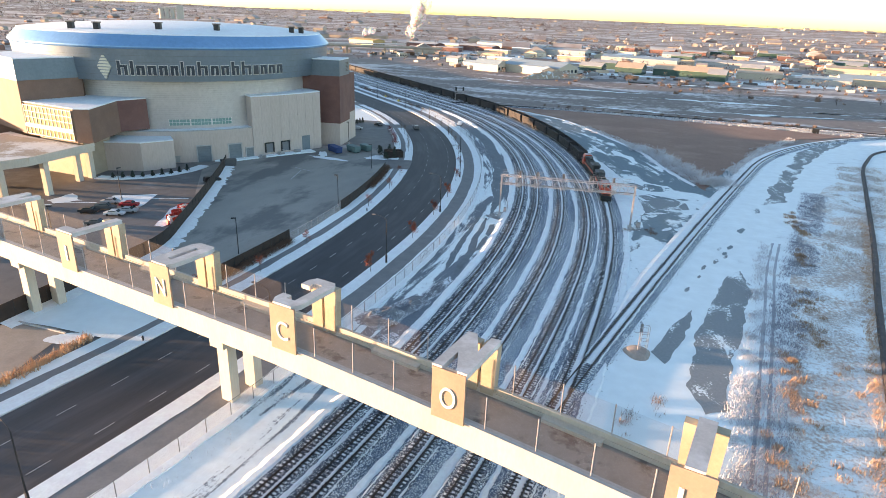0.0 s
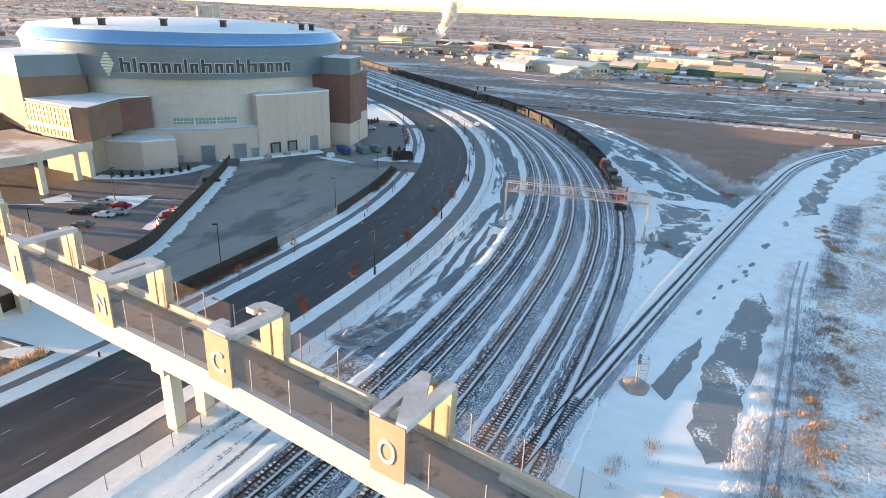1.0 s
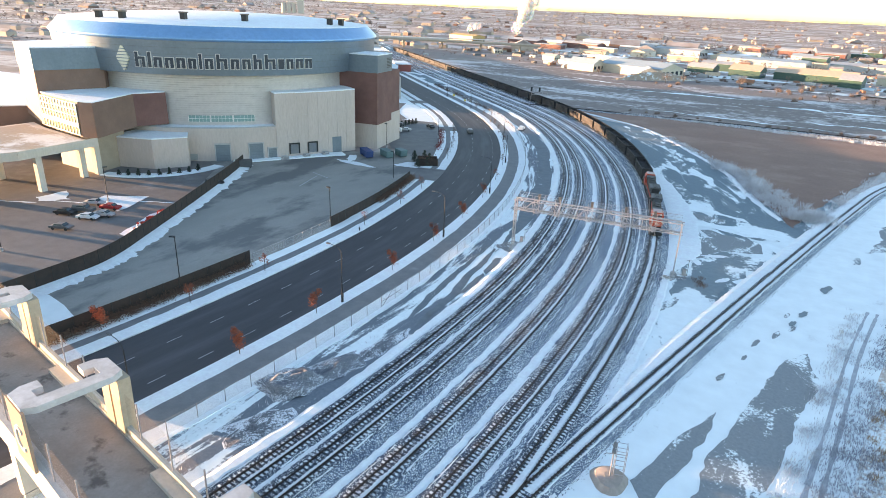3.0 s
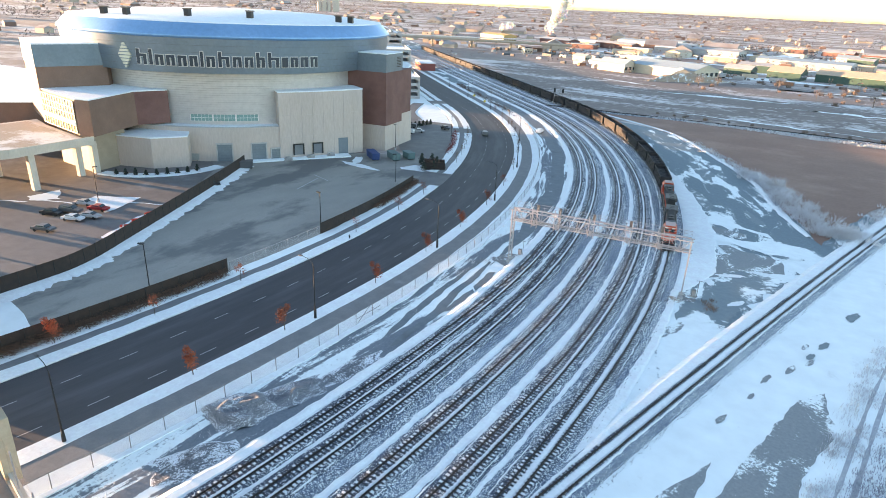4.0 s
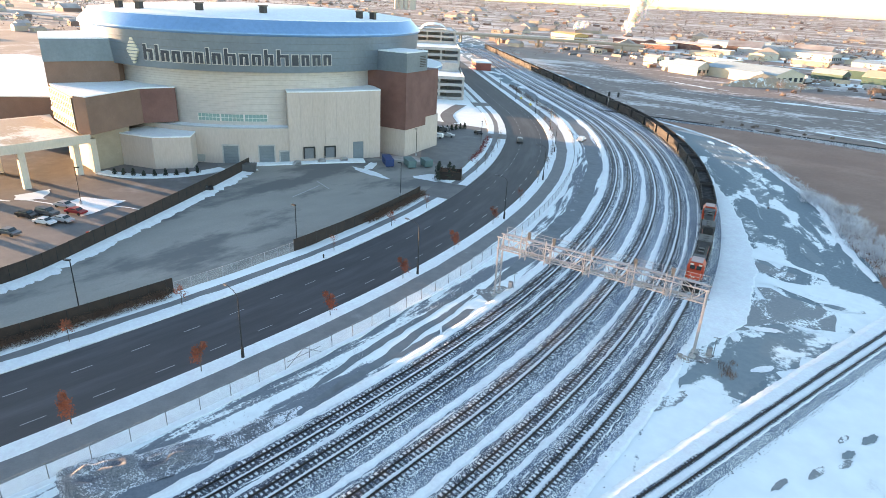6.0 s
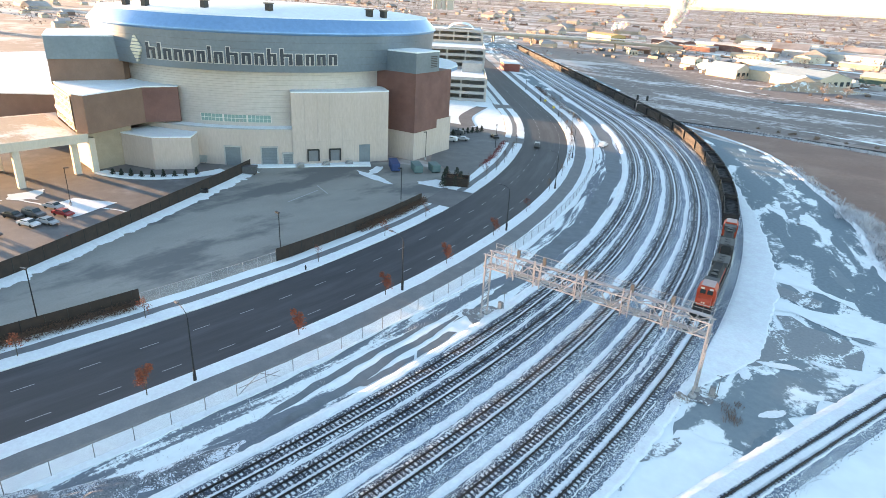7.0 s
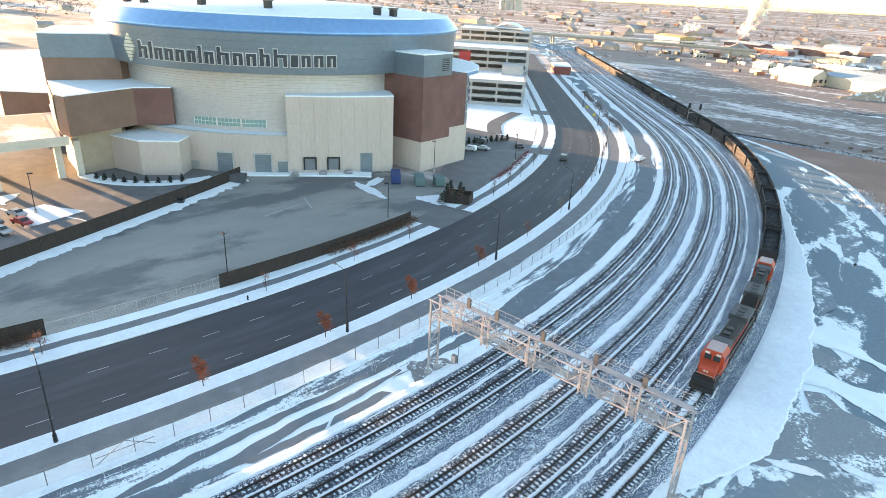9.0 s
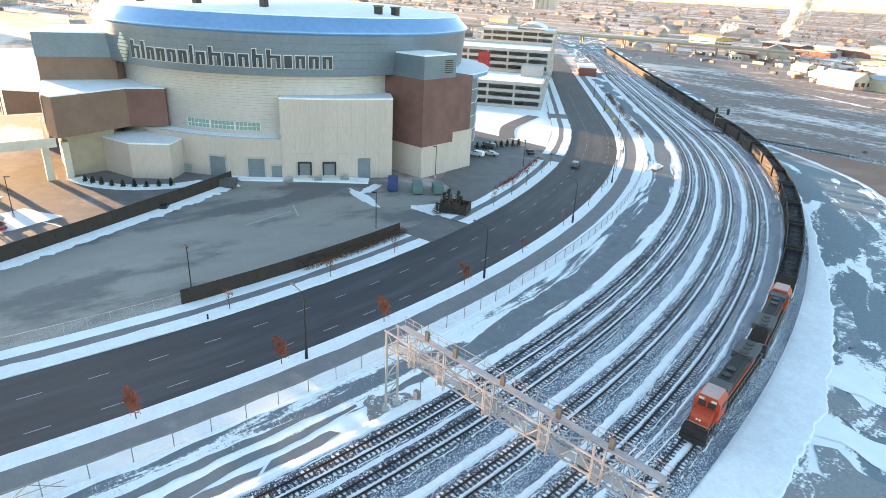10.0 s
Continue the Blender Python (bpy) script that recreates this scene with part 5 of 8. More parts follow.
for k, x in enumerate((4.6, 9.0, 15.6, 22.4, 28.0)):
    bm = bmesh.new()
    for dx in (-0.5, 0.5):
        beam(bm, (x + dx, -0.95, 8.2), (x + dx, -0.95, 12.4), 0.08)
    quad_box(bm, (x - 0.22, -1.15, 8.6), (x + 0.22, -0.95, 9.6))
    for dx in (-0.5, 0.5):
        beam(bm, (x + dx, -1.2, 8.2), (x + dx, -1.2, 12.4), 0.08)
    for z in (8.9, 9.8, 10.7, 11.6):
        beam(bm, (x - 0.5, -1.4, z), (x + 0.5, -1.4, z), 0.05)
    cage = part("signal_cage", bm, M["galv"], gantry)
    bm = bmesh.new()
    quad_box(bm, (x - 0.24, 0.95, 11.1), (x + 0.24, 1.2, 12.3))
    for z in (11.4, 11.8):
        tube(bm, (x, 1.25, z), (x, 1.5, z), 0.14, 0.14, 8)
    part("signal_head", bm, plain("signal_grey", (0.09, 0.085, 0.085)), cage, "dark grey signal head")


# ---------- fences ----------
def fence_run(name, pts, height, spacing, post_mat, sheet_mat, label, group, post_r=0.05, rails=True, post_from=0.0):
    root = thing(name, label=label, category="fence", group=group)
    acc, nxt = 0.0, 0.0
    bm_sheet = bmesh.new()
    pmesh = None
    for a, b in zip(pts, pts[1:]):
        a, b = Vector(a), Vector(b)
        va, vb = bm_sheet.verts.new(a + Vector((0, 0, 0.05))), bm_sheet.verts.new(b + Vector((0, 0, 0.05)))
        bm_sheet.faces.new((va, vb, bm_sheet.verts.new(b + Vector((0, 0, height))), bm_sheet.verts.new(a + Vector((0, 0, height)))))
        if rails:
            bm_rail = bmesh.new()
            beam(bm_rail, a + Vector((0, 0, height)), b + Vector((0, 0, height)), 0.055)
            part("top_rail", bm_rail, post_mat, root)
        seg = (b - a).length
        while nxt <= acc + seg:
            p = a + (b - a) * ((nxt - acc) / seg)
            if pmesh is None:
                pb = bmesh.new()
                tube(pb, (0, 0, -0.1), (0, 0, height + 0.06), post_r, post_r, 6)
                pmesh = mesh_of(pb, "fence_post", post_mat)
            ob = new("fence_post", pmesh)
            ob.parent = root
            ob.location = p
            nxt += spacing
        acc += seg
    part("fence_sheet", bm_sheet, sheet_mat, root)
    return root


def line_pts(s0, s1, d, step=4.0, z=0.1):
    fd = d if callable(d) else (lambda s: d)
    return [at_line(s, fd(s), z) for s in stations(s0, s1, step)]


fence_run("chain_link_fence", line_pts(-130, 300, -13.9), 2.1, 4.1, M["fence_grey"], M["mesh"], "thin grey chain-link fence along the railway", "yard fences")
def poly_pts(xy, z=0.0):
    return [Vector((x, y, z)) for x, y in xy]


screen = M["black_screen"]
fence_run("screen_fence", line_pts(-52, -8, -46.0, 3.0, 0.0), 2.7, 3.0, M["dark_metal"], screen, "dark brown windscreen fence at the lot edge", "lot fences", 0.06, False)
fence_run("screen_fence", line_pts(21, 76, lambda s: -45.7 + 0.0 * s, 3.0, 0.0), 2.6, 3.0, M["dark_metal"], screen, "dark windscreen fence beside the footpath", "lot fences", 0.06, False)
def smooth_line(pts, n=8):
    """A soft line through a few plan points."""
    out = []
    P_ = [pts[0], *pts, pts[-1]]
    for i in range(1, len(P_) - 2):
        p0, p1, p2, p3 = (Vector(P_[j]) for j in (i - 1, i, i + 1, i + 2))
        for k in range(n):
            t = k / n
            out.append(0.5 * ((2 * p1) + (-p0 + p2) * t + (2 * p0 - 5 * p1 + 4 * p2 - p3) * t * t + (-p0 + 3 * p1 - 3 * p2 + p3) * t ** 3))
    out.append(Vector(P_[-2]))
    return out


west = smooth_line([(-93, 60), (-93.5, 88), (-95, 99), (-101, 112), (-110, 130), (-122, 153), (-130, 167)], 26)
fence_run("screen_fence", [Vector((p.x, p.y, 0)) for p in west], 3.3, 3.0, M["dark_metal"], screen, "long dark windscreen fence dividing the lots", "lot fences", 0.06, False)
fence_run("chain_link_fence", line_pts(-8, 21, -45.7, 3.0), 1.9, 3.0, M["galv"], M["mesh"], "low chain-link fence at the lot edge", "yard fences")
# snow bank on the east side of the long fence
bm = bmesh.new()
prev = None
for i, p in enumerate(west):
    q = west[min(i + 1, len(west) - 1)] if i < len(west) - 1 else p + (p - west[i - 1])
    t = (q - p).normalized()
    n2 = Vector((t.y, -t.x))
    wdt = 2.7 + 1.3 * noise.noise((i * 0.17, 3.0, 0.0)) + 1.1 * noise.noise((i * 0.53, 8.0, 0.0)) + 0.6 * noise.noise((i * 1.37, 5.0, 0.0))
    cur = [bm.verts.new((*(p + n2 * 0.1), 0.5)), bm.verts.new((*(p + n2 * wdt * 0.5), 0.3)), bm.verts.new((*(p + n2 * wdt), -0.02))]
    if prev:
        for k in range(2):
            bm.faces.new((prev[k], prev[k + 1], cur[k + 1], cur[k]))
    prev = cur
tagged(part("snow_bank", bm, M["snow_clean"]), "ploughed snow bank along the dark fence", "snow", kind="stuff")


# ---------- lamps ----------
def street_lamp(h=9.8, reach=2.4):
    root = thing("street_lamp", label="black street lamp with a curved arm", category="street lamp", group="street lamps")
    bm = bmesh.new()
    tube(bm, (0, 0, 0), (0, 0, h - 0.6), 0.13, 0.075, 8)
    part("pole", bm, M["dark_metal"], root)
    bm = bmesh.new()
    tube(bm, (0, 0, 0), (0, 0, 1.1), 0.24, 0.2, 8)
    part("base", bm, M["dark_metal"], root)
    bm = bmesh.new()
    pts = [Vector((0, 0, h - 0.7)), Vector((-0.25, 0, h - 0.15)), Vector((-1.0, 0, h + 0.25)), Vector((-reach, 0, h + 0.45))]
    for a, b in zip(pts, pts[1:]):
        tube(bm, a, b, 0.05, 0.045, 6)
    part("arm", bm, M["dark_metal"], root)
    bm = bmesh.new()
    quad_box(bm, (-reach - 0.75, -0.16, h + 0.36), (-reach, 0.16, h + 0.52))
    part("lamp_head", bm, plain("lamp_grey", (0.1, 0.1, 0.105)), root)
    bm = bmesh.new()
    quad_box(bm, (-0.18, -0.12, 0.95), (0.2, 0.12, 1.7))
    part("control_box", bm, M["dark_metal"], root)
    return root


lamp = street_lamp()
first = True
for s in (-90, -51.5, -11.5, 29, 70, 111, 152, 193, 234, 276, 318):
    p = at_line(s, -20.6, 0.1)
    h = math.degrees(ref(s)[2])
    if first:
        lamp.matrix_basis = pose(p.x, p.y, p.z, 0, 0, h)
        first = False
    else:
        copy_thing(lamp, pose(p.x, p.y, p.z, 0, 0, h))


def lot_lamp(h):
    root = thing("lot_lamp", label="slim dark car park lamp post", category="lamp post", group="lot lamps")
    bm = bmesh.new()
    tube(bm, (0, 0, 0), (0, 0, h), 0.1, 0.08, 8)
    part("pole", bm, M["dark_metal"], root)
    bm = bmesh.new()
    quad_box(bm, (-0.9, -0.2, h - 0.05), (0.1, 0.2, h + 0.15))
    part("lamp_head", bm, M["dark_metal"], root)
    bm = bmesh.new()
    tube(bm, (0, 0, -0.1), (0, 0, 0.7), 0.3, 0.3, 10)
    part("footing", bm, M["kerb"], root)
    return root


ll = lot_lamp(8.6)
spots = [(-76.5, 99.5), (-74.6, 140.0), (-83.6, 180.2), (-109.6, 215.4), (-104.2, 243.5), (-142.5, 172.0), (-116, 90), (-128.5, 121), (-122.0, 232)]
ll.matrix_basis = pose(*spots[0], 0, 0, 0, 30)
for i, sp in enumerate(spots[1:]):
    copy_thing(ll, pose(*sp, 0, 0, 0, 40 * i))


# ---------- planting ----------
def leaf_cloud(bm, centre, rad, n, size, rng, squash=1.2):
    for _ in range(n):
        v = Vector((rng.gauss(0, 0.45), rng.gauss(0, 0.45), rng.gauss(0, 0.45) * squash))
        if v.length > 1.2:
            v *= 0.8
        p = Vector(centre) + v * rad
        a = Vector((rng.uniform(-1, 1), rng.uniform(-1, 1), rng.uniform(-1, 1))).normalized() * size * rng.uniform(0.6, 1.4)
        b = a.orthogonal().normalized() * size * rng.uniform(0.5, 1.0)
        bm.faces.new([bm.verts.new(p + q) for q in (-a, -b, a, b)])


def young_tree(h, leafy, mat, seed, label):
    rng = random.Random(seed)
    root = thing("young_tree", label=label, category="tree", group="street trees")
    bm = bmesh.new()
    tube(bm, (0, 0, -0.1), (0.05, 0.02, h * 0.45), 0.07, 0.05, 6)
    tube(bm, (0.05, 0.02, h * 0.45), (0, 0.05, h * 0.92), 0.05, 0.015, 5)
    for k in range(9):
        z = h * (0.38 + 0.06 * k)
        a = k * 2.4
        tube(bm, (0.03, 0.03, z), (0.05 + math.cos(a) * h * 0.2 * (1 - k / 14), math.sin(a) * h * 0.2 * (1 - k / 14), z + h * 0.16), 0.022, 0.008, 4)
    part("trunk", bm, M["bark"], root)
    bm = bmesh.new()
    for k in range(5):
        leaf_cloud(bm, (rng.uniform(-0.15, 0.15) * h, rng.uniform(-0.15, 0.15) * h, h * (0.5 + 0.1 * k)), h * (0.2 - 0.02 * k), leafy, 0.10, rng)
    part("crown", bm, mat, root)
    return root


trees = [young_tree(4.2, 150, M["leaf_orange"], 1, "young street tree with thin rust-red leaves"), young_tree(3.6, 34, M["leaf_orange"], 2, "young street tree with few rust-red leaves"), young_tree(4.0, 26, M["twig"], 3, "bare young street tree")]
placed = 0
used = set()
for s, d, k in [(-34, -21.6, 0), (-17.5, -21.4, 0), (5.7, -21.2, 0), (25.5, -21.5, 0), (44.5, -21.5, 0), (65, -21.5, 0), (86, -21.5, 1), (107, -21.4, 2), (126, -21.3, 2), (140, -21.3, 2), (148, -21.3, 2), (166, -21.3, 2), (180, -21.3, 2), (205, -21.3, 2), (222, -21.3, 2), (-42.5, -43.6, 0), (-27.5, -41.0, 1), (-9.5, -40.8, 1), (27, -39.9, 1), (48.5, -39.6, 1), (66.5, -39.6, 1), (110, -40.2, 2), (122, -40.2, 2), (134, -40.2, 2), (150, -40.2, 2), (162, -40.2, 2)]:
    p = at_line(s, d, 0.1)
    m = pose(p.x, p.y, p.z, 0, 0, s * 37)
    if k not in used:
        trees[k].matrix_basis = m
        used.add(k)
    else:
        copy_thing(trees[k], m)


def stuff_cloud(name, bm, material, label, category):
    return tagged(part(name, bm, material), label, category, kind="stuff")


# dark hedge along the screen fences, brush at the field edge and the eastern scrub
rng = random.Random(5)
bm = bmesh.new()
for s, d in [(rng.uniform(-52, -9), rng.gauss(-44.9, 0.4)) for _ in range(720)] + [(rng.uniform(46, 77), rng.gauss(-44.9, 0.35)) for _ in range(420)]:
    leaf_cloud(bm, at_line(s, d, 0.8 if s > 0 else 0.6), 0.9 if s > 0 else 0.8, 22, 0.085, rng)
stuff_cloud("shrub_row", bm, plain("dark_shrub", (0.12, 0.07, 0.05), 0.9), "brown leafless shrubs along the dark fence", "shrubs")


def brush(name, pts, material, label, h=0.8, n=10, leaf=0.12, rad=1.0):
    bm = bmesh.new()
    for x, y in pts:
        for _ in range(n):
            a = rng.uniform(0, 6.28)
            r = rad * rng.random() ** 0.6
            px, py = x + r * math.cos(a), y + r * math.sin(a)
            hh = h * rng.uniform(0.5, 1.3)
            tx, ty = rng.uniform(-0.35, 0.35) * hh, rng.uniform(-0.35, 0.35) * hh
            w = leaf * rng.uniform(0.5, 1.2)
            b = rng.uniform(0, 6.28)
            bm.faces.new([bm.verts.new(q) for q in ((px - w * math.cos(b), py - w * math.sin(b), 0), (px + w * math.cos(b), py + w * math.sin(b), 0), (px + tx, py + ty, hh))])
    return stuff_cloud(name, bm, material, label, "brush")


def near_poly(poly, n, spread):
    out = []
    for _ in range(n):
        i = rng.randrange(len(poly) - 1)
        k = rng.random()
        out.append((poly[i][0] + (poly[i + 1][0] - poly[i][0]) * k + rng.gauss(0, spread), poly[i][1] + (poly[i + 1][1] - poly[i][1]) * k + rng.gauss(0, spread)))
    return out


brush("frosted_brush", near_poly([(-30, 309), (-14, 285), (2, 256), (10, 232), (19, 213)], 300, 1.3), M["frost_twig"], "frosted grey brush along the field edge", 0.7, 12, 0.11, 1.3)
bm = bmesh.new()
for x, y in near_poly([(-6, 262), (4, 250), (12, 230), (20, 212), (24, 211)], 210, 2.0):
    hh = rng.uniform(1.4, 3.2)
    for _ in range(46):
        a, r = rng.uniform(0, 6.28), 0.5 * hh * rng.random() ** 0.5
        p = Vector((x + 1.8 + r * math.cos(a), y + 2.2 + r * math.sin(a), rng.random() * 0.5 * hh))
        q = p + Vector((math.cos(a) * 0.25 + rng.gauss(0, 0.12), math.sin(a) * 0.25 + rng.gauss(0, 0.12), rng.uniform(0.3, 0.6))) * hh
        w = Vector((rng.uniform(-1, 1), rng.uniform(-1, 1), 0)).normalized() * 0.07
        bm.faces.new([bm.verts.new(c) for c in (p - w, p + w, q)])
stuff_cloud("frosted_thicket", bm, M["frost_twig"], "dense frosted thicket at the tip of the field", "brush")
# crisp snow ridge along the field's western edge
bm = bmesh.new()
pts = smooth_line([(-84, 351), (-62, 338), (-39, 320), (-16, 284), (0, 255), (8, 231), (18, 208)], 14)
prev = None
for i, p in enumerate(pts):
    q, q0 = pts[min(i + 1, len(pts) - 1)], pts[max(i - 1, 0)]
    t = (q - q0).normalized()
    w = 0.9 + 0.7 * noise.noise((i * 0.6, 4.0, 0.0)) + 0.5 * noise.noise((i * 2.1, 1.0, 0.0))
    cur = [bm.verts.new((p.x + t.y * o, p.y - t.x * o, z)) for o, z in ((-w, 0.02), (-w * 0.3, 0.3), (w * 0.3, 0.3), (w, 0.02))]
    if prev:
        for k in range(3):
            bm.faces.new((prev[k], prev[k + 1], cur[k + 1], cur[k]))
    prev = cur
tagged(part("snow_ridge", bm, M["snow_clean"]), "low ridge of snow along the field edge", "snow", kind="stuff")
brush("frosted_brush", near_poly([(24, 207), (33, 240), (48, 290), (66, 322)], 160, 1.2), M["frost_twig"], "thin frosted brush beside the branch track", 0.9, 12, 0.1, 1.2)
brush("frosted_brush", near_poly([(-60, 360), (8, 358), (60, 354), (100, 351)], 420, 1.5), M["frost_twig"], "frosted brush along the far connecting track", 1.0, 12, 0.12, 1.5)


def blades(name, pts, material, label, h=0.5, n=14, w=0.05, rad=1.8, lean=0.35):
    """Upright dry stalks round each of many spots, in one sheet of loose triangles."""
    g = np.random.default_rng(len(pts) + n)
    p = np.repeat(np.array(pts, float), n, axis=0)
    k = len(p)
    ang, r = g.uniform(0, 6.283, k), rad * g.random(k) ** 0.6
    x, y = p[:, 0] + r * np.cos(ang), p[:, 1] + r * np.sin(ang)
    hh = h * g.uniform(0.45, 1.35, k)
    ww = w * g.uniform(0.5, 1.3, k)
    b = g.uniform(0, 6.283, k)
    z = np.zeros(k)
    v = np.stack([np.stack([x - ww * np.cos(b), y - ww * np.sin(b), z], 1), np.stack([x + ww * np.cos(b), y + ww * np.sin(b), z], 1),
                  np.stack([x + g.uniform(-lean, lean, k) * hh, y + g.uniform(-lean, lean, k) * hh, hh], 1)], 1).reshape(-1, 3)
    me = bpy.data.meshes.new(name)
    me.from_pydata(v.tolist(), [], np.arange(3 * k).reshape(-1, 3).tolist())
    me.materials.append(material)
    return tagged(new(name, me), label, "brush", kind="stuff")


def scatter(n, x0, y0, x1, y1, skew, thin=0.0, scale=0.08, seed=0.0):
    """Spots in a slanting strip, thinned to clumps."""
    out = []
    while len(out) < n:
        y = rng.uniform(y0, y1)
        x = rng.uniform(x0, x1) + (y - 100) * skew
        if noise.noise((x * scale, y * scale, seed)) > thin:
            out.append((x, y))
    return out


# strip of rank frosted grass, shade painted in, then open tussocks to the ditch
blades("frosted_grass", scatter(1500, 23.5, 52, 29.5, 215, 0.235, -0.3, 0.1, 1.0), M["shaded_rank_grass"], "dense frosted grass strip with cool shade in its grey", 0.38, 18, 0.05, 1.2)
blades("dry_grass", scatter(2000, 29, 40, 43, 150, 0.27, -0.12, 0.16, 2.0), M["straw"], "dry straw-coloured grass standing in snow", 0.24, 14, 0.035, 1.1)
blades("dry_grass", scatter(900, 30, 150, 44, 270, 0.25, 0.0, 0.12, 3.0), M["straw"], "dry straw-coloured grass standing in snow", 0.5, 12, 0.06, 1.3)
blades("dry_grass", scatter(1600, 46, 40, 110, 250, 0.25, 0.05, 0.06, 4.0), M["frost_twig"], "frosted grass beyond the ditch", 0.4, 12, 0.06, 2.0)
blades("dry_grass", scatter(420, 20.5, 62, 23.5, 150, 0.20, 0.0, 0.2, 5.0), M["frost_twig"], "frosted grass beside the wheel ruts", 0.35, 12, 0.05, 0.8)
tufts = [(41.5, 182, 1.0, 3.5), (41.5, 173, 0.8, 2.5), (34, 122, 1.1, 3.5), (32.2, 110, 1.2, 3.5), (27.2, 93, 0.9, 3.5), (26.3, 86, 1.0, 3.0), (21.6, 69, 1.3, 4.0), (36, 92, 3.5, 4.0), (33, 70, 4.0, 4.0), (30, 60, 3.5, 5.0), (38, 150, 1.0, 3.0)]
blades("reeds", [(rng.gauss(x, sx), rng.gauss(y, sy)) for x, y, sx, sy in tufts for _ in range(13)], M["reed"], "tufts of dry rust-coloured reeds in the snow", 0.6, 60, 0.04, 0.9)
blades("reeds", [(x - 1.6 + rng.gauss(0, 0.5), y) for x, y in near_poly([(34, 66), (38.5, 88), (43, 108), (48.1, 130), (55.7, 161), (61.5, 186)], 260, 0.2)], M["reed"], "rusty reeds along the ditch", 0.5, 24, 0.035, 0.8)


# ---------- yard details ----------
BAREG = M["ballast_bare"]
gravel = surf("bare_gravel", (0.13, 0.16, 0.18), (0.17, 0.20, 0.22), 0.5, 0.9, fine=4.0, bumps=0.5, stain=(0.095, 0.105, 0.115), stain_scale=0.12)
gravel_patchy = patchy("wind_bared_gravel", (0.15, 0.205, 0.23), (0.19, 0.24, 0.262), SNOW, 0.16, (0.50, 0.56), 1.0, stretch=(1.0, 0.5, 1.0), speck=0.3)
gravel_thin = patchy("snow_flecked_gravel", (0.185, 0.21, 0.225), (0.24, 0.265, 0.275), SNOW, 0.22, (0.56, 0.62), 2.2, stretch=(1.0, 0.5, 1.0), speck=0.6)
ragged("gravel_patch", [(12.9, 110.8), (10.4, 104.5), (8.4, 99.0), (6.2, 91.5), (8.3, 88.6), (9.8, 93.5), (11.6, 100), (12.6, 106)], 0.012, gravel_thin, "bare dark gravel showing through snow", "gravel", 0.8, 0.7, 1.0)
ragged("gravel_patch_long", [(23.4, 135.5), (20, 128), (17.1, 116.8), (14.6, 104), (12.8, 93.0), (11.2, 83.5), (13.4, 77.4), (16.3, 79.6), (18, 90), (19.6, 98.2), (21.5, 109), (24.0, 119.7), (25.5, 127)], 0.016, gravel_thin, "long bare gravel lane through the snow", "gravel", 1.1, 0.7, 2.0)
blades("dead_brush", [(3.6 + rng.gauss(0, 0.5), 72 + rng.gauss(0, 2.0)) for _ in range(14)] + [(7.5 + rng.gauss(0, 0.4), 77 + rng.gauss(0, 1.6)) for _ in range(10)], M["twig"], "dead dark weeds in the snow", 0.6, 14, 0.03, 0.9)
for i, (x, y, rx, ry) in enumerate(((1.6, 141, 0.9, 3.6), (16.4, 134, 0.4, 1.6), (19.2, 139, 0.45, 1.5), (21.5, 143, 0.4, 1.3), (-2.0, 128, 0.45, 2.6), (14, 146, 0.4, 1.1), (20.6, 148, 0.35, 1.2), (-3.0, 118, 0.5, 3.2), (15.2, 128, 0.3, 1.0), (12.6, 120, 0.35, 1.4), (-4.5, 108, 0.4, 2.4))):
    blot(f"gravel_spot_{i}", x, y, rx, ry, -0.28, 0.011 + 0.004 * i, gravel_thin, "small bare gravel patch in snow", "gravel", 60.0 + i, 60, 0.36)
bm = bmesh.new()
_sl, _sr = wobble(-9.8, 0.9, 0.06, 61), wobble(-5.4, 0.9, 0.06, 62)
_fl, _fr = wobble(0, 0.25, 0.7, 63), wobble(0, 0.25, 0.7, 64)
_tp = ease(0.0, 1.0, 26, 62)
ribbon(bm, 26, 320, lambda s: -7.4 + (_sl(s) + 7.4) * _tp(s) + _fl(s), lambda s: -7.3 + (_sr(s) + 7.3) * _tp(s) + _fr(s), 0.004, 0.8)
solid("service_road", bm, gravel, "bare grey gravel service road", "road", kind="structure")
# bare wheel lines and blown-off patches of the lane beside the tracks
for i, poly in enumerate((
        [(-34.9, 110.9), (-35.7, 113.9), (-36.5, 122.5), (-37.2, 130.9), (-37.4, 136.1), (-38.3, 148.1), (-37.4, 147.9), (-36.3, 135.2), (-35.9, 130.4), (-34.9, 119.7), (-34.4, 112.9)],
        [(-32.3, 108.9), (-32.8, 112.8), (-33.4, 120.3), (-34.7, 129.6), (-35.1, 139.3), (-36.2, 147.4), (-35.7, 147.4), (-34.0, 139.4), (-33.0, 129.2), (-32.1, 122.2), (-31.6, 114.8), (-31.3, 111.2)],
        [(-32.9, 135.1), (-33.1, 139.1), (-33.2, 142.5), (-32.2, 143.4), (-31.5, 141.2), (-31.5, 137.6), (-31.7, 133.8)],
        [(-32.2, 123.5), (-32.5, 128.1), (-32.4, 133.9), (-31.4, 132.9), (-31.2, 129.1), (-31.4, 124.5)])):
    ragged("lane_gravel", poly, 0.006 + 0.006 * i, gravel, "bare grey gravel of the lane between snow", "gravel", 0.5, 0.6, 70.0 + i)
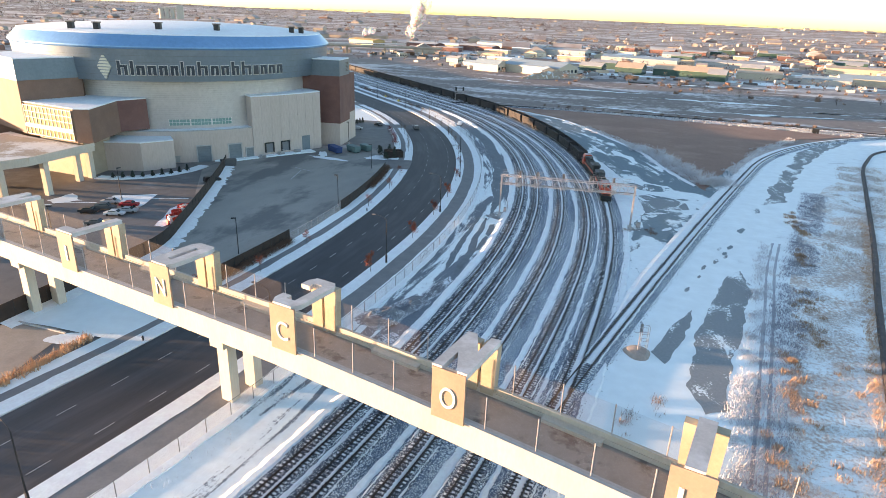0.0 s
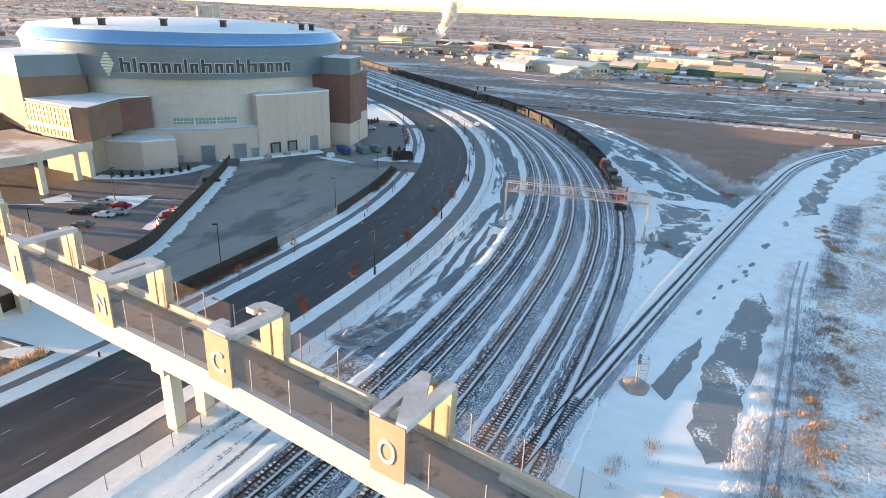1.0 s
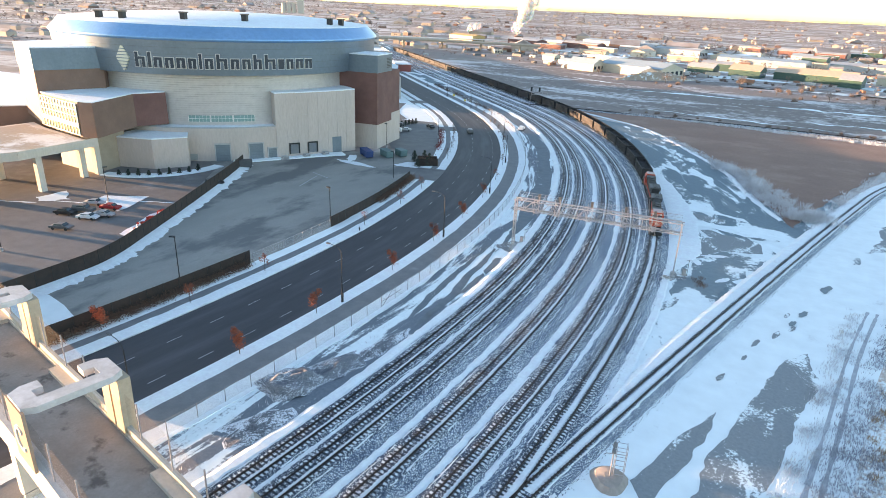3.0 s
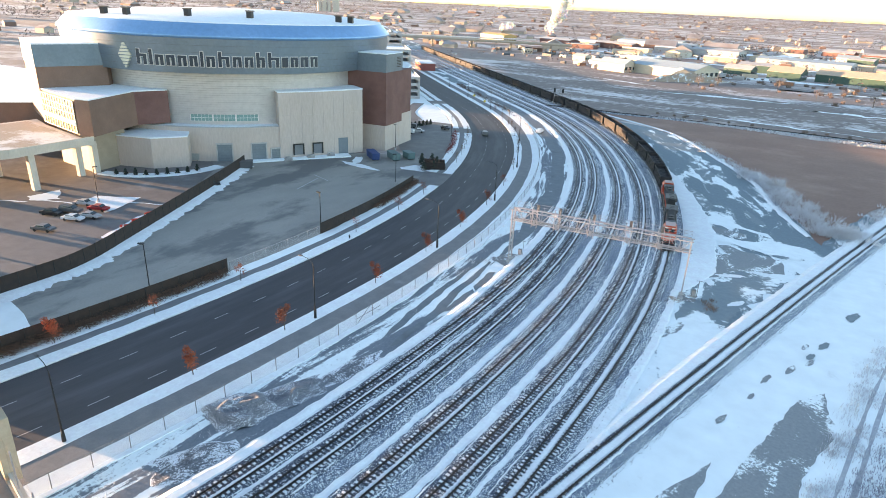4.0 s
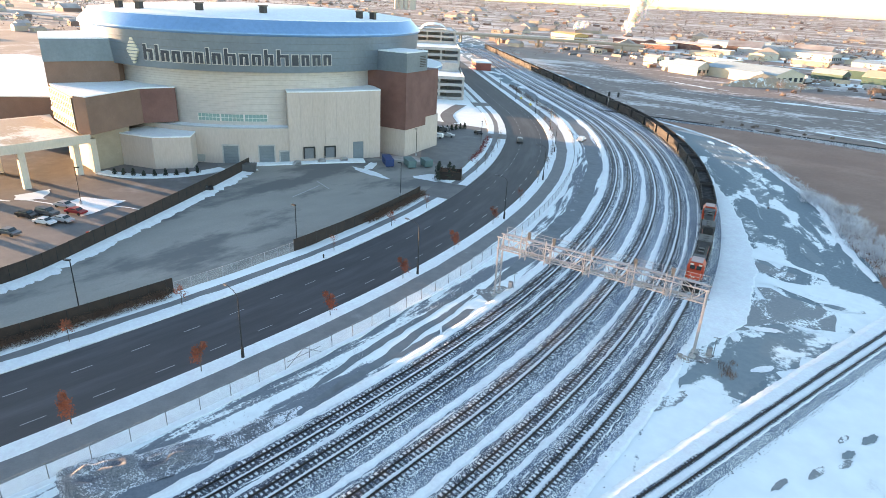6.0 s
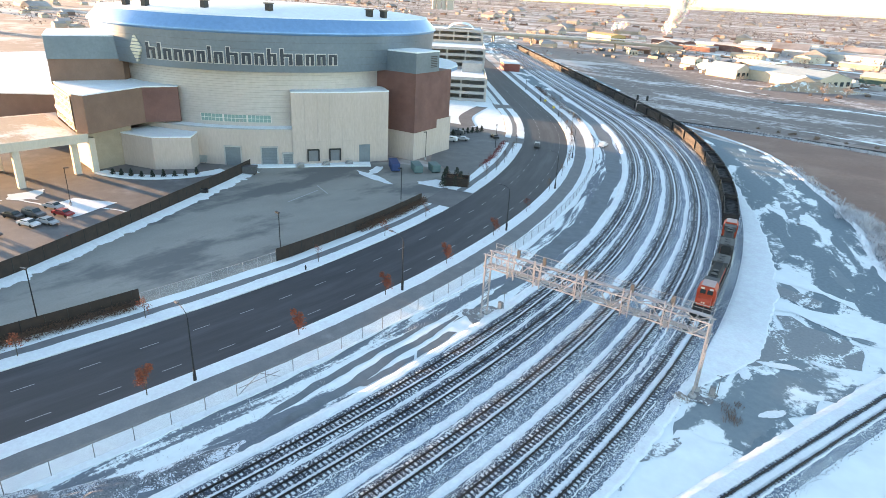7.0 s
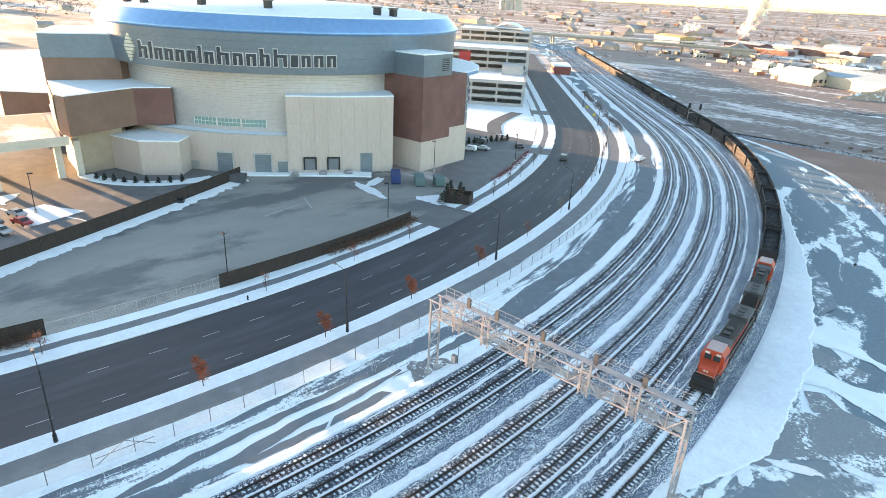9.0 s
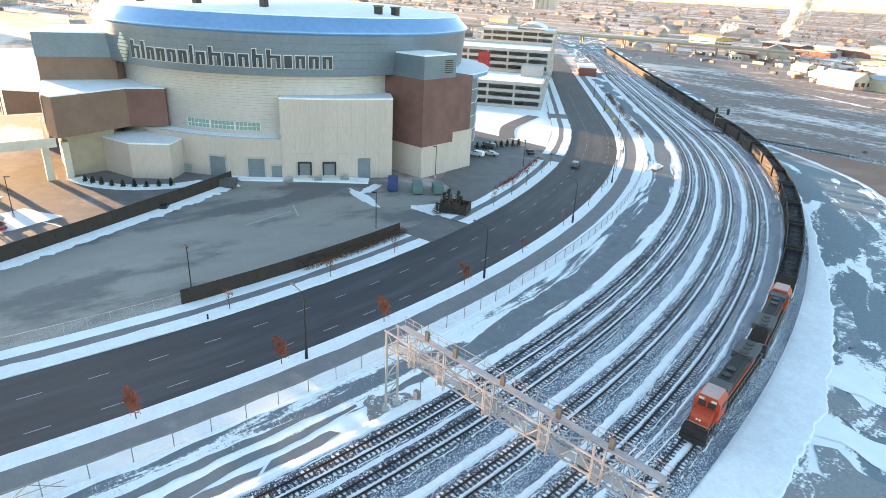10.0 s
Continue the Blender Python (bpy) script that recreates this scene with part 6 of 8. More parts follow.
# blown-off gravel beside the outer track
ragged("gravel_bare", [(-4.6, 200.5), (-0.9, 201.2), (4.7, 200.7), (6.0, 197.1), (3.0, 195.9), (-0.7, 196.6)], 0.052, gravel_thin, "bare grey gravel between snow", "gravel", 0.9, 0.7, 81.0)
ragged("gravel_bare", [(0.4, 167.3), (1.6, 172.1), (-0.6, 177.2), (-0.8, 182.0), (0.9, 183.4), (4.0, 182.9), (0.9, 188.0), (2.7, 189.5), (5.5, 187.3), (13.4, 186.7), (15.0, 179.1), (6.7, 174.2), (3.8, 168.3)], 0.056, gravel_thin, "bare grey gravel between snow", "gravel", 0.9, 0.7, 82.0)
ragged("snow_sheet", [(-6.5, 187.5), (-5.5, 193.5), (-1.5, 195.2), (4.5, 194.6), (8.0, 196.6), (15.0, 196.0), (16.5, 191.0), (12.0, 189.2), (6.0, 190.0), (2.4, 191.6), (-0.6, 189.5), (-2.5, 184.5)], 0.06, M["snow"], "smooth wind-laid snow on gravel", "snow", 1.0, 0.7, 83.0)
ragged("snow_sheet", [(-8.5, 203.0), (-6.0, 208.5), (-2.0, 210.8), (0.5, 207.8), (4.0, 203.8), (9.5, 204.0), (11.0, 201.0), (6.5, 202.3), (0.0, 203.2), (-4.5, 202.2)], 0.064, M["snow"], "smooth wind-laid snow on gravel", "snow", 1.0, 0.7, 84.0)
# wheel track through the snow
bm = bmesh.new()
for off in (0.4, 1.9):
    pts = smooth_line([(17, 62), (21.5, 90), (25.5, 115), (29, 138), (33, 158)], 14)
    prev = None
    for i, p in enumerate(pts):
        w = 0.26 + 0.2 * noise.noise((i * 0.6, off, 0))
        cur = [bm.verts.new((p.x + off - w, p.y, 0.02)), bm.verts.new((p.x + off + w, p.y, 0.02))]
        if prev:
            bm.faces.new((prev[0], prev[1], cur[1], cur[0]))
        prev = cur
tagged(part("wheel_rut", bm, surf("rut_ice", (0.30, 0.33, 0.36), (0.45, 0.48, 0.52), 0.8, 0.8, bumps=0.3)), "wheel rut pressed through the snow", "track", kind="structure")
blades("rut_weeds", near_poly([(16.2, 62), (20.5, 90), (24.2, 115), (27.8, 138), (31.8, 158)], 170, 0.5), M["frost_twig"], "frosted weeds along the wheel ruts", 0.5, 16, 0.04, 0.9)
# dark drainage ditch at the edge of the scrub
bm = bmesh.new()
pts = smooth_line([(28, 40), (34, 66), (38.5, 88), (43, 108), (48.1, 130), (55.7, 161), (61.5, 186), (70.3, 225), (79.3, 264), (86.5, 286), (93, 302), (104, 315), (122, 322)], 10)
prev = None
for i, p in enumerate(pts):
    q, q0 = pts[min(i + 1, len(pts) - 1)], pts[max(i - 1, 0)]
    t = (q - q0).normalized()
    nx, ny = t.y, -t.x
    w = 0.34 + 0.14 * noise.noise((i * 0.7, 2.0, 0))
    cur = [bm.verts.new((p.x + nx * o, p.y + ny * o, z)) for o, z in ((-w - 0.35, 0.03), (-w, 0.55), (w, 0.55), (w + 0.3, 0.03))]
    if prev:
        for k in range(3):
            bm.faces.new((prev[k], prev[k + 1], cur[k + 1], cur[k]))
    prev = cur
tagged(part("ditch_bank", bm, surf("ditch_dark", (0.045, 0.045, 0.05), (0.09, 0.08, 0.08), 0.6, 0.9, bumps=0.5)), "dark bank along the drainage ditch", "bank", kind="structure")
# grey gravel sheets left bare by the wind
ragged("gravel_curve", [(35.8, 194.6), (42.0, 200.9), (49, 225), (56, 251.2), (66, 280), (79, 309.7), (90, 330), (84, 326), (64, 296), (48.5, 240), (41, 215)], 0.006, gravel_thin, "bare grey gravel inside the curve of the branch track", "gravel", 2.0, 1.0, 4.0)
ragged("gravel_wye", [(1.4, 181.4), (12.5, 183.5), (18.5, 180.3), (14.1, 162.1), (9.1, 148.3), (1.9, 145), (-1.5, 152), (-3.5, 160), (-1, 170)], 0.02, gravel_patchy, "broad bare gravel beside the gantry foot", "gravel", 3.2, 0.8, 6.0)
for i, (x, y, rx, ry, tn) in enumerate(((-11, 226, 2.2, 12, 0.5), (-17, 262, 2.6, 18, 0.35), (0, 200, 1.6, 6, 0.7), (5, 215, 1.4, 6, 0.5), (-27, 290, 2.4, 14, 0.5), (14, 190, 4, 1.4, 0.1), (24, 206, 3.6, 1.0, 0.3), (33, 186, 1.0, 3.0, -0.3), (27, 165, 0.8, 2.2, -0.3), (23, 150, 0.6, 1.6, -0.3), (21.5, 145, 0.5, 1.2, -0.3))):
    blot(f"gravel_streak_{i}", x, y, rx, ry, tn, 0.024 + 0.004 * i, gravel_patchy, "wind-bared gravel streak in snow", "gravel", 80.0 + i, 90, 0.36)
for i, (x, y, rx, ry, tn) in enumerate(((6, 171, 3.0, 0.8, 0.5), (9, 158, 0.7, 2.2, -0.5), (3.2, 165, 0.8, 1.6, 0.2), (11, 176, 2.2, 0.6, 0.2))):
    blot(f"snow_fleck_{i}", x, y, rx, ry, tn, 0.072 + 0.004 * i, M["snow_clean"], "ragged leftover snow on gravel", "snow", 130.0 + i, 60, 0.36)
spoil_mat = patchy("pad_gravel", (0.16, 0.165, 0.175), (0.24, 0.235, 0.235), SNOW, 0.5, (0.52, 0.6), 3.0, speck=0.6)
blot("pad_left", GA.x, GA.y, 3.4, 3.0, 0, 0.036, spoil_mat, "bare gravel pad at the gantry foot", "gravel", 20.0, 60, 0.4)
blot("pad_right", GB.x, GB.y, 2.6, 2.0, 0.4, 0.068, spoil_mat, "bare gravel pad at the gantry foot", "gravel", 21.0, 60, 0.5)


def signal_mast(x, y):
    root = thing("signal_mast", (x, y, 0), 15, "small galvanised signal mast with ladder cage on a gravel mound", "signal mast")
    bm = bmesh.new()
    ringv = []
    for r, z in ((2.1, -0.02), (1.5, 0.5), (0.6, 0.66)):
        ringv.append([bm.verts.new((r * (1 + 0.12 * math.sin(3 * a)) * math.cos(a), r * 1.15 * math.sin(a), z)) for a in (2 * math.pi * i / 16 for i in range(16))])
    for a, b in zip(ringv, ringv[1:]):
        for i in range(16):
            bm.faces.new((a[i], a[(i + 1) % 16], b[(i + 1) % 16], b[i]))
    bm.faces.new(ringv[-1])
    part("mound", bm, surf("mound_gravel", (0.36, 0.31, 0.28), (0.28, 0.245, 0.225), 1.5, 0.9, bumps=0.7), root, "brown gravel mound")
    bm = bmesh.new()
    tube(bm, (0, 0, 0.6), (0, 0, 5.4), 0.1, 0.08, 8)
    part("mast", bm, M["galv"], root)
    bm = bmesh.new()
    for dx in (0.35, 1.45):
        for dy in (0.1, 1.0):
            beam(bm, (dx, dy, 0.5), (dx, dy, 4.6), 0.06)
    for k in range(4):
        z = 0.9 + 1.2 * k
        for dy in (0.1, 1.0):
            beam(bm, (0.35, dy, z), (1.45, dy, z), 0.05)
        for dx in (0.35, 1.45):
            beam(bm, (dx, 0.1, z), (dx, 1.0, z), 0.05)
    part("ladder", bm, M["galv"], root)
    for z in (3.9, 4.7):
        bm = bmesh.new()
        quad_box(bm, (-0.2, -0.28, z), (0.2, -0.1, z + 0.6))
        part("signal_head", bm, M["fence_grey"], root)
    bm = bmesh.new()
    beam(bm, (-0.8, 0, 3.6), (1.4, 0.2, 3.6), 0.07)
    part("platform", bm, M["galv"], root)
    return root


signal_mast(4.2, 90.5)


# low heap of spoil beside the first track
def spoil_heap(name, cx, cy, rx, ry, h, turn, seed, material, label):
    n = 26
    bm = bmesh.new()
    c, s_ = math.cos(turn), math.sin(turn)
    g = []
    for i in range(n + 1):
        row = []
        for j in range(n + 1):
            u, v = 2 * i / n - 1, 2 * j / n - 1
            r = math.hypot(u, v) * (1 + 0.35 * noise.noise((u * 1.8 + seed, v * 1.8, seed)))
            z = h * max(0.0, 1 - r * r) * (0.6 + 0.5 * noise.noise((u * 3 + seed, v * 3, 1.0))) + 0.16 * max(0.0, 1 - r) * noise.noise((u * 9, v * 9, seed))
            x, y = u * rx, v * ry
            row.append(bm.verts.new((cx + c * x - s_ * y, cy + s_ * x + c * y, z - 0.06)))
        g.append(row)
    for i in range(n):
        for j in range(n):
            bm.faces.new((g[i][j], g[i + 1][j], g[i + 1][j + 1], g[i][j + 1]))
    return tagged(part(name, bm, material, None, "", True), label, "gravel heap", kind="stuff")


spoil = stony("spoil_gravel", (0.07, 0.082, 0.10), (0.21, 0.225, 0.25), (0.55, 0.59, 0.63), 0.09, 0.26, 2.6, 1.7, (1.0, 1.0, 1.0), "Generated", 0.3)
flecked = stony("flecked_soil", (0.06, 0.07, 0.085), (0.19, 0.20, 0.22), (0.66, 0.70, 0.74), 0.10, 0.42, 3.2, 2.0, (1.0, 1.0, 1.0), "Generated", 0.3)
spoil_heap("gravel_heap", -38.0, 86.0, 3.7, 4.6, 2.2, -0.5, 3.0, spoil, "heap of dark gravel with a snowy back")
spoil_heap("gravel_heap", -35.2, 92.6, 2.6, 5.2, 1.3, -0.35, 5.0, spoil, "low heap of dark gravel with snow flecks")
spoil_heap("gravel_heap", -33.0, 101.0, 1.7, 6.5, 0.6, -0.15, 7.0, flecked, "low ridge of dark gravel with snow flecks")
spoil_heap("gravel_heap", -35.0, 77.0, 3.0, 5.0, 0.5, -0.3, 9.0, flecked, "trampled dark soil showing through snow")
blades("dead_brush", [(4.6 + rng.gauss(0, 0.5), 155.5 + rng.gauss(0, 0.8)) for _ in range(9)] + [(-1.2 + rng.gauss(0, 0.3), 151.0 + rng.gauss(0, 0.5)) for _ in range(4)], M["twig"], "dead dark weeds by the gantry foot", 0.5, 12, 0.035, 0.6)
blades("yard_weeds", [tuple(at_line(rng.uniform(-110, 130), rng.gauss(-11.5, 1.5)).xy) for _ in range(160)], M["frost_twig"], "frosted weeds along the railway fence", 0.45, 9, 0.04, 0.8)


def loose_stones(name, spots, size, material, label):
    """Small four-sided stones lying on the ground."""
    g = np.random.default_rng(len(spots))
    p = np.array(spots, float)
    k = len(p)
    r = size * g.uniform(0.5, 1.5, k)
    t = g.uniform(0, 6.283, k)
    tri = [np.stack([p[:, 0] + r * np.cos(t + q), p[:, 1] + r * np.sin(t + q) * 1.3, p[:, 2] - 0.02], 1) for q in (0.0, 2.1, 4.2)]
    top = np.stack([p[:, 0], p[:, 1], p[:, 2] + r * 0.9], 1)
    v = np.stack([*tri, top], 1).reshape(-1, 3)
    b = 4 * np.arange(k)[:, None]
    f = np.concatenate([b + np.array(q) for q in ((0, 1, 3), (1, 2, 3), (2, 0, 3))], 0)
    me = bpy.data.meshes.new(name)
    me.from_pydata(v.tolist(), [], f.tolist())
    me.materials.append(material)
    return tagged(new(name, me), label, "gravel", kind="stuff")


stone = surf("dark_stone", (0.05, 0.055, 0.065), (0.12, 0.125, 0.135), 1.0, 0.9, bumps=0.0)
spots = []
for _ in range(9000):
    d = rng.choice((-3.3, -3.0, 6.4, 6.9, 13.6, 14.2, 20.4, 26.2, 26.6, 27.0)) + rng.gauss(0, 0.55)
    spots.append(tuple(at_line(rng.uniform(-120, 170), d, 0.21 if -3.6 < d < 26.6 else 0.0)))
for _ in range(3500):
    spots.append(tuple(BRANCH.at(rng.uniform(-20, 240), rng.choice((-2.7, 2.6)) + rng.gauss(0, 0.3), 0.0)))
loose_stones("loose_stones", spots, 0.075, stone, "loose dark ballast stones scattered on snow")


def equipment_cabinet(x, y, turn):
    root = thing("equipment_cabinet", (x, y, 0), turn, "small grey trackside cabinet beside a post", "cabinet", "trackside cabinets")
    bm = bmesh.new()
    quad_box(bm, (-0.35, -0.25, 0.25), (0.35, 0.25, 1.5))
    body = part("body", bm, M["fence_grey"], root)
    bm = bmesh.new()
    quad_box(bm, (-0.3, -0.27, 0.32), (0.3, -0.25, 1.42))
    part("door", bm, M["galv"], body)
    bm = bmesh.new()
    quad_box(bm, (-0.42, -0.32, -0.1), (0.42, 0.32, 0.25))
    part("plinth", bm, M["kerb"], root)
    bm = bmesh.new()
    tube(bm, (0.6, 0, -0.1), (0.6, 0, 3.4), 0.06, 0.05, 6)
    part("post", bm, M["fence_grey"], root)
    bm = bmesh.new()
    beam(bm, (0.1, 0, 3.3), (1.1, 0, 3.3), 0.07)
    part("cross_arm", bm, M["fence_grey"], root)


equipment_cabinet(-32.4, 154.1, 10)
equipment_cabinet(1.8, 156.0, 20)
spoil_heap("rock_pile", -1.2, 152.6, 1.5, 1.2, 0.8, 0.3, 11.0, patchy("rock_pile_stone", (0.26, 0.22, 0.2), (0.38, 0.33, 0.3), SNOW, 0.6, (0.5, 0.6), 3.0, speck=0.7, bumps=1.0), "small pile of pale rocks at the gantry foot")
blades("dead_brush", [(5.8 + rng.gauss(0, 0.5), 153.3 + rng.gauss(0, 0.9)) for _ in range(12)], M["twig"], "dark dead bush in the snow", 0.7, 16, 0.03, 0.6)
# braced bay in the chain-link fence
bay = thing("fence_bay", label="steel braced bay of the chain-link fence", category="fence", group="fence bays")
for s0, s1, up in ((-8.9, -5.9, 1), (-5.9, -2.9, -1)):
    a, b = at_line(s0, -13.9, 0.1), at_line(s1, -13.9, 0.1)
    bm = bmesh.new()
    beam(bm, a + Vector((0, 0, 0.15 if up > 0 else 2.0)), b + Vector((0, 0, 2.0 if up > 0 else 0.15)), 0.06)
    part("brace", bm, M["fence_grey"], bay)
    bm = bmesh.new()
    beam(bm, a + Vector((0, 0, 1.05)), b + Vector((0, 0, 1.05)), 0.06)
    part("mid_rail", bm, M["fence_grey"], bay)

# ---------- vehicles ----------
def car(kind, paint_mat):
    root = thing("car", category="car", group="parked cars")
    L, W, H = {"sedan": (4.7, 1.82, 1.45), "suv": (4.9, 1.95, 1.8), "van": (5.6, 2.0, 2.1)}[kind]
    prof = {"sedan": [(-1, 0.3), (-1, 0.62), (-0.62, 0.68), (-0.36, 1.0), (0.28, 1.0), (0.52, 0.66), (0.96, 0.56), (1, 0.3)],
            "suv": [(-1, 0.25), (-0.98, 0.66), (-0.86, 1.0), (0.2, 1.0), (0.45, 0.64), (0.95, 0.56), (1, 0.25)],
            "van": [(-1, 0.22), (-1, 0.96), (-0.92, 1.0), (0.42, 1.0), (0.66, 0.62), (0.96, 0.5), (1, 0.22)]}[kind]
    bm = bmesh.new()
    rows = []
    for y, k, t in ((-W / 2, 0.96, 0.0), (-W / 2 * 0.86, 1.0, 1.0), (W / 2 * 0.86, 1.0, 1.0), (W / 2, 0.96, 0.0)):
        rows.append([bm.verts.new((x * L / 2 * (1 if t else 0.99), y, (z if (t or z < 0.7) else 0.7) * H)) for x, z in prof])
    n = len(prof)
    for a, b in zip(rows, rows[1:]):
        for i in range(n):
            bm.faces.new((a[i], a[(i + 1) % n], b[(i + 1) % n], b[i]))
    bm.faces.new(rows[0][::-1])
    bm.faces.new(rows[-1])
    body = part("body", bm, paint_mat, root)
    bm = bmesh.new()
    for sy in (-1, 1):
        quad_box(bm, (-0.3 * L / 1.3, sy * W * 0.46 - 0.02, 0.70 * H), (0.14 * L, sy * W * 0.46 + 0.02, 0.93 * H))
    part("side_window", bm, M["glass"], body)
    xs = prof[3 if kind == "suv" else 4]
    bm = bmesh.new()
    a0, a1 = (prof[-4], prof[-3]) if kind != "suv" else (prof[3], prof[4])
    v = [Vector((a0[0] * L / 2 + 0.03, -W * 0.4, a0[1] * H - 0.02)), Vector((a0[0] * L / 2 + 0.03, W * 0.4, a0[1] * H - 0.02)), Vector((a1[0] * L / 2 + 0.03, W * 0.4, a1[1] * H + 0.06)), Vector((a1[0] * L / 2 + 0.03, -W * 0.4, a1[1] * H + 0.06))]
    quads = [bm.verts.new(p) for p in v] + [bm.verts.new(p + Vector((0.05, 0, 0.05))) for p in v]
    bm.faces.new(quads[:4])
    bm.faces.new(quads[4:][::-1])
    for i in range(4):
        bm.faces.new((quads[i], quads[(i + 1) % 4], quads[4 + (i + 1) % 4], quads[4 + i]))
    part("windscreen", bm, M["glass"], body)
    for x in (-0.31 * L, 0.31 * L):
        for y in (-W / 2 + 0.1, W / 2 - 0.1):
            bm = bmesh.new()
            tube(bm, (x, y - 0.11, 0.33), (x, y + 0.11, 0.33), 0.33, 0.33, 12)
            part("wheel", bm, M["tyre"], root)
    return root


paints = {"red": (0.32, 0.02, 0.025), "white": (0.62, 0.63, 0.64), "silver": (0.34, 0.35, 0.36), "black": (0.015, 0.015, 0.018), "grey": (0.09, 0.095, 0.1), "orange": (0.5, 0.13, 0.04), "blue": (0.03, 0.06, 0.14)}
for kind, colour, x, y, r in [("sedan", "white", -120.3, 110.5, 24), ("sedan", "silver", -119.2, 113.6, 24), ("suv", "grey", -125.6, 113.0, 24), ("sedan", "red", -122.6, 117.6, 24), ("sedan", "silver", -128.6, 117.6, 24), ("sedan", "black", -127.4, 109.6, 24), ("sedan", "grey", -118.5, 103.4, 24),
                              ("suv", "black", -119.6, 146.3, 60),
                              ("suv", "white", -122.6, 241.3, 205), ("sedan", "silver", -121.0, 246.0, 205), ("suv", "grey", -128.8, 251.9, 205), ("sedan", "black", -116.7, 259.0, 150),
                              ("suv", "grey", -98.6, 260.1, 123)]:
    c = car(kind, plain("car_paint_" + colour, paints[colour], 0.3))
    c.matrix_basis = pose(x, y, 0.0, 0, 0, r)
    tagged(c, f"{colour} {kind} {'driving on the street' if x == -98.6 else 'parked on frosty asphalt'}")
c = car("suv", plain("car_paint_white", paints["white"], 0.3))
p = at_line(176, -9.9)
c.matrix_basis = pose(p.x, p.y, 0.02, 0, 0, 100)
tagged(c, "white pickup parked on the yard service lane")

# planted island and ploughed snow in the west car park
ragged("snow_island", [(-131.4, 117.1), (-133.6, 123.7), (-124.2, 129.0), (-120.2, 120.2), (-120.0, 117.6), (-125, 119.6)], 0.04, M["snow_clean"], "snow-covered island in the car park", "snow", 0.5, 1.0, 2.0)
ragged("snow_patch", [(-146.6, 113.3), (-143.9, 120.7), (-137.1, 116.7), (-142.0, 112.1)], -0.03, M["snow"], "thin frozen snow on asphalt", "snow", 1.6, 0.8, 3.0)
ragged("snow_bay", [(-106.5, 108.3), (-112.2, 120.6), (-111.8, 126.5), (-108.8, 125.6), (-103.8, 115.2), (-104.0, 108.5)], 0.02, M["snow_clean"], "snow-covered storage bay beside the fence", "snow", 0.4, 1.0, 4.0)
for i in range(5):
    ragged(f"ice_streak_{i}", [(-150 + i * 9, 106 + i * 6.5), (-141 + i * 9, 110 + i * 6.5), (-141 + i * 9, 110.6 + i * 6.5), (-150 + i * 9, 106.5 + i * 6.5)], -0.04, M["snow"], "thin streak of ice on asphalt", "snow", 0.9, 0.7, 11.0 + i)


def road_barrier(x, y, turn, mat, label):
    """A plastic water-filled barrier with a waisted profile."""
    root = thing("road_barrier", (x, y, 0.02), turn, label, "barrier", "stored barriers")
    prof = [(-0.3, 0), (0.3, 0), (0.3, 0.18), (0.14, 0.45), (0.1, 1.0), (-0.1, 1.0), (-0.14, 0.45), (-0.3, 0.18)]
    bm = bmesh.new()
    va = [bm.verts.new((-0.95, py, pz)) for py, pz in prof]
    vb = [bm.verts.new((0.95, py, pz)) for py, pz in prof]
    bm.faces.new(va)
    bm.faces.new(vb[::-1])
    for i in range(8):
        bm.faces.new((va[i], va[(i + 1) % 8], vb[(i + 1) % 8], vb[i]))
    part("body", bm, mat, root)
    bm = bmesh.new()
    tube(bm, (0, 0, 1.0), (0, 0, 1.07), 0.09, 0.09, 8)
    part("filler_cap", bm, M["dark_metal"], root)


red_pl, white_pl = plain("barrier_red", (0.55, 0.05, 0.03)), plain("barrier_white", (0.7, 0.68, 0.66))
bg = random.Random(21)
for i in range(26):
    k = bg.random()
    is_red = bg.random() < 0.68
    road_barrier(-104.6 - 5.6 * k + bg.uniform(-1.1, 1.1), 111.5 + 12.5 * k + bg.uniform(-1, 1), bg.uniform(0, 180), red_pl if is_red else white_pl, "red plastic road barrier stored on snow" if is_red else "white plastic road barrier stored on snow")
blot("snow_patch_e", -88.5, 199.5, 5.5, 3.5, 0.5, 0.0, M["snow_clean"], "snow around the evergreen bed", "snow", 36.0, 40, 0.4)
# kerbed planting bed in front of the annex
bed_bm = bmesh.new()
ring(bed_bm, [(24.5, -0.1), (24.5, 0.2), (21.0, 0.25), (21.0, -0.1)], -1.35, 0.15, 40, -157, 158)
solid("planting_bed", bed_bm, M["snow"], "curved snowy planting bed with kerb", "planting bed", kind="structure")
for (nm, pts) in (("dock_apron", [(-135.5, 168.0), (-131.0, 170.0), (-119, 189.0), (-113.5, 196.5), (-117, 199), (-128, 184), (-138, 173)]),):
    bm = bmesh.new()
    prism(bm, pts, -0.1, 0.35)
    solid(nm, bm, M["snow"], "low snow-dusted dock apron", "apron", kind="structure")


